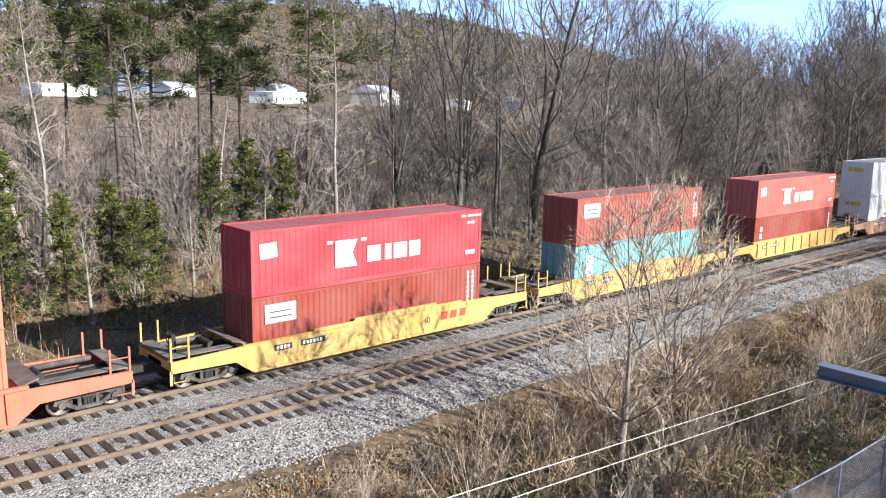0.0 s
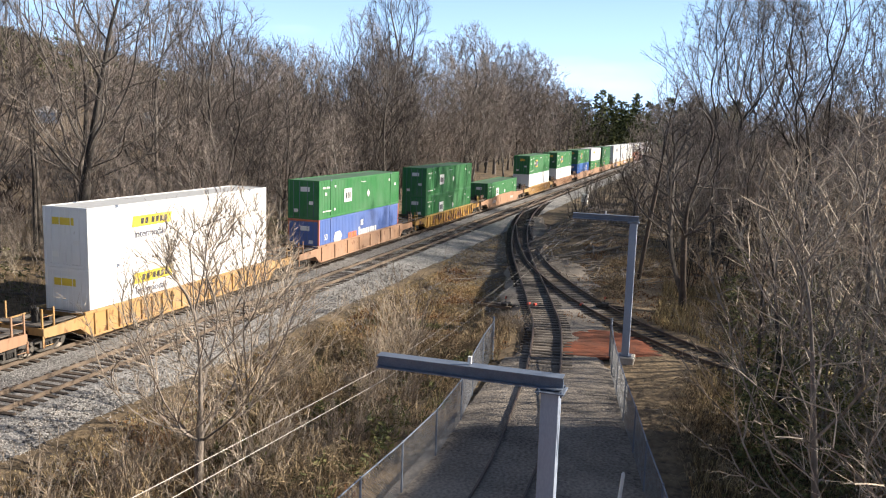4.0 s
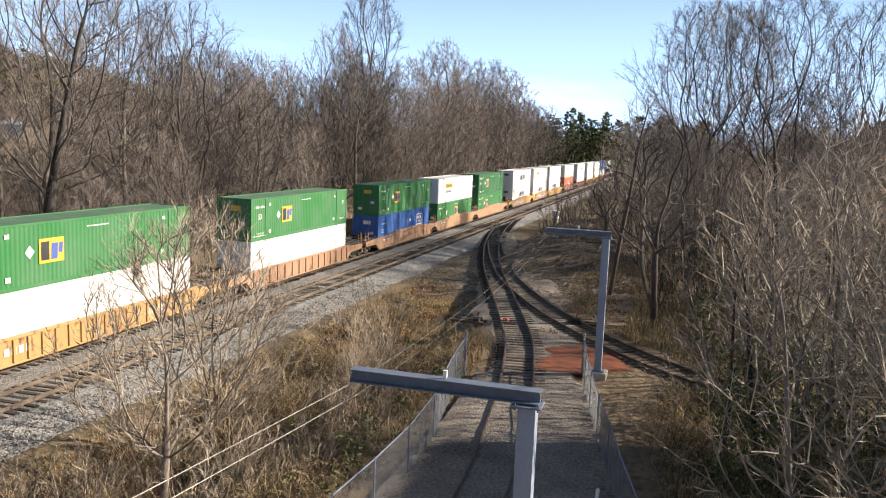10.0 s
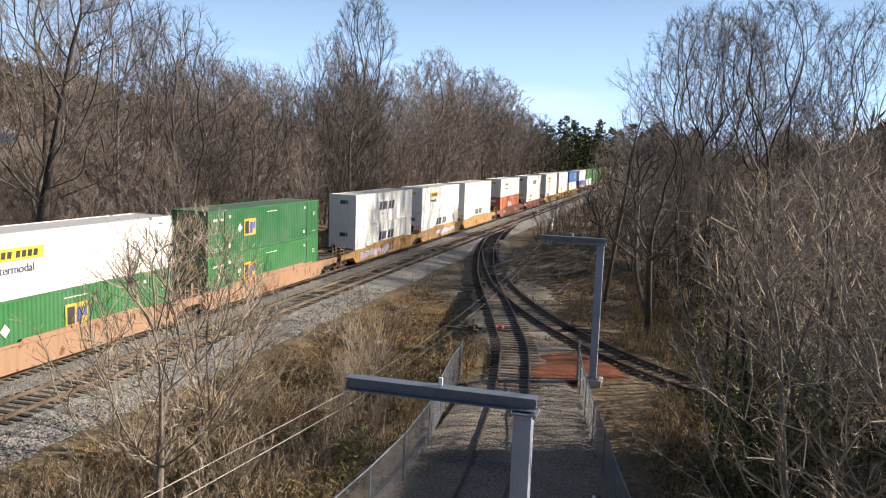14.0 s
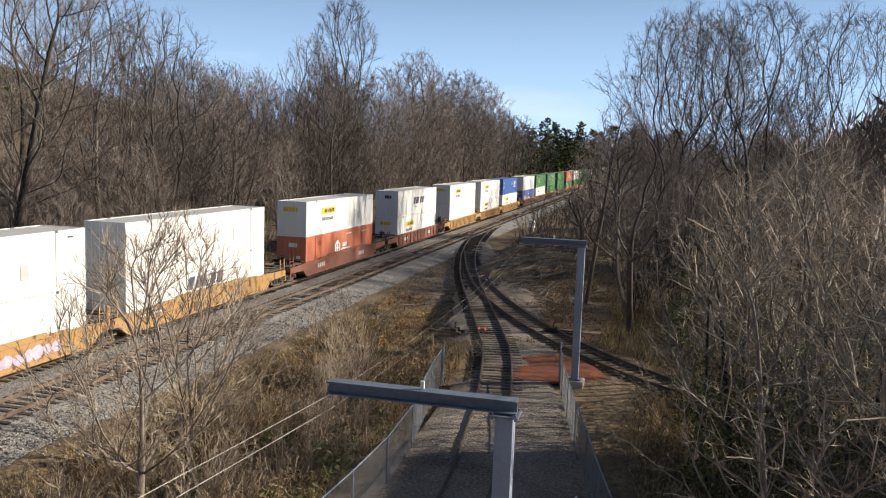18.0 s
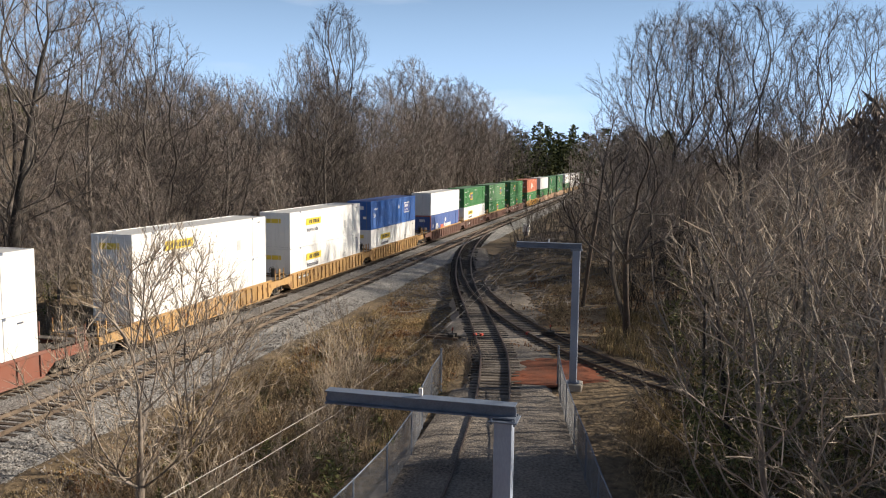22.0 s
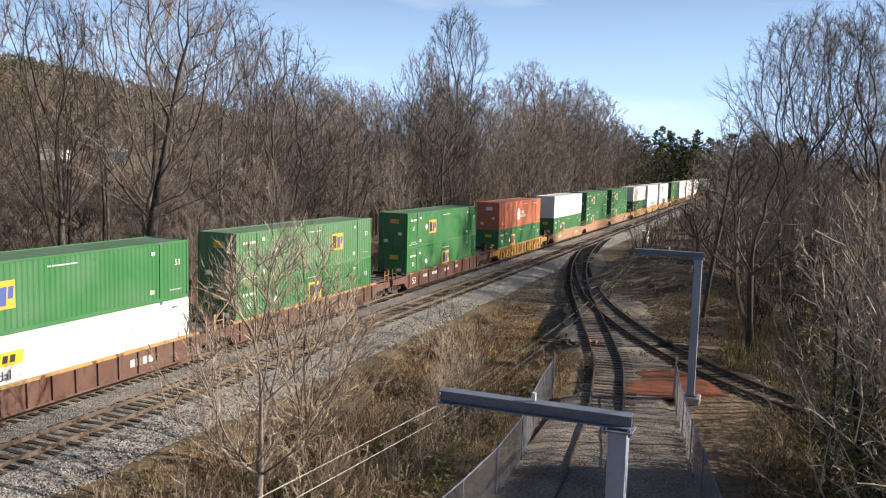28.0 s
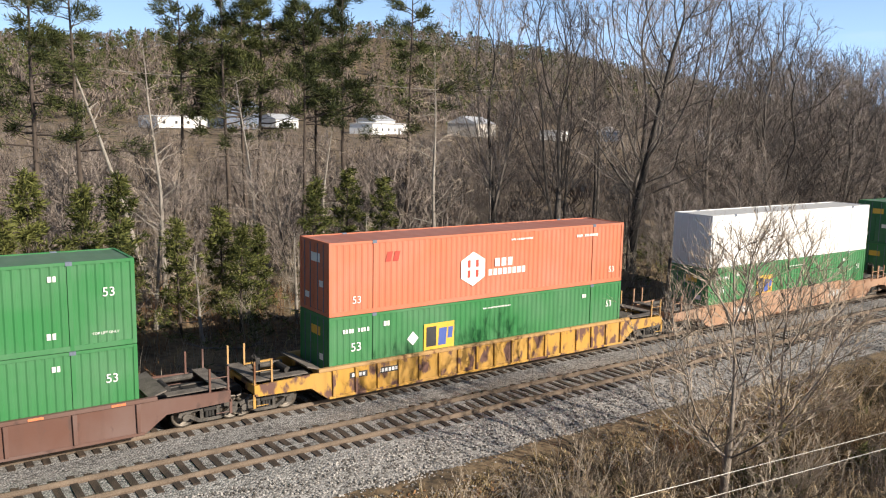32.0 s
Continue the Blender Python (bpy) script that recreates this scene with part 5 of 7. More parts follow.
    if mark in ("plate", "graffiti", "yellow40"):
        for x0, x1 in ((-h + 1.1, -h + 1.9), (-h + 2.3, -h + 3.45)):
            link("number_board", Geo().prism(rect(x0, x1, 0.92, 1.16), y - 0.006, y).mesh("number_board", M["black"]), t, "black number board with white bars")
        for x0, n in ((-h + 1.2, 4), (-h + 2.4, 6)):
            g = Geo()
            for k in range(n):
                g.prism(rect(x0 + 0.16 * k, x0 + 0.16 * k + 0.11, 0.97, 1.11), y - 0.012, y - 0.006)
            tagged(link("marking", g.mesh("marking", M["white"]), t), kind="stuff")
    if mark == "yellow40":
        g = Geo()
        for k in range(3):
            x0 = h - 3.0 + 0.58 * k
            g.prism(rect(x0, x0 + 0.40, 0.75, 1.12, 0.06), y - 0.006, y)
        link("logo_block", g.mesh("logo_block", M["redmark"]), t, "red letter-like shapes")
        link("size_number", text_mesh("40", 0.42, M["black"]), t, at=Matrix.Translation((h - 4.05, y - 0.006, 0.72)))
        for x0 in (-h + 3.6, -h + 7.2, -h + 9.6, h - 1.2):
            link("reflector", shape(rect(x0, x0 + 0.5, 1.20, 1.28), y, M["yellowmark"]), t, "yellow reflector strip")
    if mark == "smallmarks":
        link("size_number", text_mesh("53", 0.75, M["white"]), t, at=Matrix.Translation((-h + 1.0, y - 0.006, 0.55)))
        for x0, n in ((-h + 3.3, 3), (-h + 5.2, 5), (-h + 8.0, 4), (-h + 10.4, 3)):
            g = Geo()
            for k in range(n):
                g.prism(rect(x0 + 0.28 * k, x0 + 0.28 * k + 0.2, 0.85, 1.1), y - 0.006, y)
            tagged(link("marking", g.mesh("marking", M["white"]), t), kind="stuff")
        for k in range(7):
            x0 = -h + 0.5 + 2.5 * k
            link("reflector", shape(rect(x0, x0 + 0.45, 1.40, 1.48), -1.522, M["orangemark"]), t, "orange reflector strip")
    if mark == "bars":
        for x0, n in ((-h + 2.4, 4), (h - 4.6, 4)):
            g = Geo()
            for k in range(n):
                g.prism(rect(x0 + 0.4 * k, x0 + 0.4 * k + 0.28, 0.7, 1.05), y - 0.006, y)
            tagged(link("marking", g.mesh("marking", M["grey"]), t), kind="stuff")
    if mark == "graffiti":
        g = Geo()
        rng = random.Random(int(bay * 100) + len(KEYED))
        x0 = -h + (6.0 if len(KEYED) % 2 else 1.5)
        for k in range(14):
            x, z, r = x0 + 0.62 * k, 0.78 + rng.uniform(-0.1, 0.1), rng.uniform(0.25, 0.42)
            g.prism([(x + r * 1.1 * math.cos(q * 0.785 + 0.3) * rng.uniform(0.8, 1.15), z + r * math.sin(q * 0.785 + 0.3) * rng.uniform(0.8, 1.1)) for q in range(8)], y - 0.006 - 0.0006 * k, y)
        link("graffiti", g.mesh("graffiti", M["lavender"]), t, "lavender spray-painted graffiti")
    if truck_front:
        add_truck(t, -h - max(front - 0.3 - 1.75, 0.0) - 0.0 if front < 2.2 else -h - (2.2 if bay > 14 and front > 3.4 else 1.45))
    if truck_back:
        add_truck(t, h + (back - 0.3) if back < 2.2 else h + (2.2 if bay > 14 and back > 3.4 else 1.45))
    return t


# consist: bay start along the train, car paint, chord, ribs, mark, lower and upper container
CONSIST = [
    (-10.05, "salmoncar", None, 1.1, "", "hexorange", None),
    (14.76, "yellowcar", None, 0, "yellow40", "brownlabel", "blockred"),
    (34.12, "yellowcar", None, 0, "yellow40", "teal", "rustlabel"),
    (53.55, "yellowcar", None, 1.3, "plate", "uprightbrown", "blockpink"),
    (72.76, "tancar", None, 0, "plate", "bandwhite", "bandwhite"),
    (95.92, "orangecar", None, 0.85, "", "bandwhite", "bandwhite"),
    (119.65, "tancar", None, 2.3, "", "bandblue", "squaregreen"),
    (143.40, "rustycar", "yellowcar", 0.9, "", "squaregreen", "squaregreen"),
    (167.36, "tancar", None, 0, "bars", "squaregreen", None),
    (192.09, "orangecar", None, 0.85, "bars", "blank", "ambergreen"),
    (215.35, "tancar", None, 1.1, "", "blank", "ambergreen"),
    (239.37, "tancar", None, 0, "plate", "blue", "ambergreen"),
    (258.96, "tancar", None, 0, "plate", "ambergreenmid", "bandwhite"),
    (278.80, "tancar", None, 0, "", "ambergreen", "dgreen"),
    (303.01, "orangecar", None, 0, "graffiti", "slantwhite", "slantwhite"),
    (322.86, "orangecar", None, 0, "graffiti", "slantwhite", "bandwhite"),
    (342.21, "orangecar", None, 0, "plate", "slantwhite", "ribwhite"),
    (365.78, "darkcar", None, 0, "bars", "hexorange", "bandwhite"),
    (390.20, "darkcar", None, 1.4, "bars", "bandwhite", "slantwhite"),
    (413.70, "orangecar", None, 0.85, "", "blank", "bandwhite"),
    (434.09, "orangecar", None, 0.85, "plate", "bandwhite", "bandwhite"),
    (453.48, "orangecar", None, 0.85, "", "bandwhite", "blue"),
    (476.99, "browncar", "orangecar", 1.25, "", "bandblue", "ribwhite"),
    (496.54, "browncar", "orangecar", 1.25, "bars", "bandwhite", "ambergreen"),
    (516.63, "browncar", "orangecar", 1.25, "", "ambergreenmid", "ambergreenfar"),
    (539.11, "browncar", None, 1.9, "smallmarks", "ambergreenmid", "ambergreen"),
    (562.42, "rustycar", "orangecar", 1.0, "plate", "ambergreen", "hexorange"),
    (585.49, "tancar", None, 0, "bars", "ambergreen", "blank"),
    (605.08, "tancar", None, 0, "", "ambergreen", "dgreen"),
    (625.16, "tancar", None, 0, "plate", "ambergreen", "dgreen"),
    (648.6, "orangecar", None, 0, "", "dgreen", "blank"),
    (668.3, "orangecar", None, 0, "", "slantwhite", "blank"),
    (688.0, "orangecar", None, 0, "", "slantwhite", "bandwhite"),
    (711.5, "orangecar", None, 0.85, "", "dgreen", "dgreen"),
    (731.2, "orangecar", None, 0.85, "", "blank", "bandwhite"),
    (750.9, "tancar", None, 0, "", "bandwhite", "slantwhite"),
    (774.4, "tancar", None, 0, "", "blank", "bandwhite"),
    (794.1, "browncar", None, 1.25, "", "ambergreen", "ambergreen"),
    (813.8, "browncar", None, 1.25, "", "ambergreen", "bandwhite"),
    (837.4, "tancar", None, 0, "", "bandwhite", "bandwhite"),
]
SHORT = {"brownlabel", "blockred", "teal", "rustlabel", "uprightbrown", "blockpink"}


def bay_length(row):
    return 12.19 if row[5] in SHORT else 16.15


for i, row in enumerate(CONSIST):
    start, colour, chord, ribs, mark, lower, upper = row
    bay = bay_length(row)
    gap_front = start - (CONSIST[i - 1][0] + bay_length(CONSIST[i - 1])) if i else 7.4
    gap_back = CONSIST[i + 1][0] - start - bay if i + 1 < len(CONSIST) else 7.4
    shared_front, shared_back = gap_front < 6, gap_back < 6
    car = well_car(colour, bay, gap_front / 2, gap_back / 2, ribs, chord, not shared_front, True, mark)
    KEYED.append((car, start + bay / 2, 0.0))
    h_low = 2.60 if bay < 14 else 2.896
    box = container(lower, bay, h_low)
    KEYED.append((box, start + bay / 2, FLOOR))
    if upper:
        box = container(upper, bay, h_low)
        KEYED.append((box, start + bay / 2, FLOOR + h_low + 0.02))
# the lone tall container on the first car sits over another
box = container("hexorange", 16.15, 2.896)
KEYED.append((box, -10.05 + 8.075, FLOOR + 2.916))

TRAVEL = [(0.0, 0.0), (1.0, 16.11), (2.0, 32.23), (3.0, 48.56), (5.5, 90.02), (7.5, 123.91), (10.3, 171.48), (12.3, 205.43), (14.0, 234.40), (16.5, 278.0), (18.0, 303.94), (21.0, 356.71), (23.8, 406.0), (24.5, 418.2), (26.5, 452.95), (28.8, 493.4), (30.4, 521.0), (31.2, 534.6), (32.0, 548.75)]


# ---- trees ----
def branch_path(rng, p, d, length, n, wobble, lift):
    pts, d = [Vector(p)], Vector(d).normalized()
    for _ in range(n):
        d = (d + Vector((rng.gauss(0, wobble), rng.gauss(0, wobble), rng.gauss(0, wobble) + lift))).normalized()
        pts.append(pts[-1] + d * (length / n))
    return pts


def aside(rng, d, angle):
    """A direction that leans off d by the angle, any way round."""
    d = Vector(d).normalized()
    a = d.orthogonal().normalized()
    b = d.cross(a)
    q = rng.uniform(0, 2 * math.pi)
    return d * math.cos(angle) + (a * math.cos(q) + b * math.sin(q)) * math.sin(angle)


def along(pts, t):
    s = t * (len(pts) - 1)
    i = min(int(s), len(pts) - 2)
    return pts[i].lerp(pts[i + 1], s - i), (pts[i + 1] - pts[i]).normalized()


def cone(g, p, e, r):
    """A tapering twig with a pointed tip."""
    d = (e - p).normalized()
    u = d.orthogonal().normalized() * r
    w = d.cross(u)
    n = len(g.v)
    g.v += [tuple(p + u), tuple(p - u * 0.5 + w * 0.87), tuple(p - u * 0.5 - w * 0.87), tuple(e)]
    g.f += [(n, n + 1, n + 3), (n + 1, n + 2, n + 3), (n + 2, n, n + 3)]


def sprig(g, rng, p, e, r):
    """The finest twig: one slender sliver."""
    d = (e - p).normalized()
    u = aside(rng, d, 1.5708) * r
    n = len(g.v)
    g.v += [tuple(p + u), tuple(p - u), tuple(e)]
    g.f.append((n, n + 1, n + 2))


def bare_tree(seed, height, radius, limbs=14, start=0.35, spread=0.38, angle=0.75, levels=(6, 5, 3), lean=0.02, lift=0.06, twig=0.012, straight=0.03):
    """Trunk, boughs and twigs of a slim leafless tree with one leader."""
    rng = random.Random(seed)
    trunk, limb, fine = Geo(), Geo(), Geo()
    tp = branch_path(rng, (0, 0, -0.3), (rng.gauss(0, lean), rng.gauss(0, lean), 1), height * 0.97, 9, straight, 0.02)
    trunk.tube(tp, [radius * (1.25 if i == 0 else 1 - 0.9 * i / 9) for i in range(10)], 8)
    for k in range(limbs):
        t = start + (0.99 - start) * (k + rng.random() * 0.8) / limbs
        p, d = along(tp, min(t, 0.995))
        length = height * spread * (1.12 - 0.75 * t) * rng.uniform(0.7, 1.2)
        r1 = max(twig * 1.7, radius * (1.05 - 0.85 * t) * 0.27)
        a = branch_path(rng, p, aside(rng, d, rng.uniform(0.75, 1.2) * angle), length, 5, 0.12, lift)
        limb.tube(a, [r1 * (1 - 0.8 * i / 5) + twig * 0.4 for i in range(6)], 4)
        for j in range(levels[0]):
            t2 = rng.uniform(0.2, 0.99) if j else 0.97
            p2, d2 = along(a, t2)
            l2 = length * rng.uniform(0.32, 0.6) * (1.15 - 0.5 * t2)
            b = branch_path(rng, p2, aside(rng, d2, rng.uniform(0.4, 0.9)), l2, 2, 0.14, lift)
            r2 = max(twig * 1.2, r1 * 0.35 * (1.1 - 0.6 * t2))
            fine.tube(b, [r2, r2 * 0.65, twig * 0.5], 3)
            for _ in range(levels[1]):
                p3, d3 = along(b, rng.uniform(0.2, 0.99))
                l3 = l2 * rng.uniform(0.35, 0.75)
                d4 = (aside(rng, d3, rng.uniform(0.35, 0.85)) + Vector((0, 0, lift * 2))).normalized()
                e = p3 + d4 * l3
                cone(fine, p3, e, twig)
                for _ in range(levels[2]):
                    p4 = p3.lerp(e, rng.uniform(0.25, 0.9))
                    sprig(fine, rng, p4, p4 + aside(rng, d4, rng.uniform(0.35, 0.9)) * (l3 * rng.uniform(0.35, 0.75)), twig * 0.8)
    return trunk, limb, fine


def crown_tree(seed, height, radius, base=0.3, wide=0.28, n=240, pull=0.6, bole=0.6, peak=0.75, twigs=3, fine_twigs=4, twig=0.016, reach=1.25, up=0.2, lean=0.03, shell=0.25, rough=0.5, bow=0.3, mains=1, sturdy=0.68):
    """A leafless tree whose boughs grow towards points scattered through its crown,
    each joined to the wood nearest to it by a short way up from the root.
    base, wide: where the crown begins and how far it spreads, of the height; peak under 1: widest low; pull: high gives many straight ascending limbs; up: how far twigs turn upwards."""
    rng = random.Random(seed)
    trunk, limb, fine = Geo(), Geo(), Geo()
    tp = branch_path(rng, (0, 0, -0.3), (rng.gauss(0, lean), rng.gauss(0, lean), 1), height * bole + 0.3, max(6, int(height * bole / 1.1)), 0.04, 0.02)
    pts, parent, way = [tp[0]], [-1], [0.0]

    def join(path, at):
        for p in path:
            pts.append(p)
            parent.append(at)
            way.append(way[at] + (p - pts[at]).length)
            at = len(pts) - 1

    join(tp[1:], 0)
    for k in range(mains - 1):
        i = rng.randrange(1, max(2, len(tp) // 3))
        join(branch_path(rng, pts[i], aside(rng, (0, 0, 1), rng.uniform(0.15, 0.5)), height * bole * rng.uniform(0.6, 0.95), 7, 0.06, 0.06)[1:], i)
    goals = []
    z0, top = height * base, tp[-1]
    while len(goals) < n:
        u, q = rng.random(), rng.uniform(0, 2 * math.pi)
        r = wide * height * math.sin(math.pi * (0.04 + 0.93 * u) ** peak) ** 0.55
        r *= 1 + rough * noise.noise((math.cos(q) * 1.6 + seed, math.sin(q) * 1.6, u * 3.2))
        r *= rng.random() ** (0.5 * (1 - shell))
        z = z0 + (height - z0) * u * (1 + 0.25 * rough * noise.noise((math.cos(q) * 1.3, math.sin(q) * 1.3 + seed, 0.5)))
        goals.append(Vector((math.cos(q) * r + top.x * z / height, math.sin(q) * r + top.y * z / height, z)))
    root = Vector((0, 0, z0 * 0.8))
    goals.sort(key=lambda g: (g - root).length)
    P, W = np.zeros((len(pts) + n * 12, 3)), np.zeros(len(pts) + n * 12)
    filled = 0
    for g in goals:
        for i in range(filled, len(pts)):
            P[i], W[i] = pts[i], way[i]
        filled = len(pts)
        away = P[:filled] - np.array(g)
        cost = np.sqrt((away ** 2).sum(1)) + pull * W[:filled] + 1.3 * np.maximum(0.0, away[:, 2] + 0.3) + 9.0 * (P[:filled, 2] < z0 * 0.55)
        at = int(cost.argmin())
        a = pts[at]
        d = (g - a).length
        if d < 0.15:
            continue
        ahead = (a - pts[parent[at]]).normalized() if parent[at] >= 0 else Vector((0, 0, 1))
        mid = a.lerp(g, 0.5) + (ahead - (g - a).normalized()) * (d * 0.5 * bow)
        k = min(10, max(1, math.ceil(d / 0.8)))
        path = []
        for j in range(1, k + 1):
            t = j / k
            p = a * ((1 - t) ** 2) + mid * (2 * t * (1 - t)) + g * (t * t)
            path.append(p + Vector((rng.gauss(0, 0.05), rng.gauss(0, 0.05), rng.gauss(0, 0.05))) * min(1.0, d))
        join(path, at)
    count = [0] * len(pts)
    heir = [-1] * len(pts)
    for i in range(len(pts) - 1, -1, -1):
        count[i] = max(1, count[i])
        if parent[i] >= 0:
            count[parent[i]] += count[i]
    for i in range(1, len(pts)):
        h = heir[parent[i]]
        if h < 0 or count[i] > count[h]:
            heir[parent[i]] = i
    # ease the kinks out of each bough
    for _ in range(5):
        eased = [p.copy() for p in pts]
        for i in range(1, len(pts)):
            if heir[i] >= 0:
                eased[i] = pts[i] * 0.4 + (pts[parent[i]] + pts[heir[i]]) * 0.3
        pts[:] = eased
    tip = twig * 0.8
    thick = [tip + (radius - tip) * (c / count[0]) ** sturdy for c in count]
    for i in range(len(pts)):
        if i and heir[parent[i]] == i:
            continue
        chain, j = ([parent[i]] if i else []), i
        while j >= 0:
            chain.append(j)
            j = heir[j]
        r = [thick[j] for j in chain]
        if i:
            r[0] = min(thick[chain[0]] * 0.8, r[1] * 1.15)
        else:
            r[0] *= 1.25
        geo = trunk if not i else limb if r[0] > 2.5 * tip else fine
        geo.tube([pts[j] for j in chain], r, 8 if not i else 5 if r[0] > 0.08 else 3)
    for i in range(1, len(pts)):
        if count[i] > 4 or pts[i].z < z0 * 0.9:
            continue
        d = (pts[i] - pts[parent[i]]).normalized()
        out = Vector((pts[i].x, pts[i].y, 0)) / (wide * height)
        for k in range(twigs if heir[i] >= 0 else twigs + 1):
            e = (aside(rng, d, rng.uniform(0.2, 1.15)) + out * 0.3 + Vector((0, 0, up))).normalized()
            l = reach * rng.uniform(0.4, 1.1)
            t = pts[i] + e * l
            sprig(fine, rng, pts[i], t, twig)
            for _ in range(fine_twigs):
                p = pts[i].lerp(t, rng.uniform(0.15, 0.9))
                sprig(fine, rng, p, p + (aside(rng, e, rng.uniform(0.3, 0.9)) + Vector((0, 0, up * 0.5))) * (l * rng.uniform(0.3, 0.7)), twig * 0.75)
    return trunk, limb, fine


def add_tuft(g, rng, p, out, size, count, wide):
    """A tuft of leaf blades round a point."""
    for _ in range(count):
        d = Vector((rng.gauss(0, 1), rng.gauss(0, 1), rng.gauss(0.15, 0.7))) + Vector(out) * 0.9
        d.normalize()
        s = d.orthogonal().normalized() * wide * rng.uniform(0.6, 1.3)
        if rng.random() < 0.5:
            s = d.cross(s)
        c = Vector(p) + Vector((rng.gauss(0, size * 0.3), rng.gauss(0, size * 0.3), rng.gauss(0, size * 0.22)))
        e = c + d * size * rng.uniform(0.6, 1.2)
        n = len(g.v)
        mid = c.lerp(e, 0.55)
        g.v += [tuple(c), tuple(mid + s), tuple(e), tuple(mid - s)]
        g.f.append((n, n + 1, n + 2, n + 3))


def pine(seed, height, radius, crown=0.5, reach=2.6, n=28):
    """A pine: sparse level limbs, each ending in flat ragged sprays of needles."""
    rng = random.Random(seed)
    trunk, limb, leaf = Geo(), Geo(), Geo()
    tp = branch_path(rng, (0, 0, -0.3), (rng.gauss(0, 0.02), rng.gauss(0, 0.02), 1), height, 9, 0.02, 0.02)
    trunk.tube(tp, [radius * (1.2 if i == 0 else 1 - 0.85 * i / 9) for i in range(10)], 8)
    for k in range(n):
        t = (1 - crown) + crown * (k + rng.random()) / n
        p, d = along(tp, min(t, 0.995))
        f = (t - 1 + crown) / crown
        length = reach * (1.1 - 0.75 * f) * rng.uniform(0.3, 1.35) * (0.7 if f < 0.12 else 1)
        q = rng.uniform(0, 2 * math.pi)
        a = branch_path(rng, p, (math.cos(q), math.sin(q), 0.0 + 0.5 * f), length, 4, 0.14, 0.06)
        limb.tube(a, [0.055 * (1 - 0.75 * i / 4) * (1.2 - f * 0.6) for i in range(5)], 4)
        for j in range(5):
            p2, d2 = along(a, rng.uniform(0.4, 0.95) if j else 0.97)
            b = branch_path(rng, p2, aside(rng, d2, rng.uniform(0.2, 0.9)), length * rng.uniform(0.15, 0.36), 2, 0.1, 0.05)
            limb.tube(b, [0.02, 0.014, 0.008], 3)
            for c in b[1:]:
                add_tuft(leaf, rng, c + Vector((0, 0, 0.08)), d2 + Vector((0, 0, 0.3)), 0.52, 24, 0.024)
    # dead stubs under the crown
    for _ in range(16):
        p, d = along(tp, rng.uniform(0.2, 1 - crown * 0.8))
        q = rng.uniform(0, 2 * math.pi)
        a = branch_path(rng, p, (math.cos(q), math.sin(q), -0.05), rng.uniform(0.5, 2.2), 3, 0.14, -0.02)
        limb.tube(a, [0.03, 0.022, 0.015, 0.008], 4)
    return trunk, limb, leaf


def cedar(seed, height, reach):
    """A small evergreen, leafy nearly to the ground, ragged."""
    rng = random.Random(seed)
    trunk, limb, leaf = Geo(), Geo(), Geo()
    tp = branch_path(rng, (0, 0, -0.2), (0, 0, 1), height, 6, 0.02, 0.02)
    trunk.tube(tp, [0.09 * (1 - 0.85 * i / 6) for i in range(7)], 6)
    for k in range(42):
        t = 0.08 + 0.9 * (k + rng.random()) / 42
        p, d = along(tp, min(t, 0.99))
        length = reach * (1.1 - t) * rng.uniform(0.4, 1.25)
        q = rng.uniform(0, 2 * math.pi)
        a = branch_path(rng, p, (math.cos(q), math.sin(q), 0.25), length, 3, 0.15, 0.03)
        limb.tube(a, [0.022, 0.017, 0.012, 0.006], 3)
        for j in range(6):
            p2, d2 = along(a, rng.uniform(0.25, 1.0))
            add_tuft(leaf, rng, p2, d2, 0.34, 14, 0.028)
    return trunk, limb, leaf


def shrub(seed, height, stems, spread, twig=0.007):
    """Many thin stems out of one stool."""
    rng = random.Random(seed)
    trunk, fine = Geo(), Geo()
    for _ in range(stems):
        q, lean = rng.uniform(0, 2 * math.pi), rng.uniform(0.02, 0.45)
        p = (rng.gauss(0, 0.2 * spread), rng.gauss(0, 0.2 * spread), -0.15)
        l = height * rng.uniform(0.6, 1.1)
        a = branch_path(rng, p, (math.cos(q) * lean * spread, math.sin(q) * lean * spread, 1), l, 5, 0.07, 0.02)
        trunk.tube(a, [0.026 * height / 4 * (1 - 0.8 * i / 5) + 0.004 for i in range(6)], 4)
        for _ in range(7):
            t = rng.uniform(0.2, 1.0)
            p2, d2 = along(a, min(t, 0.99))
            b = branch_path(rng, p2, aside(rng, d2, rng.uniform(0.3, 0.9)), l * rng.uniform(0.15, 0.4), 3, 0.12, 0.05)
            fine.tube(b, [twig * 1.4, twig * 1.1, twig * 0.8, twig * 0.4], 3)
            for _ in range(4):
                p3, d3 = along(b, rng.uniform(0.2, 0.99))
                e = p3 + aside(rng, d3, rng.uniform(0.3, 0.8)) * (l * rng.uniform(0.05, 0.16))
                fine.tube([p3, e], [twig * 0.8, twig * 0.4], 3)
    return trunk, fine


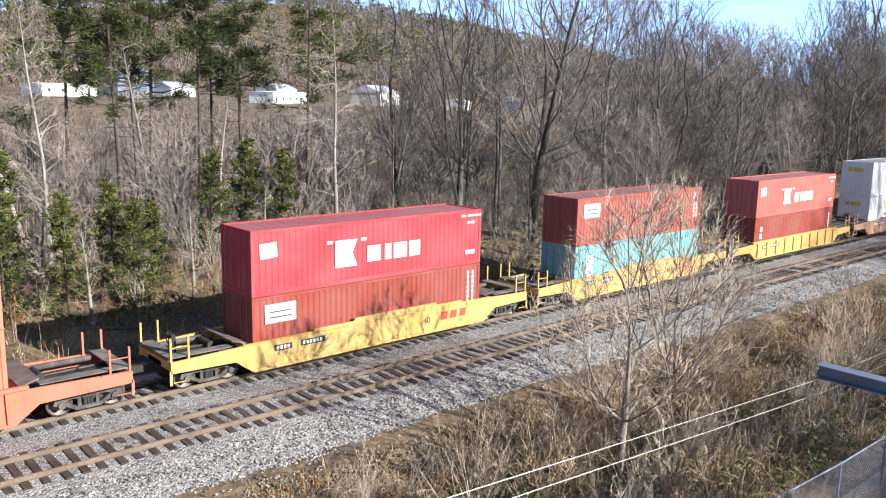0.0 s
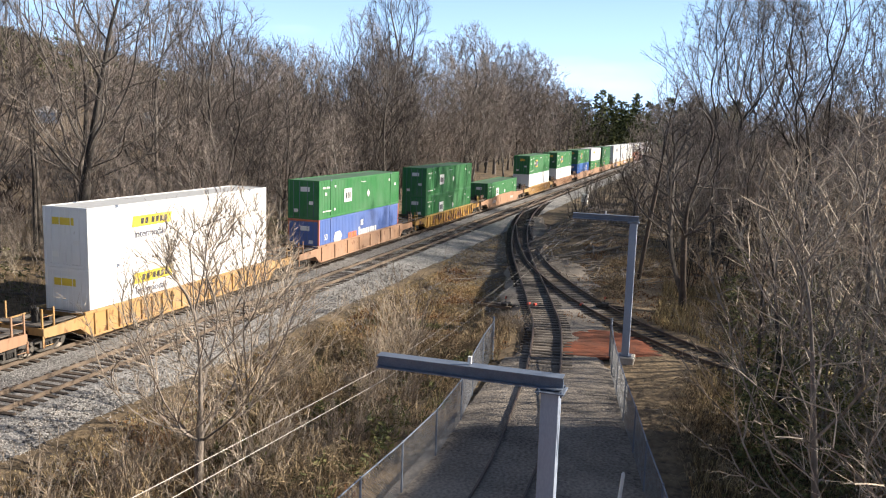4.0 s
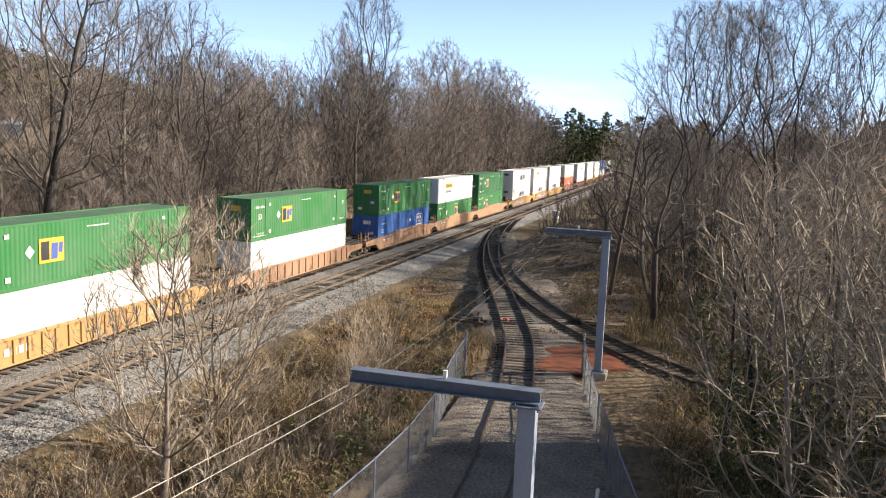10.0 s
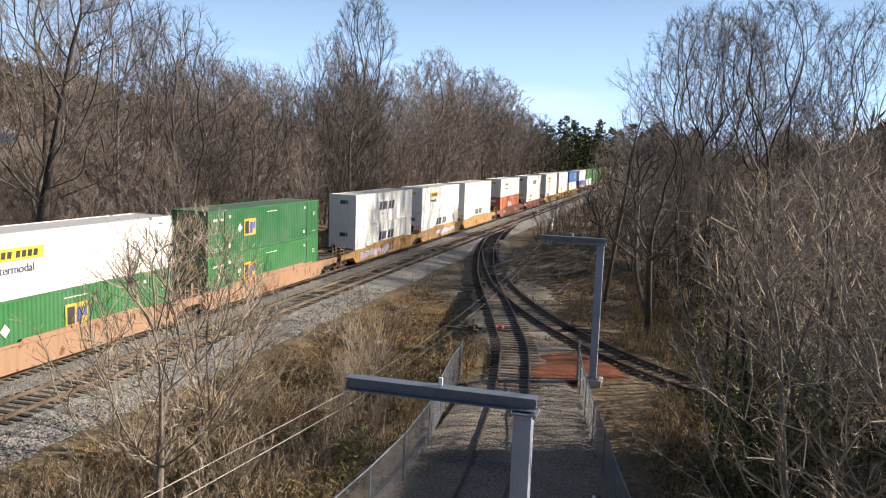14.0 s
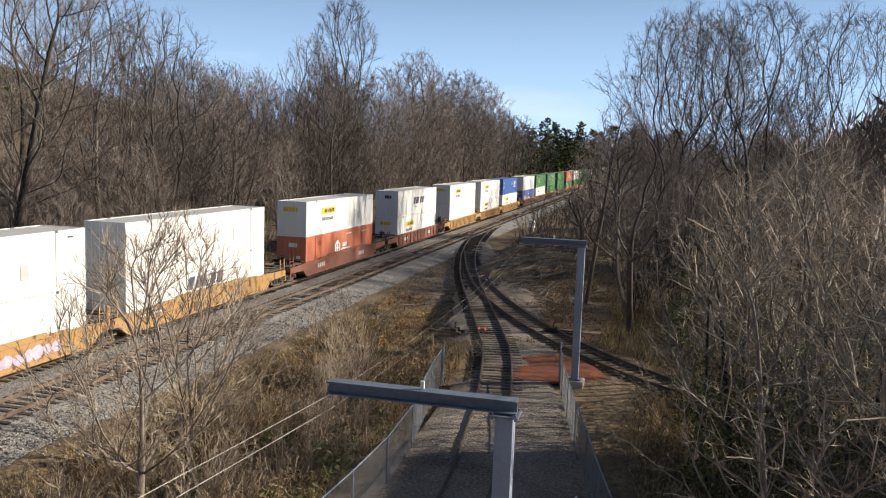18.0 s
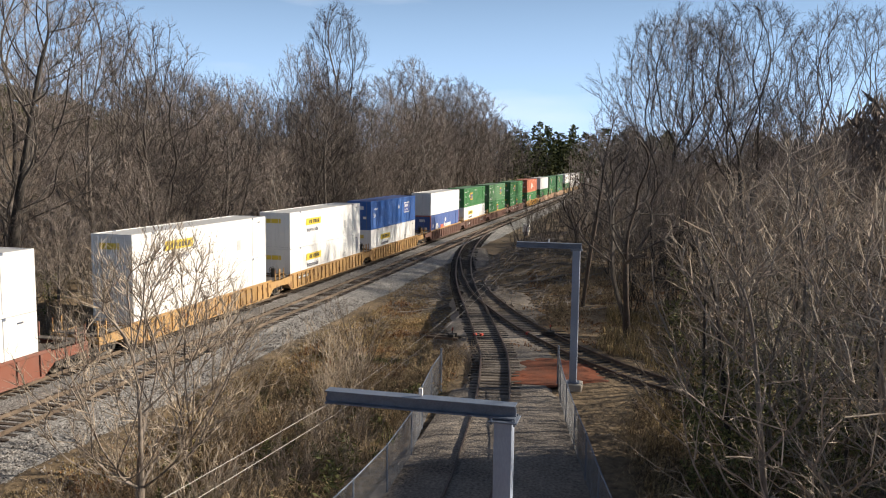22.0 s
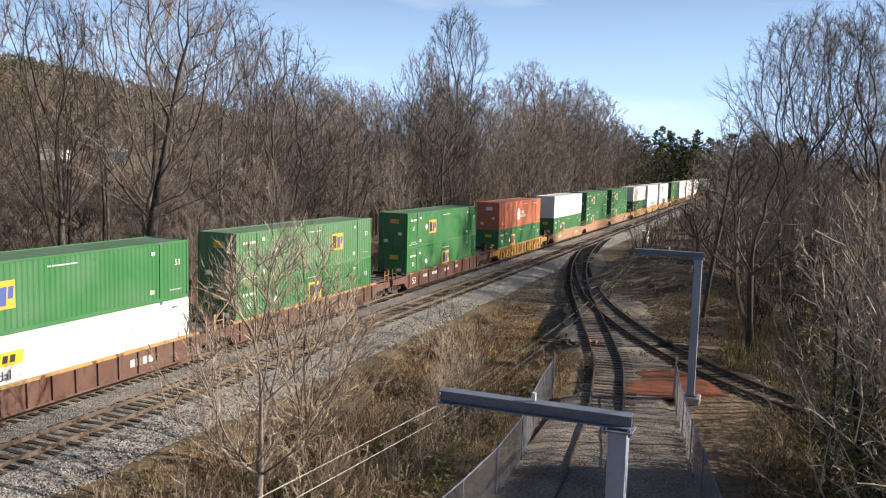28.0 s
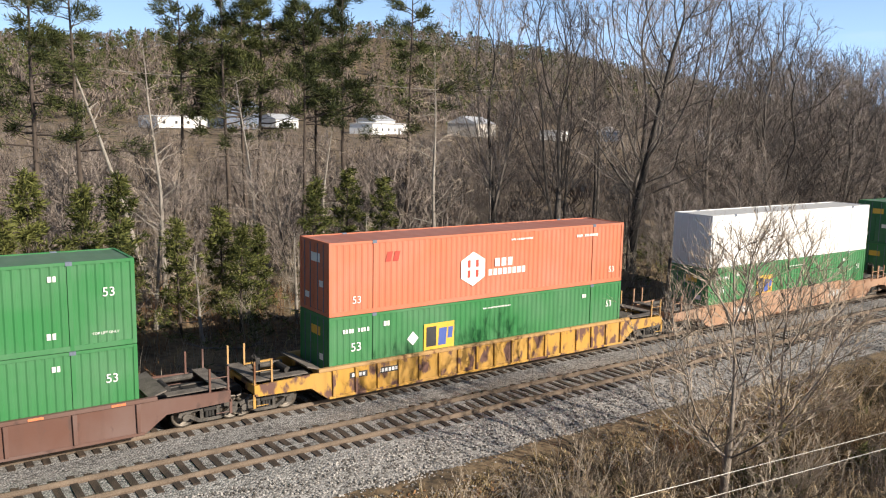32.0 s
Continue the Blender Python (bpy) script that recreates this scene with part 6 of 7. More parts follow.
def as_thing(name, label, category, group, meshes):
    """A tree: its trunk, and its crown of boughs and twigs or leaves as one part."""
    t = thing(name, label, category, group)
    body = meshes[0]
    if len(meshes) > 2:
        link("trunk", body[1].mesh("trunk", body[2], True), t)
        meshes = meshes[1:]
    v, f, index = [], [], []
    for k, (_, geo, mat) in enumerate(meshes):
        n = len(v)
        v += geo.v
        f += [tuple(n + i for i in q) for q in geo.f]
        index += [k] * len(geo.f)
    me = mesh_of("crown", v, f, meshes[0][2])
    for _, geo, mat in meshes[1:]:
        me.materials.append(mat)
    me.polygons.foreach_set("material_index", index)
    tagged(link("crown", me, t), kind="stuff")
    return t


def standing(x, y, sink=0.1):
    return ground_height(x, y) - sink


def place_copies(make, spots, hide=True):
    """Puts the first of a kind on the first spot and copies on the rest: spots of (x, y, scale, turn[, lean x, lean y])."""
    first = None
    for s in spots:
        x, y, k, q = s[:4]
        m = pose(x, y, standing(x, y), *(s[4:6] if len(s) > 4 else (0, 0)), q) @ Matrix.Diagonal((k, k, k, 1))
        if first is None:
            first = make()
            first.matrix_basis = m
        else:
            c = copy_thing(first, pose(0, 0, 0))
            c.matrix_basis = m


def hardwood(seed, label, group, **kw):
    def make():
        a, b, c = (bare_tree if "limbs" in kw else crown_tree)(seed, **kw)
        return as_thing("bare_tree", label, "tree", group, (("trunk", a, M["bark"]), ("limbs", b, M["bark"]), ("twigs", c, M["twig"])))
    return make


WOODS_N, WOODS_S = "woods behind the railway", "woods beside the branch track"
rnd = random.Random(77)
TALL = [
    dict(height=20, radius=0.25, base=0.30, wide=0.25, n=270, pull=0.65, bole=0.6, peak=1.0, sturdy=0.6),
    dict(height=20, radius=0.22, base=0.36, wide=0.21, n=240, pull=0.75, bole=0.7, peak=1.1, sturdy=0.6),
    dict(height=17, radius=0.20, base=0.16, wide=0.30, n=270, pull=0.55, bole=0.55, peak=0.9, mains=2),
    dict(height=20, radius=0.27, base=0.26, wide=0.30, n=300, pull=0.55, bole=0.5, peak=1.0, rough=0.7, sturdy=0.6),
]
FAR = [
    dict(height=24, radius=0.28, base=0.20, wide=0.29, n=230, pull=0.65, bole=0.6, peak=0.95, twig=0.024, reach=1.6),
    dict(height=24, radius=0.28, base=0.28, wide=0.24, n=210, pull=0.75, bole=0.65, peak=1.1, twig=0.024, reach=1.6),
    dict(height=22, radius=0.25, base=0.10, wide=0.32, n=230, pull=0.55, bole=0.5, peak=0.85, twig=0.024, reach=1.6, mains=2),
]
SIDE = [line_pt for line_pt in smooth_line(BRANCH, 1.0)]


def clear_of_branch(x, y, far=2.0):
    return all((x - p[0]) ** 2 + (y - p[1]) ** 2 > far * far for p in SIDE)


def woods_edge(x):
    """The edge of the woods beside the branch track."""
    return -27.2 + 0.095 * (x - 54)


def scatter(into, count, xr, yr, keep, scales, near):
    done, tries = [], 0
    while len(done) < count and tries < count * 60:
        tries += 1
        x, y = rnd.uniform(*xr), rnd.uniform(*yr)
        if not keep(x, y) or any((x - a) ** 2 + (y - b) ** 2 < near * near for a, b in done):
            continue
        done.append((x, y))
        into[rnd.randrange(len(into))].append((x, y, rnd.uniform(*scales), rnd.uniform(0, 360)))


north, north_far, south, south_far = [[] for _ in TALL], [[] for _ in FAR], [[] for _ in TALL], [[] for _ in FAR]
# behind the railway: an uneven front row of smaller trees, then the depth of the wood
scatter(north, 4, (40, 72), (18, 34), lambda x, y: y > 16 + max(0, 54 - x) * 0.5, (0.6, 0.98), 3.6)
scatter(north, 16, (70, 100), (10.5, 34), lambda x, y: True, (0.5, 0.88), 4.4)
scatter(north, 10, (46, 70), (10.5, 15), lambda x, y: True, (0.35, 0.6), 3.0)
scatter(north, 20, (98, 136), (10, 40), lambda x, y: True, (0.75, 1.1), 4.4)
scatter(north_far, 32, (132, 320), (9.5, 40), lambda x, y: y > 9.5 + 11 * step(190, 240, x), (0.85, 1.12), 4.4)
scatter(north_far, 14, (100, 180), (34, 64), lambda x, y: True, (0.8, 1.0), 5.0)
# beside the branch track
scatter(south, 9, (76, 120), (-66, -38), lambda x, y: True, (0.8, 1.15), 5.0)
scatter(south, 7, (64, 130), (-40, -16), lambda x, y: -12 < y - woods_edge(x) < -2, (0.5, 0.75), 4.0)
scatter(south_far, 36, (100, 300), (-56, -8), lambda x, y: y < -21.0 + 0.09 * (x - 114), (0.45, 0.8), 3.4)
deep = random.Random(77)
for k in range(13):
    x = 60 + 5 * k + deep.uniform(-2, 2)
    south[k % len(south)].append((x, woods_edge(x) - deep.uniform(5, 24), deep.uniform(0.5, 0.75), deep.uniform(0, 360)))
for base, kinds, piles, group in ((100, TALL, north, WOODS_N), (120, FAR, north_far, WOODS_N), (140, TALL, south, WOODS_S), (160, FAR, south_far, WOODS_S)):
    for kind, (kw, sp) in enumerate(zip(kinds, piles)):
        place_copies(hardwood(base % 40 + 100 + kind, "tall leafless hardwood tree with grey bark", group, **kw), sp)

# the low woods over the valley floor
VALLEY = [
    dict(height=9, radius=0.12, base=0.2, wide=0.30, n=110, pull=0.6, bole=0.6, peak=0.95, twig=0.02, reach=1.1),
    dict(height=10, radius=0.12, base=0.28, wide=0.24, n=110, pull=0.7, bole=0.7, peak=1.05, twig=0.02, reach=1.1),
    dict(height=7, radius=0.10, base=0.10, wide=0.38, n=110, pull=0.55, bole=0.45, peak=0.9, twig=0.02, reach=1.0, mains=3),
]
low = [[] for _ in VALLEY]
scatter(low, 58, (-8, 62), (19, 52), lambda x, y: x < 46 + (y - 19) * 0.6, (0.55, 1.0), 3.2)
scatter(low, 76, (0, 170), (52, 150), lambda x, y: x < 25 + y * 0.95, (0.35, 0.62), 5.0)
for kind, (kw, sp) in enumerate(zip(VALLEY, low)):
    place_copies(hardwood(190 + kind, "small leafless tree on the valley floor", "low woods on the valley floor", **kw), sp)

# single trees that stand out
place_copies(hardwood(201, "slender leafless tree with one long side limb", WOODS_N, height=15, radius=0.17, limbs=10, start=0.45, spread=0.28, angle=1.2, levels=(5, 4, 3)), [(45.9, 20.0, 1.0, 40), (39.5, 21.5, 0.8, 200)])
place_copies(hardwood(202, "broad leafless oak with heavy crooked limbs", WOODS_N, height=24, radius=0.40, base=0.30, wide=0.31, n=560, pull=0.55, bole=0.5, peak=0.95, rough=0.7, bow=0.35, sturdy=0.6, twig=0.014, reach=1.1), [(48.0, 14.5, 1.0, 10)])
place_copies(hardwood(207, "leafless oak, many-stemmed and leaning out from the woods", WOODS_N, height=20, radius=0.32, base=0.18, wide=0.34, n=500, pull=0.55, bole=0.45, peak=0.85, rough=0.8, bow=0.35, mains=4, sturdy=0.62, twig=0.014, reach=1.1), [(64.0, 13.2, 1.06, 150), (101.0, 14.0, 0.95, 60), (74.0, 13.0, 0.75, 260)])
place_copies(hardwood(208, "tall leafless hardwood with long ascending limbs", WOODS_N, height=24, radius=0.32, base=0.30, wide=0.22, n=460, pull=0.75, bole=0.6, peak=0.9, rough=0.6, mains=2, twig=0.014, reach=1.1), [(58.5, 15.2, 0.95, 80), (53.0, 19.0, 0.98, 200), (42.0, 17.0, 0.9, 300), (70.0, 20.0, 0.86, 20), (107.5, 20.0, 1.02, 140), (43.5, 26.0, 0.95, 30)])
place_copies(hardwood(209, "very tall leafless elm with a narrow fan of limbs", WOODS_N, height=34, radius=0.38, base=0.48, wide=0.165, n=560, pull=0.75, bole=0.55, peak=1.0, rough=0.35, twig=0.016, reach=1.1, sturdy=0.6, mains=3), [(123.0, 19.5, 1.0, 80)])
place_copies(hardwood(210, "leafless hardwood with a rounded reddish crown", WOODS_N, height=26, radius=0.38, base=0.14, wide=0.33, n=750, pull=0.6, bole=0.5, peak=0.95, twig=0.021, reach=1.3, rough=0.45, mains=2), [(128.0, 14.5, 0.86, 80), (146.0, 15.0, 1.06, 200), (116.0, 15.0, 0.78, 300), (177.0, 17.5, 1.05, 30), (196.0, 17.0, 1.12, 110), (240.0, 22.0, 1.2, 60)])


def sycamore():
    a, b, c = crown_tree(212, height=17, radius=0.2, base=0.3, wide=0.22, n=260, pull=0.6, bole=0.7)
    return as_thing("bare_tree", "slim leafless sycamore with white bark", "tree", WOODS_N, (("trunk", a, M["palebark"]), ("limbs", b, M["palebark"]), ("twigs", c, M["twig"])))


place_copies(sycamore, [(112.0, 11.5, 0.9, 0), (84.0, 11.0, 0.7, 90), (137.0, 11.0, 1.0, 200), (70.0, 10.5, 0.65, 300), (158.0, 10.5, 1.0, 40)])
place_copies(hardwood(203, "broad leafless oak at the edge of the branch track", WOODS_S, height=28, radius=0.40, sturdy=0.62, base=0.36, wide=0.32, n=1100, pull=0.6, bole=0.48, peak=0.95, rough=0.4, twig=0.013, reach=1.2, twigs=3, fine_twigs=3, bow=0.22, up=0.1, mains=3), [(91.0, -30.2, 0.94, 70), (93.0, -38.5, 0.98, 200), (103.0, -33.0, 0.98, 300), (84.0, -45.0, 0.88, 20)])
place_copies(hardwood(204, "pair of slender leafless trees side by side", WOODS_N, height=21, radius=0.2, limbs=18, start=0.4, spread=0.2, angle=0.7, levels=(5, 4, 3)), [(50.0, 20.2, 1.0, 0), (48.9, 19.6, 0.95, 90), (88.0, 19.0, 0.8, 200)])


def snag():
    rng = random.Random(5)
    trunk, limb = Geo(), Geo()
    tp = branch_path(rng, (0, 0, -0.3), (0, 0, 1), 13.5, 8, 0.02, 0.0)
    trunk.tube(tp, [0.17 * (1 - 0.7 * i / 8) for i in range(9)], 8)
    for _ in range(9):
        p, d = along(tp, rng.uniform(0.3, 0.9))
        a = branch_path(rng, p, aside(rng, d, 1.2), rng.uniform(0.4, 1.8), 3, 0.1, 0.0)
        limb.tube(a, [0.035, 0.028, 0.02, 0.008], 4)
    return as_thing("dead_tree", "pale barkless dead tree leaning over", "dead tree", WOODS_N, (("trunk", trunk, M["palebark"]), ("limbs", limb, M["palebark"])))


place_copies(snag, [(13.0, 20.0, 1.05, 0, 0, -12)])


def pale_tree(seed, height):
    def make():
        a, b, c = bare_tree(seed, height, 0.17, limbs=28, start=0.25, spread=0.2, angle=1.15, levels=(4, 3, 2), lift=0.02, twig=0.009)
        return as_thing("bare_tree", "pale grey leafless tree with short dead side limbs", "tree", WOODS_N, (("trunk", a, M["palebark"]), ("limbs", b, M["palebark"]), ("twigs", c, M["paletwig"])))
    return make


place_copies(pale_tree(31, 16.0), [(14.0, 21.0, 1.02, 0), (33.1, 20.0, 1.04, 120), (27.0, 26.0, 0.85, 200), (20.6, 22.5, 0.9, 60)])
place_copies(pale_tree(32, 7.5), [(19.0, 13.0, 0.75, 0), (13.2, 12.0, 0.7, 70), (16.6, 15.0, 0.8, 200), (11.5, 14.5, 0.85, 250), (24.4, 15.0, 0.8, 300)])


def pine_maker(seed, height, radius, crown, reach):
    def make():
        a, b, c = pine(seed, height, radius, crown, reach)
        return as_thing("pine_tree", "tall pine with dark needle clumps high on a bare trunk", "pine tree", WOODS_N, (("trunk", a, M["pinebark"]), ("limbs", b, M["pinebark"]), ("needles", c, M["needles"])))
    return make


place_copies(pine_maker(41, 20, 0.22, 0.52, 3.5), [(20.4, 27.0, 0.97, 0), (9.6, 21.0, 0.96, 80), (23.1, 28.2, 1.02, 160), (33.1, 24.0, 1.06, 230), (6.9, 20.0, 0.98, 300), (2.5, 23.0, 1.0, 20)])
place_copies(pine_maker(42, 18, 0.17, 0.44, 2.7), [(21.8, 27.2, 1.1, 0), (28.9, 26.0, 1.12, 90), (25.1, 25.0, 1.06, 130), (17.8, 30.0, 1.1, 200), (30.2, 33.0, 1.1, 80)])


def cedar_maker(seed, height, reach):
    def make():
        a, b, c = cedar(seed, height, reach)
        return as_thing("cedar_tree", "young yellow-green cedar, ragged and leafy to the ground", "cedar tree", WOODS_N, (("trunk", a, M["pinebark"]), ("limbs", b, M["pinebark"]), ("foliage", c, M["cedar"])))
    return make


place_copies(cedar_maker(51, 6.2, 1.7), [(15.5, 12.6, 1.0, 0), (17.2, 14.2, 0.9, 60), (12.4, 13.0, 1.05, 100), (9.5, 13.2, 1.0, 230), (22.5, 18.0, 1.2, 20), (7.2, 12.4, 0.9, 140), (4.6, 13.6, 1.1, 200), (2.6, 12.2, 1.0, 10), (25.8, 20.0, 1.3, 310), (10.8, 17.8, 1.3, 95), (8.2, 15.4, 1.25, 30), (6.0, 16.6, 1.35, 80), (15.2, 14.2, 1.1, 160), (3.6, 17.4, 1.4, 210), (27.6, 18.4, 1.2, 300)])

# the trees on the brushy strip before the ballast
def near_tree(seed, label, **kw):
    def make():
        a, b, c = crown_tree(seed, **kw)
        return as_thing("young_tree", label, "tree", "young trees on the brushy strip", (("trunk", a, M["youngbark"]), ("boughs", b, M["youngbark"]), ("twigs", c, M["paletwig"])))
    return make


NEAR = dict(base=0.29, wide=0.36, n=400, pull=0.36, peak=0.8, twigs=3, fine_twigs=2, twig=0.012, reach=0.8, up=0.55, shell=0.5, bow=0.5)
place_copies(near_tree(61, "young leafless tree with upswept pale twigs", height=9.7, radius=0.14, bole=0.85, mains=1, **NEAR), [(21.6, -13.6, 1.0, 0)])
place_copies(near_tree(64, "young leafless tree, many-stemmed with pale twigs", height=9.4, radius=0.12, bole=0.75, mains=3, **NEAR), [(26.8, -12.2, 1.0, 40)])


def shrub_maker(seed, height, stems, spread, label, mat="paletwig"):
    def make():
        a, b = shrub(seed, height, stems, spread, 0.009)
        return as_thing("shrub", label, "shrub", "leafless brush", (("stems", a, M[mat]), ("twigs", b, M[mat])))
    return make


place_copies(shrub_maker(71, 4.4, 13, 1.2, "leafless many-stemmed shrub with tan twigs"), [(39.8, -14.3, 1.25, 0), (37.9, -13.4, 1.0, 60), (17.0, -11.6, 0.8, 100), (33.5, -15.2, 0.85, 200), (15.0, -13.5, 0.7, 20), (29.5, -16.5, 0.8, 300), (42.0, -12.6, 0.8, 150), (24.5, -17.0, 0.7, 250), (36.2, -15.4, 1.0, 310), (20.0, -15.6, 0.6, 40), (12.6, -11.2, 0.6, 330), (31.0, -12.4, 0.7, 80)])
# the thick of the brush, between the young trees and the fence
thick_brush = [(rnd.uniform(13, 36), rnd.uniform(-19.0, -11.0), rnd.uniform(0.35, 0.75), rnd.uniform(0, 360)) for _ in range(64)]
thick_brush += [(19.4, -12.4, 1.05, 20), (20.4, -11.3, 0.9, 80), (23.2, -12.3, 1.0, 150), (18.2, -13.6, 1.0, 220), (25.0, -11.2, 0.9, 300), (28.6, -12.6, 1.0, 10), (24.2, -14.4, 1.1, 60), (30.6, -13.6, 1.0, 120)]
thick_brush = [q for q in thick_brush if q[1] < -11.0]
place_copies(shrub_maker(74, 3.0, 16, 1.7, "leafless tangled shrub with tan twigs in the brush"), thick_brush[::2])
place_copies(shrub_maker(75, 2.4, 18, 2.2, "low leafless shrub with dry brown stems in the brush", "bramble"), thick_brush[1::2])


def bramble(seed, wide, tall, canes):
    """A mound of arching canes that bend over to the ground, with short twigs on them."""
    rng = random.Random(seed)
    stems, fine = Geo(), Geo()
    for _ in range(canes):
        q, reach, h = rng.uniform(0, 6.283), wide * rng.uniform(0.3, 1.15), tall * rng.uniform(0.45, 1.15)
        x, y = rng.gauss(0, 0.3 * wide), rng.gauss(0, 0.3 * wide)
        turn = rng.gauss(0, 0.5)
        pts = []
        for i in range(6):
            t = i / 5
            a = q + turn * t
            pts.append(Vector((x + math.cos(a) * reach * t, y + math.sin(a) * reach * t, -0.1 + h * (1 - (1.5 * t - 0.85) ** 2 / 0.72) + rng.gauss(0, 0.03))))
        r = rng.uniform(0.007, 0.014)
        stems.tube(pts, [r, r, r * 0.9, r * 0.8, r * 0.6, r * 0.3], 3)
        for _ in range(6):
            p, d = along(pts, rng.uniform(0.15, 0.95))
            cone(fine, p, p + (aside(rng, d, rng.uniform(0.5, 1.3)) + Vector((0, 0, 0.3))) * rng.uniform(0.12, 0.45), r * 0.7)
    return stems, fine


def bramble_maker(seed, wide, tall, canes, label, mat):
    def make():
        a, b = bramble(seed, wide, tall, canes)
        return as_thing("bramble_bush", label, "bush", "brambles", (("canes", a, M[mat]), ("twigs", b, M[mat])))
    return make


def mound_spots(count, xr, yr, lo, hi):
    return [(rnd.uniform(*xr), rnd.uniform(*yr), rnd.uniform(lo, hi), rnd.uniform(0, 360)) for _ in range(count)]


place_copies(bramble_maker(171, 1.3, 1.1, 70, "mound of tan dead bramble canes beside the ballast", "bramble"), mound_spots(80, (9, 42), (-18.8, -9.8), 0.6, 1.35)[:64])
place_copies(bramble_maker(172, 1.0, 0.9, 60, "mound of red-brown dead brush beside the ballast", "litter"), mound_spots(30, (9, 46), (-18.8, -10.2), 0.5, 1.2))
place_copies(bramble_maker(173, 1.2, 0.8, 60, "mound of pale tan dead canes beside the ballast", "paletwig"), mound_spots(40, (9, 46), (-18.8, -9.6), 0.5, 1.25)[:34])
place_copies(bramble_maker(174, 1.5, 1.3, 70, "mound of dead bramble canes on the floor of the woods", "bramble"), mound_spots(18, (26, 60), (-38, -31.0), 0.6, 1.2) + [(26.5, -29.6, 0.8, 20), (28.4, -29.0, 0.7, 90), (30.6, -28.9, 0.9, 160), (33.0, -28.4, 0.7, 230), (35.4, -28.9, 0.9, 300), (29.6, -30.2, 1.0, 50), (32.4, -30.0, 0.9, 110)])

# thicket of saplings on the woods side
sap = [(49.5, -34.1, 1.05, 0, 0, 0), (39.0, -34.7, 1.0, 70, 2, 0), (31.4, -30.9, 0.8, 140, 0, 3), (30.7, -32.0, 0.95, 200, 0, -2), (44.0, -37.7, 1.05, 250, 0, 0), (32.5, -36.9, 1.0, 300, 1, 2), (35.0, -32.6, 0.9, 20, 0, 0), (41.5, -35.6, 1.1, 110, 3, 0)]
while len(sap) < 64:
    n = len(sap)
    x, y = (rnd.uniform(20, 35), rnd.uniform(-40, -31.6)) if n < 20 else (rnd.uniform(36, 60), rnd.uniform(-50, -36)) if n < 44 else (rnd.uniform(54, 125), rnd.uniform(-38, -20))
    if (n >= 44 and not -9 < y - woods_edge(x) < 0) or (34 < x < 50 and y > -50) or (48 < x < 62 and y > -33.5) or not clear_of_branch(x, y, 1.4) or any((x - q[0]) ** 2 + (y - q[1]) ** 2 < 1.6 for q in sap):
        continue
    sap.append((x, y, rnd.uniform(0.7, 1.1) * (0.85 if x > 54 else 1.0), rnd.uniform(0, 360), rnd.gauss(0, 3), rnd.gauss(0, 3)))
rnd.shuffle(sap)


def sapling(seed, height, boughs, fine, **kw):
    def make():
        a, b, c = crown_tree(seed, height, **kw)
        return as_thing("sapling", "leafless sapling with crooked pale twigs", "sapling", WOODS_S, (("trunk", a, M["bark"]), ("boughs", b, M[boughs]), ("twigs", c, M[fine])))
    return make


place_copies(sapling(81, 11.5, "youngbark", "paletwig", radius=0.12, base=0.24, wide=0.29, n=210, pull=0.34, bole=0.72, peak=0.85, twigs=2, fine_twigs=2, twig=0.010, reach=0.7, rough=0.8, bow=0.42, up=0.25, sturdy=0.58), sap[::3])
place_copies(sapling(82, 10.5, "palebark", "greytwig", radius=0.11, base=0.22, wide=0.31, n=210, pull=0.3, bole=0.65, peak=0.85, twigs=2, fine_twigs=2, twig=0.010, reach=0.7, rough=0.8, bow=0.45, mains=3, up=0.2, sturdy=0.58), sap[1::3])
place_copies(sapling(83, 12.5, "palebark", "paletwig", radius=0.12, base=0.3, wide=0.26, n=200, pull=0.38, bole=0.75, peak=0.85, twigs=2, fine_twigs=2, twig=0.010, reach=0.7, mains=2, bow=0.42, up=0.25, sturdy=0.58), sap[2::3])
place_copies(shrub_maker(73, 3.6, 14, 1.8, "leafless tangled shrub at the edge of the woods"), [(rnd.uniform(27, 70), rnd.uniform(-40, -31.5), rnd.uniform(0.6, 1.0), rnd.uniform(0, 360)) for _ in range(18)])
# single trunks beside the branch track, their shaded look painted as dark pine bark
def dark_tree(seed, height, radius, **kw):
    def make():
        a, b, c = crown_tree(seed, height, radius, twigs=2, fine_twigs=3, twig=0.012, reach=0.9, **kw)
        return as_thing("bare_tree", "leafless tree with a dark trunk beside the branch track", "tree", WOODS_S, (("trunk", a, M["pinebark"]), ("limbs", b, M["bark"]), ("twigs", c, M["twig"])))
    return make


place_copies(dark_tree(205, 12.5, 0.24, base=0.42, wide=0.3, n=160, pull=0.3, bole=0.6, mains=2, sturdy=0.5), [(52.2, -27.6, 1.0, 0), (79.0, -21.8, 0.65, 120), (95.0, -22.5, 0.8, 200)])
place_copies(dark_tree(206, 15.0, 0.15, base=0.5, wide=0.2, n=130, pull=0.4, bole=0.8, lean=0.0), [(62.2, -24.0, 1.0, 30, 0, -3)])


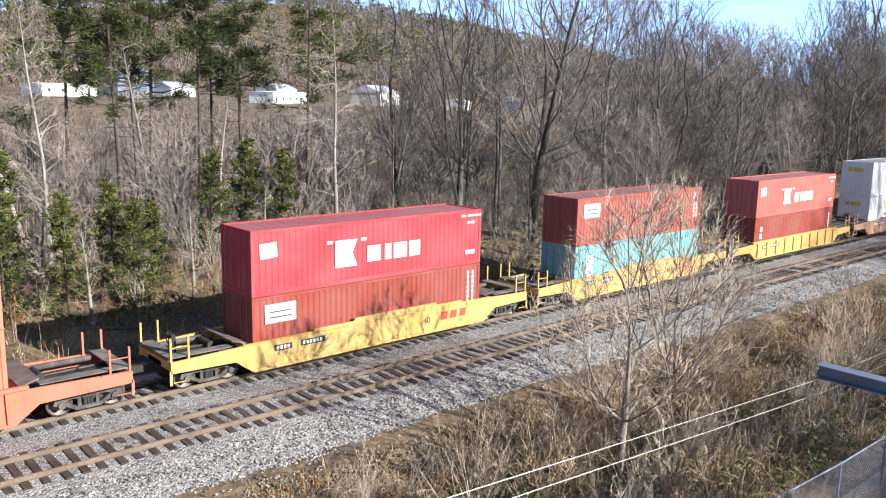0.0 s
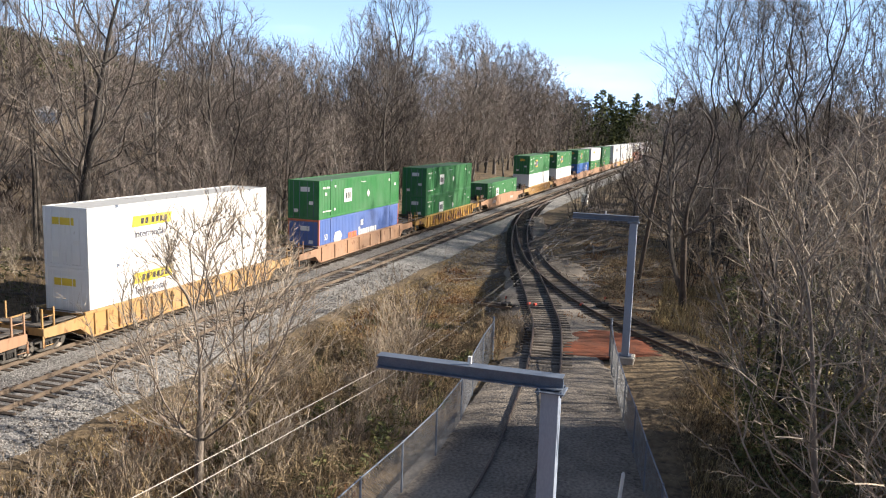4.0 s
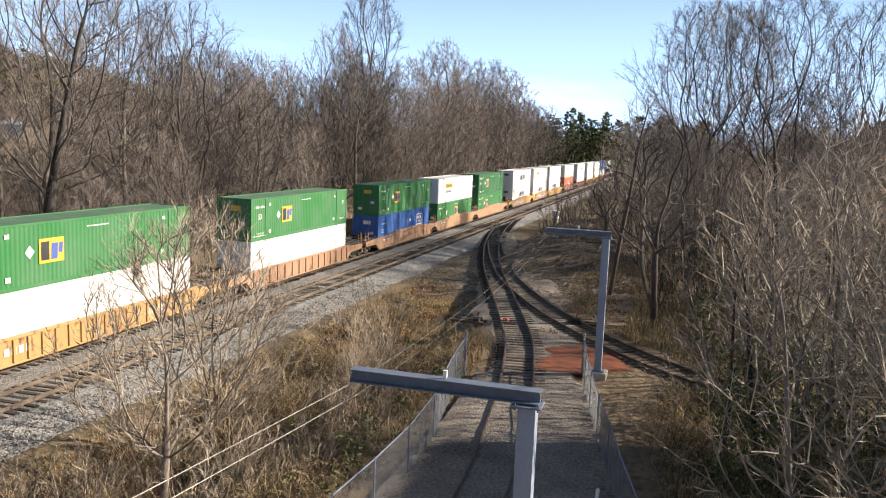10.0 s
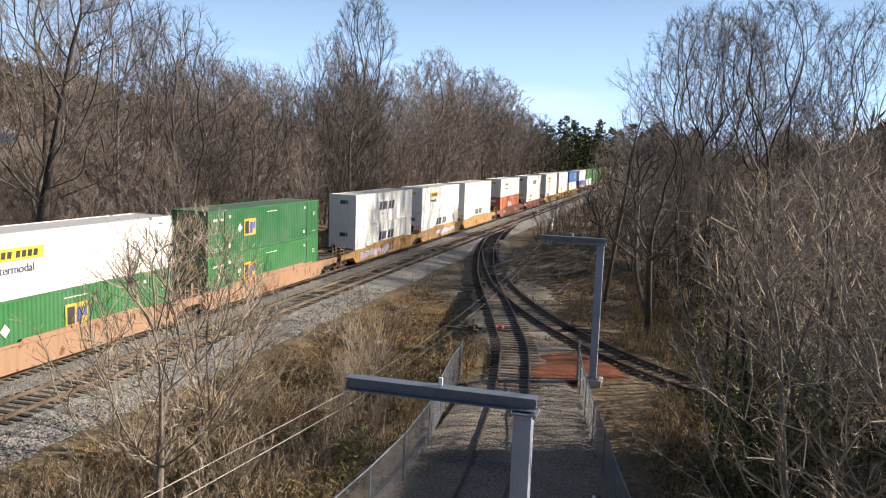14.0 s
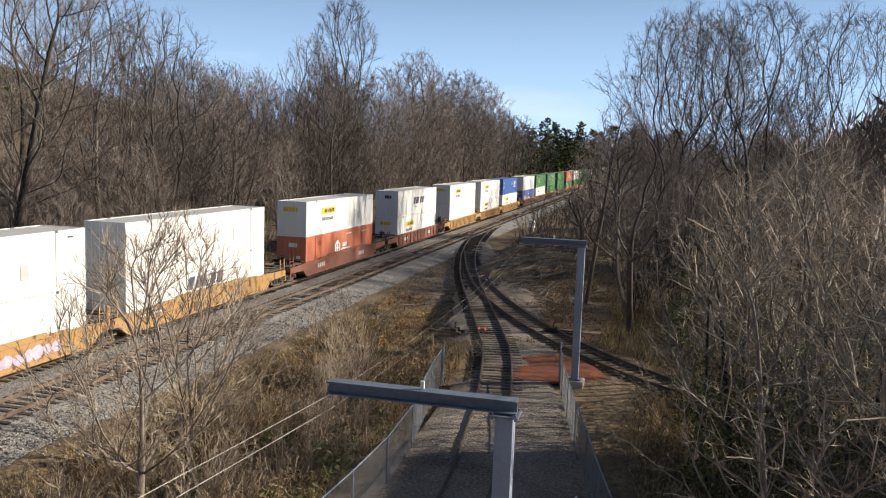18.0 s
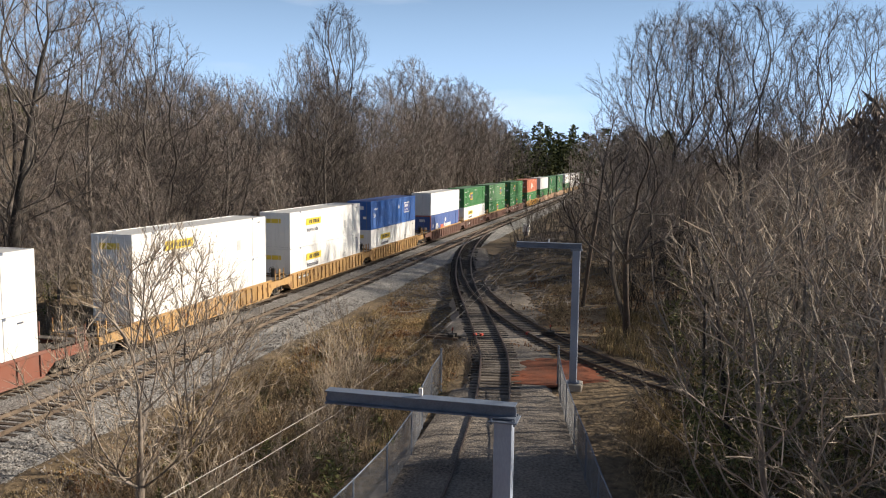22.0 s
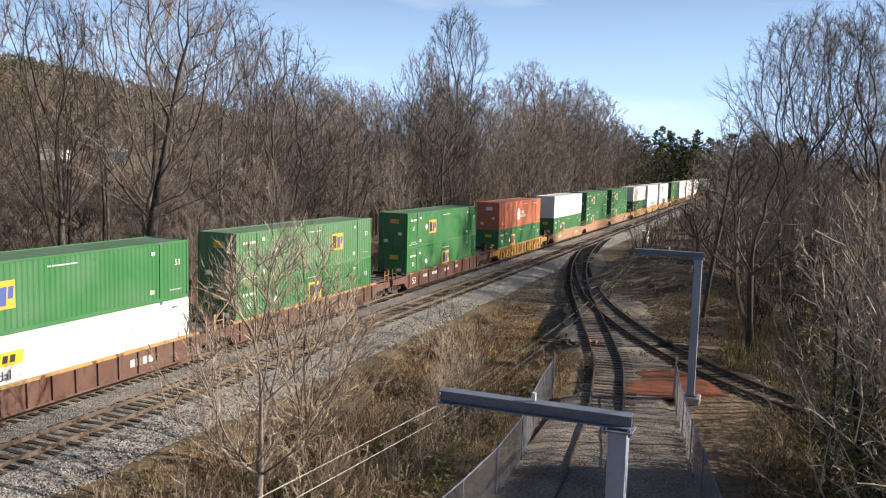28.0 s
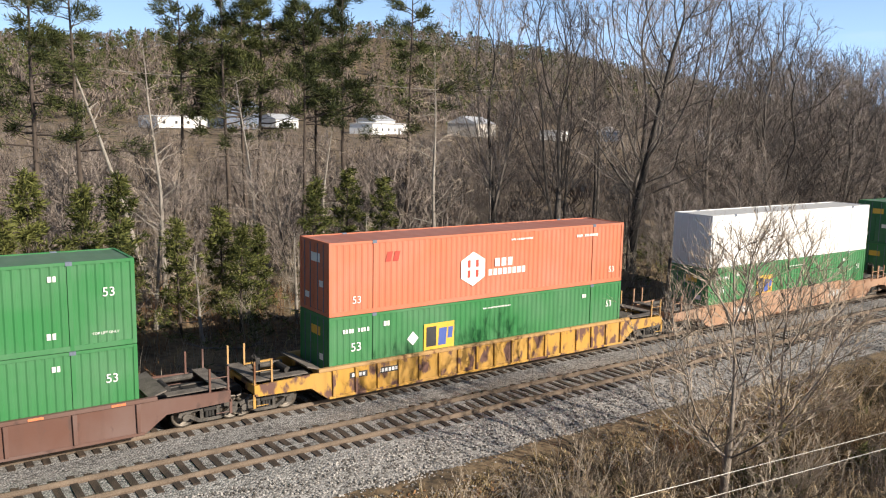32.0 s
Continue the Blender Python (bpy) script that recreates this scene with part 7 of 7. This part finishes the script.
def vine_leaves(label, count, region, low, high, seed):
    """Loose bunches of small leaves on climbing stems."""
    rng = random.Random(seed)
    g = Geo()
    for _ in range(count):
        x, y = rng.uniform(*region[0]), rng.uniform(*region[1])
        z = ground_height(x, y) + low + (high - low) * rng.random() ** 1.8
        for _ in range(rng.randint(2, 5)):
            add_tuft(g, rng, (x + rng.gauss(0, 0.25), y + rng.gauss(0, 0.25), z + rng.gauss(0, 0.2)), (0, 0, 0), 0.13, 5, 0.045)
    tagged(link("vine_leaves", g.mesh("vine_leaves", M["green"])), label, "vine leaves", kind="stuff")


vine_leaves("green vine leaves climbing the thicket", 620, ((25, 38), (-36, -30.3)), 0.2, 4.2, 61)


# ---- brush, grass and far woods ----
def scrub(name, label, count, region, mat, height, seed, blades=1, lean=0.5, width=0.012, keep=None):
    """Thin blades or stems all over a region: one object of kind stuff."""
    rng = random.Random(seed)
    v, f = [], []
    done = 0
    while done < count:
        x, y = rng.uniform(*region[0]), rng.uniform(*region[1])
        if keep and not keep(x, y, rng):
            count -= 0.2
            continue
        done += 1
        z = ground_height(x, y) - 0.03
        swell = 0.45 + 1.1 * max(0.0, 0.4 + noise.noise((x * 0.45, y * 0.45, seed * 1.7)))
        for _ in range(blades):
            h = height * rng.uniform(0.4, 1.25) * swell
            q, l = rng.uniform(0, 6.283), rng.uniform(0.05, lean)
            dx, dy = math.cos(q) * l * h, math.sin(q) * l * h
            bx, by = x + rng.gauss(0, 0.09), y + rng.gauss(0, 0.09)
            w = width * rng.uniform(0.6, 1.4)
            sx, sy = -math.sin(q + 0.8) * w, math.cos(q + 0.8) * w
            n = len(v)
            v += [(bx - sx, by - sy, z), (bx + sx, by + sy, z), (bx + dx * 0.45 + sx * 0.8, by + dy * 0.45 + sy * 0.8, z + h * 0.62), (bx + dx * 0.45 - sx * 0.8, by + dy * 0.45 - sy * 0.8, z + h * 0.62), (bx + dx, by + dy, z + h * (1 - 0.4 * l))]
            f += [(n, n + 1, n + 2, n + 3), (n + 3, n + 2, n + 4)]
    ob = link(name, mesh_of(name, v, f, mat))
    tagged(ob, label, category="grass" if "grass" in name else "brush", kind="stuff")


def lane_clear(x, y, rng):
    return not (-28.8 < y < -19.4 and x < 46) and not (x > 46 and -27 < y < -5 and abs(y - (-19.5 + (x - 47) * 0.27)) < 3.2) and y < -8.6 + rng.random() * 0.8


def brushy(x, y, rng):
    return lane_clear(x, y, rng) and noise.noise((x * 0.3, y * 0.3, 5.0)) > rng.uniform(-0.15, 0.35)


scrub("dry_grass", "matted dry tan grass on the strip before the ballast", 24000, ((6, 58), (-19.3, -8.4)), M["straw"], 0.22, 11, 2, 1.5, 0.013, lambda x, y, r: lane_clear(x, y, r) and noise.noise((x * 0.3, y * 0.3, 8.0)) > r.uniform(-0.6, 0.3))
scrub("dry_grass", "bright tan grass in the clearing before the switch", 26000, ((34, 60), (-19.0, -9.0)), M["hay"], 0.13, 43, 2, 1.5, 0.018, lambda x, y, r: lane_clear(x, y, r) and noise.noise((x * 0.25, y * 0.25, 45.0)) > r.uniform(-0.7, 0.15))
scrub("dry_grass", "thin bleached grass between the spur and the ballast", 12000, ((43, 84), (-20, -7.5)), M["hay"], 0.10, 50, 2, 1.6, 0.018, lambda x, y, r: 1.5 < y + 20.4 - (x - 44) * 0.272 < 7.0)
scrub("leaf_litter", "orange-brown leaves over the clearing before the switch", 7000, ((35, 58), (-18.8, -10.5)), M["litter"], 0.13, 49, 2, 1.6, 0.03, lambda x, y, r: lane_clear(x, y, r) and noise.noise((x * 0.35, y * 0.35, 65.0)) > r.uniform(-0.2, 0.3))
scrub("dry_grass", "short matted grass at the foot of the ballast", 11000, ((6, 60), (-13.2, -8.8)), M["straw"], 0.17, 47, 2, 1.6, 0.012, lane_clear)
scrub("dry_grass", "ragged tan grass along the toe of the ballast", 9000, ((6, 66), (-11.5, -7.6)), M["straw"], 0.20, 44, 2, 1.5, 0.014, lambda x, y, r: -1.1 < y - ballast_edge(x) < 0.5 * r.random())
scrub("leaf_litter", "dry leaves caught along the toe of the ballast", 6000, ((6, 66), (-11.5, -7.6)), M["litter"], 0.10, 45, 2, 1.6, 0.03, lambda x, y, r: -1.0 < y - ballast_edge(x) < 0.7 * r.random())
scrub("leaf_litter", "brown leaves blown against the foot of the ballast", 5000, ((6, 56), (-13.5, -9.0)), M["litter"], 0.12, 48, 2, 1.6, 0.03, lane_clear)
scrub("brush", "dense dead brush stems in the dip beside the ballast", 3600, ((6, 50), (-19.6, -9.2)), M["bramble"], 0.75, 12, 3, 1.3, 0.007, brushy)
scrub("brush", "winter-green leaves low in the brush beside the ballast", 6500, ((6, 48), (-19.4, -9.6)), M["green"], 0.42, 17, 2, 1.3, 0.022, lambda x, y, r: lane_clear(x, y, r) and noise.noise((x * 0.35, y * 0.35, 15.0)) > r.uniform(0.05, 0.5))
scrub("leaf_litter", "red-brown fallen leaves caught in the brush", 9000, ((6, 66), (-19.4, -9.0)), M["litter"], 0.22, 18, 2, 1.4, 0.035, lambda x, y, r: lane_clear(x, y, r) and noise.noise((x * 0.25, y * 0.25, 22.0)) > r.uniform(0.0, 0.4))
scrub("dry_grass", "tall dry grass outside the fence of the woods side", 12000, ((14, 62), (-36, -26.0)), M["straw"], 0.7, 13, 2, 0.8, 0.013, lambda x, y, r: lane_clear(x, y, r) and abs(y - branch_y(x)) > 1.9)
scrub("brush", "dead brush stems on the floor of the woods", 6000, ((18, 120), (-46, -19)), M["bramble"], 1.2, 14, 2, 0.9, 0.009, lambda x, y, r: (y < -31 or (x > 62 and y < -18 - r.random() * 4)) and (x > 60 or abs(y - branch_y(x)) > 1.9))
scrub("brush", "low dead brush on the bank between the tracks", 2600, ((58, 114), (-25, -11.5)), M["bramble"], 0.6, 41, 2, 1.3, 0.012, lambda x, y, r: abs(y - (-16.2 + (x - 58) * 0.262)) > 2.6 and y < -11.0 - max(0.0, 80 - x) * 0.12)
scrub("brush", "dead brush and saplings at the edge of the woods behind the railway", 5000, ((-12, 130), (7.5, 30)), M["greytwig"], 1.5, 15, 2, 0.6, 0.010)
scrub("dry_grass", "dry grass on the bank behind the railway", 3000, ((-12, 110), (4.5, 16)), M["straw"], 0.45, 16, 2, 0.8, 0.016)


def fallen_sticks(label, count, region, seed, long):
    """Cut logs and boughs lying about on a slope, as stuff."""
    rng = random.Random(seed)
    g = Geo()
    for _ in range(count):
        x, y = rng.uniform(*region[0]), rng.uniform(*region[1])
        l, q, r = rng.uniform(*long), rng.gauss(2.6, 0.5), rng.uniform(0.025, 0.095)
        pts = []
        for i in range(5):
            s = l * (i / 4 - 0.5)
            px, py = x + math.cos(q) * s + rng.gauss(0, 0.06), y + math.sin(q) * s + rng.gauss(0, 0.06)
            pts.append((px, py, ground_height(px, py) + r * 0.6 + (rng.uniform(0, 0.3) if i in (0, 4) else 0.04)))
        g.tube(pts, [r, r * 0.9, r * 0.8, r * 0.65, r * 0.4], 5, True)
    tagged(link("fallen_branches", g.mesh("fallen_branches", M["bark"])), label, "fallen branches", kind="stuff")


fallen_sticks("cut boughs and logs lying on the bank between the tracks", 520, ((60, 114), (-25, -12.0)), 51, (1.2, 6.5))
scrub("leaf_litter", "brown leaves under the trees beside the branch track", 9000, ((46, 76), (-36, -18)), M["litter"], 0.14, 46, 2, 1.6, 0.035, lambda x, y, r: (x > 60 or abs(y - branch_y(x)) > 2.0) and y < -19.5 - max(0.0, x - 50) * -0.12 - 1.5)
place_copies(bramble_maker(175, 1.4, 0.9, 60, "mound of dead brush under the trees", "bramble"), [(x, y, k, q) for x, y, k, q in mound_spots(30, (46, 74), (-33, -21), 0.6, 1.2) if y < branch_y(min(x, 60)) - 2.5])
fallen_sticks("fallen boughs on the floor of the woods", 260, ((30, 80), (-42, -29)), 52, (1.0, 5.0))
fallen_sticks("fallen boughs on the bank behind the railway", 120, ((0, 110), (7, 20)), 53, (1.0, 4.5))


def far_wood(name, label, count, region, seed, heights, twiggy, mat, keep=None, stem=0.07, stems=1):
    """Crowded far trees and bushes: leaning stems with sprays of thin boughs, joined as stuff."""
    rng = random.Random(seed)
    g = Geo()
    while count > 0:
        count -= 1
        x, y = rng.uniform(*region[0]), rng.uniform(*region[1])
        if keep and not keep(x, y):
            continue
        z = ground_height(x, y) - 0.2
        tall = rng.uniform(*heights)
        for _ in range(stems):
            h = tall * rng.uniform(0.6, 1.05)
            lean = 0.05 if stems == 1 else 0.28
            tp = branch_path(rng, (x + rng.gauss(0, 0.05 * stems), y + rng.gauss(0, 0.05 * stems), z), (rng.gauss(0, lean), rng.gauss(0, lean), 1), h, 3, 0.05 + 0.4 * lean, 0.06)
            g.tube(tp, [stem, stem * 0.8, stem * 0.5, stem * 0.15], 3)
            for _ in range(twiggy):
                t = rng.uniform(0.15, 1.0)
                p, d = along(tp, min(t, 0.99))
                way = (aside(rng, d, rng.uniform(0.35, 0.9)) + Vector((0, 0, 0.2))).normalized()
                e = p + way * (h * rng.uniform(0.14, 0.36) * (1.2 - 0.6 * t))
                cone(g, p, e, stem * 0.32)
                for _ in range(4):
                    p2 = p.lerp(e, rng.uniform(0.1, 0.85))
                    sprig(g, rng, p2, p2 + aside(rng, way, rng.uniform(0.4, 0.9)) * (h * rng.uniform(0.06, 0.17)), stem * 0.28)
    ob = link(name, g.mesh(name, mat))
    tagged(ob, label, "woods", kind="stuff")


far_wood("undergrowth", "grey leafless undergrowth filling the woods behind the railway", 220, ((36, 150), (9, 45)), 21, (2.2, 5.5), 9, M["twig"], stem=0.032, stems=4)
far_wood("undergrowth", "low grey leafless scrub on the valley floor", 760, ((-16, 66), (15, 72)), 25, (2.2, 5.5), 8, M["twig"], stem=0.026, stems=4)
far_wood("undergrowth", "grey leafless saplings on the bank behind the railway", 170, ((-8, 60), (8, 30)), 27, (1.8, 5.0), 8, M["greytwig"], stem=0.022, stems=4)
far_wood("undergrowth", "reddish dead brush on the bank behind the railway", 160, ((-10, 24), (7, 18)), 28, (1.0, 2.6), 8, M["litter"], stem=0.018, stems=4)
far_wood("far_woods", "low leafless scrub rising towards the houses", 1300, ((-30, 300), (66, 184)), 22, (2.5, 5.5), 8, M["twig"], stem=0.045, stems=2)
far_wood("undergrowth", "grey leafless undergrowth under the woods beside the branch track", 420, ((30, 190), (-60, -12)), 23, (2.5, 8), 9, M["bark"], lambda x, y: clear_of_branch(x, y, 3) and y < woods_edge(x) and (x > 54 or y < -40), stem=0.035, stems=4)
far_wood("undergrowth", "bare brush between the railway and the woods", 260, ((84, 280), (-24, -7)), 29, (2.0, 7.0), 9, M["bark"], lambda x, y: -9 < y + 9 + max(0.0, 122 - x) * 0.16 < 0, stem=0.04, stems=4)
far_wood("far_woods", "leafless woods behind the branch track", 70, ((98, 175), (-80, -36)), 28, (10, 15.5), 26, M["twig"], stem=0.12)
far_wood("far_woods", "leafless woods far along the line", 150, ((240, 620), (-100, -16)), 24, (14, 24), 26, M["twig"], stem=0.16)
far_wood("far_woods", "leafless woods far along the line behind the railway", 180, ((200, 620), (12, 110)), 26, (14, 26), 26, M["twig"], stem=0.16)


def far_trees(name, label, count, seed, spot, mat, size, blades=3, slim=1.0, tufts=15):
    """Far crowns as ragged clumps of leaf blades on the hills."""
    rng = random.Random(seed)
    g = Geo()
    fine = math.sqrt(15 / tufts)
    for _ in range(count):
        x, y = spot(rng)
        z, s = ground_height(x, y), rng.uniform(*size)
        for k in range(tufts):
            t = rng.random()
            q, r = rng.uniform(0, 6.283), s * 0.34 * (1.05 - t) * rng.uniform(0.3, 1.0)
            add_tuft(g, rng, (x + math.cos(q) * r, y + math.sin(q) * r, z + s * (0.15 + 0.85 * t)), (math.cos(q) * 0.5, math.sin(q) * 0.5, 0.3 if slim == 1.0 else 2.4), s * 0.16 / slim ** 0.4 * fine, blades, s * 0.045 * slim * fine)
    ob = link(name, g.mesh(name, mat))
    tagged(ob, label, "woods", kind="stuff")


def leaf_clumps(label, count, seed, region, heights, keep):
    """Small clumps of winter-green leaves hung in a thicket."""
    rng = random.Random(seed)
    g = Geo()
    for _ in range(count):
        x, y = rng.uniform(*region[0]), rng.uniform(*region[1])
        if keep(x, y):
            add_tuft(g, rng, (x, y, ground_height(x, y) + rng.uniform(*heights)), (0, 0, 0.2), 0.34, 16, 0.035)
    tagged(link("evergreen_leaves", g.mesh("evergreen_leaves", M["green"])), label, "leaves", kind="stuff")


leaf_clumps("winter-green vine leaves hung in the thicket", 1300, 61, ((26, 58), (-40, -29.8)), (0.2, 4.5), lambda x, y: abs(y - branch_y(x)) > 2.2 and noise.noise((x * 0.3, y * 0.3, 25.0)) > 0.05)
leaf_clumps("winter-green leaves among the brambles beside the ballast", 900, 63, ((9, 38), (-19.2, -10.8)), (0.1, 0.9), lambda x, y: noise.noise((x * 0.35, y * 0.35, 75.0)) > 0.0)
leaf_clumps("winter-green leaves low at the edge of the woods behind the railway", 1300, 62, ((-4, 70), (7, 17)), (0.1, 2.2), lambda x, y: noise.noise((x * 0.25, y * 0.25, 35.0)) > 0.15)
far_trees("far_pines", "dark pines on the far hill", 1700, 31, lambda r: (r.uniform(0, 900), r.uniform(380, 960)), M["needles"], (11, 20))
far_trees("far_green_bank", "yellow-green growth on the bank far along the line", 90, 38, lambda r: (r.uniform(210, 340), r.uniform(7, 15)), M["cedar"], (2.0, 5.0), 5, 0.6, 30)
far_trees("far_pines", "dark pines closing the line far off", 150, 32, lambda r: (r.uniform(330, 620), r.uniform(-40, 60) if r.random() < 0.7 else r.uniform(10, 90)), M["needles"], (14, 26), 4, 1.0, 70)
hill_twig = material("far_bare_crowns", (0.095, 0.074, 0.062), (0.24, 0.19, 0.155), rough=0.95, scale=0.05, fine=0.6, bump=0, island=0.5)
far_trees("far_bare_woods", "grey-brown bare woods on the far hill", 3000, 33, lambda r: (r.uniform(-60, 900), r.uniform(260, 900)), hill_twig, (10, 17), 4, 0.5)
far_trees("far_scrub", "grey-brown bare scrub over the valley floor", 420, 35, lambda r: (r.uniform(-40, 330), r.uniform(58, 158)), hill_twig, (2.5, 5.0), 6, 0.4)
far_trees("far_scrub", "low grey-brown scrub on the near valley floor", 260, 37, lambda r: (r.uniform(-25, 100), r.uniform(24, 105)), hill_twig, (2.2, 5.0), 7, 0.3)
far_trees("far_bare_woods", "bare woods behind the branch track", 420, 36, lambda r: (r.uniform(60, 330), r.uniform(-170, -62)), hill_twig, (12, 19), 6, 0.4)


# out-of-view crowns added to keep low skylight off the container ends
far_trees("far_bare_woods", "bare woods added unseen behind the lookout to block low sky", 600, 34, lambda r: (r.uniform(-200, -45), r.uniform(7, 110) if r.random() < 0.7 else r.uniform(-90, -46)), hill_twig, (14, 22))


# ---- houses across the valley ----
def house(x, y, length, depth, height, wall_mat, roof_mat, flat=False, turn=0.0, label=""):
    z = ground_height(x, y) - 0.3
    t = thing("house", label, "house", "houses across the valley")
    t.matrix_basis = pose(x, y, z, 0, 0, turn)
    link("wall", Geo().box(-length / 2, length / 2, -depth / 2, depth / 2, 0, height).mesh("wall", wall_mat), t)
    r = 0.35 if flat else depth * 0.24
    g = Geo()
    a, b = length / 2 + 0.4, depth / 2 + 0.4
    g.v = [(-a, -b, height), (a, -b, height), (a, b, height), (-a, b, height), (-a, 0, height + r), (a, 0, height + r)]
    g.f = [(0, 1, 5, 4), (2, 3, 4, 5), (0, 4, 3), (1, 2, 5), (3, 2, 1, 0)]
    link("roof", g.mesh("roof", roof_mat), t)
    n = max(2, int(length / 4))
    for k in range(n):
        wx = -length / 2 + (k + 0.5) * length / n
        win = link("window", Geo().box(wx - 0.55, wx + 0.55, -depth / 2 - 0.05, -depth / 2 + 0.02, 1.1, 2.2).mesh("window", M["white"]), t)
        link("pane", Geo().box(wx - 0.45, wx + 0.45, -depth / 2 - 0.07, -depth / 2 - 0.05, 1.2, 2.1).mesh("pane", M["black"]), win)
    link("door", Geo().box(length * 0.18, length * 0.18 + 0.95, -depth / 2 - 0.06, -depth / 2 + 0.01, 0.1, 2.15).mesh("door", M["dark"]), t)


roof_grey = material("grey_roof", (0.30, 0.31, 0.33), (0.45, 0.46, 0.48), rough=0.7, scale=0.5, fine=4, bump=0)
house(92, 214, 13, 9, 7.0, M["steel"], M["steel"], False, 20, "tall pale blue-grey metal shed")
house(76, 216, 22, 8, 3.2, M["white"], M["white"], True, 24, "long low white house")
house(133, 196, 24, 8, 3.4, M["white"], M["white"], True, 30, "long low white house with a flat roof")
house(150, 228, 14, 8, 3.4, M["white"], roof_grey, False, 30, "white house with a grey roof")
house(166, 192, 20, 10, 4.2, M["concrete"], roof_grey, False, 34, "low house under a broad grey roof")
house(190, 178, 11, 7, 3.2, M["white"], M["white"], True, 34, "small white house among bare trees")
house(214, 176, 15, 8, 3.4, M["steel"], roof_grey, False, 40, "pale blue-grey house with a grey roof")
house(262, 170, 26, 9, 3.8, M["white"], roof_grey, False, 46, "long white building with a grey roof")
house(118, 240, 12, 8, 3.2, M["white"], roof_grey, False, 26, "small white house with a grey roof")


# ---- utility line across the valley ----
for k, (x, y) in enumerate(((40, 168), (96, 160), (152, 152), (208, 144))):
    t = thing("utility_pole", "weathered wooden utility pole with a crossarm", "utility pole", "utility poles across the valley")
    z = ground_height(x, y)
    t.matrix_basis = pose(x, y, z, 0, 0, 0)
    link("shaft", Geo().tube([(0, 0, -0.5), (0, 0, 16.5)], [0.17, 0.11], 8, True).mesh("shaft", M["bark"]), t)
    link("crossarm", Geo().box(-0.06, 0.06, -1.2, 1.2, 15.6, 15.75).mesh("crossarm", M["bark"]), t)
    if k:
        for dy in (-1.1, 1.1):
            a, b = last, (x, y + dy, z + 15.8)
            pts = []
            for i in range(13):
                s = i / 12
                pts.append((a[0] + (b[0] - a[0]) * s, a[1] + dy + (y - a[1]) * s, a[2] + (b[2] - a[2]) * s - 1.0 * 4 * s * (1 - s)))
            tagged(link("utility_wire", Geo().tube(pts, [0.035] * 13, 4).mesh("utility_wire", M["wire"])), "pale wire between the utility poles", "wire", "utility wires")
    last = (x, y, z + 15.8)

# ---- rails and ties ----
track("main-line track under the train, brown rails on dark timber ties", straight, "main", M["tie"], parts=70)
track("second main-line track, brown rails on dark timber ties in grey ballast", [(x, MAIN_Y, z) for x, y, z in straight], "main", M["tie"], parts=70)
track("spur track, dark rails on old ties between two fences", smooth_line(SPUR), "spur", M["spurtie"], spacing=0.55, parts=70, steel="oldrail", tie_top=-0.2)
track("branch track that curves into the woods", smooth_line(BRANCH), "spur", M["spurtie"], spacing=0.55, parts=50, steel="oldrail", tie_top=-0.19)


def motions():
    for ob, x, z in KEYED:
        walk(ob, [(t, pose(x - s, 0, z)) for t, s in TRAVEL])


motions()
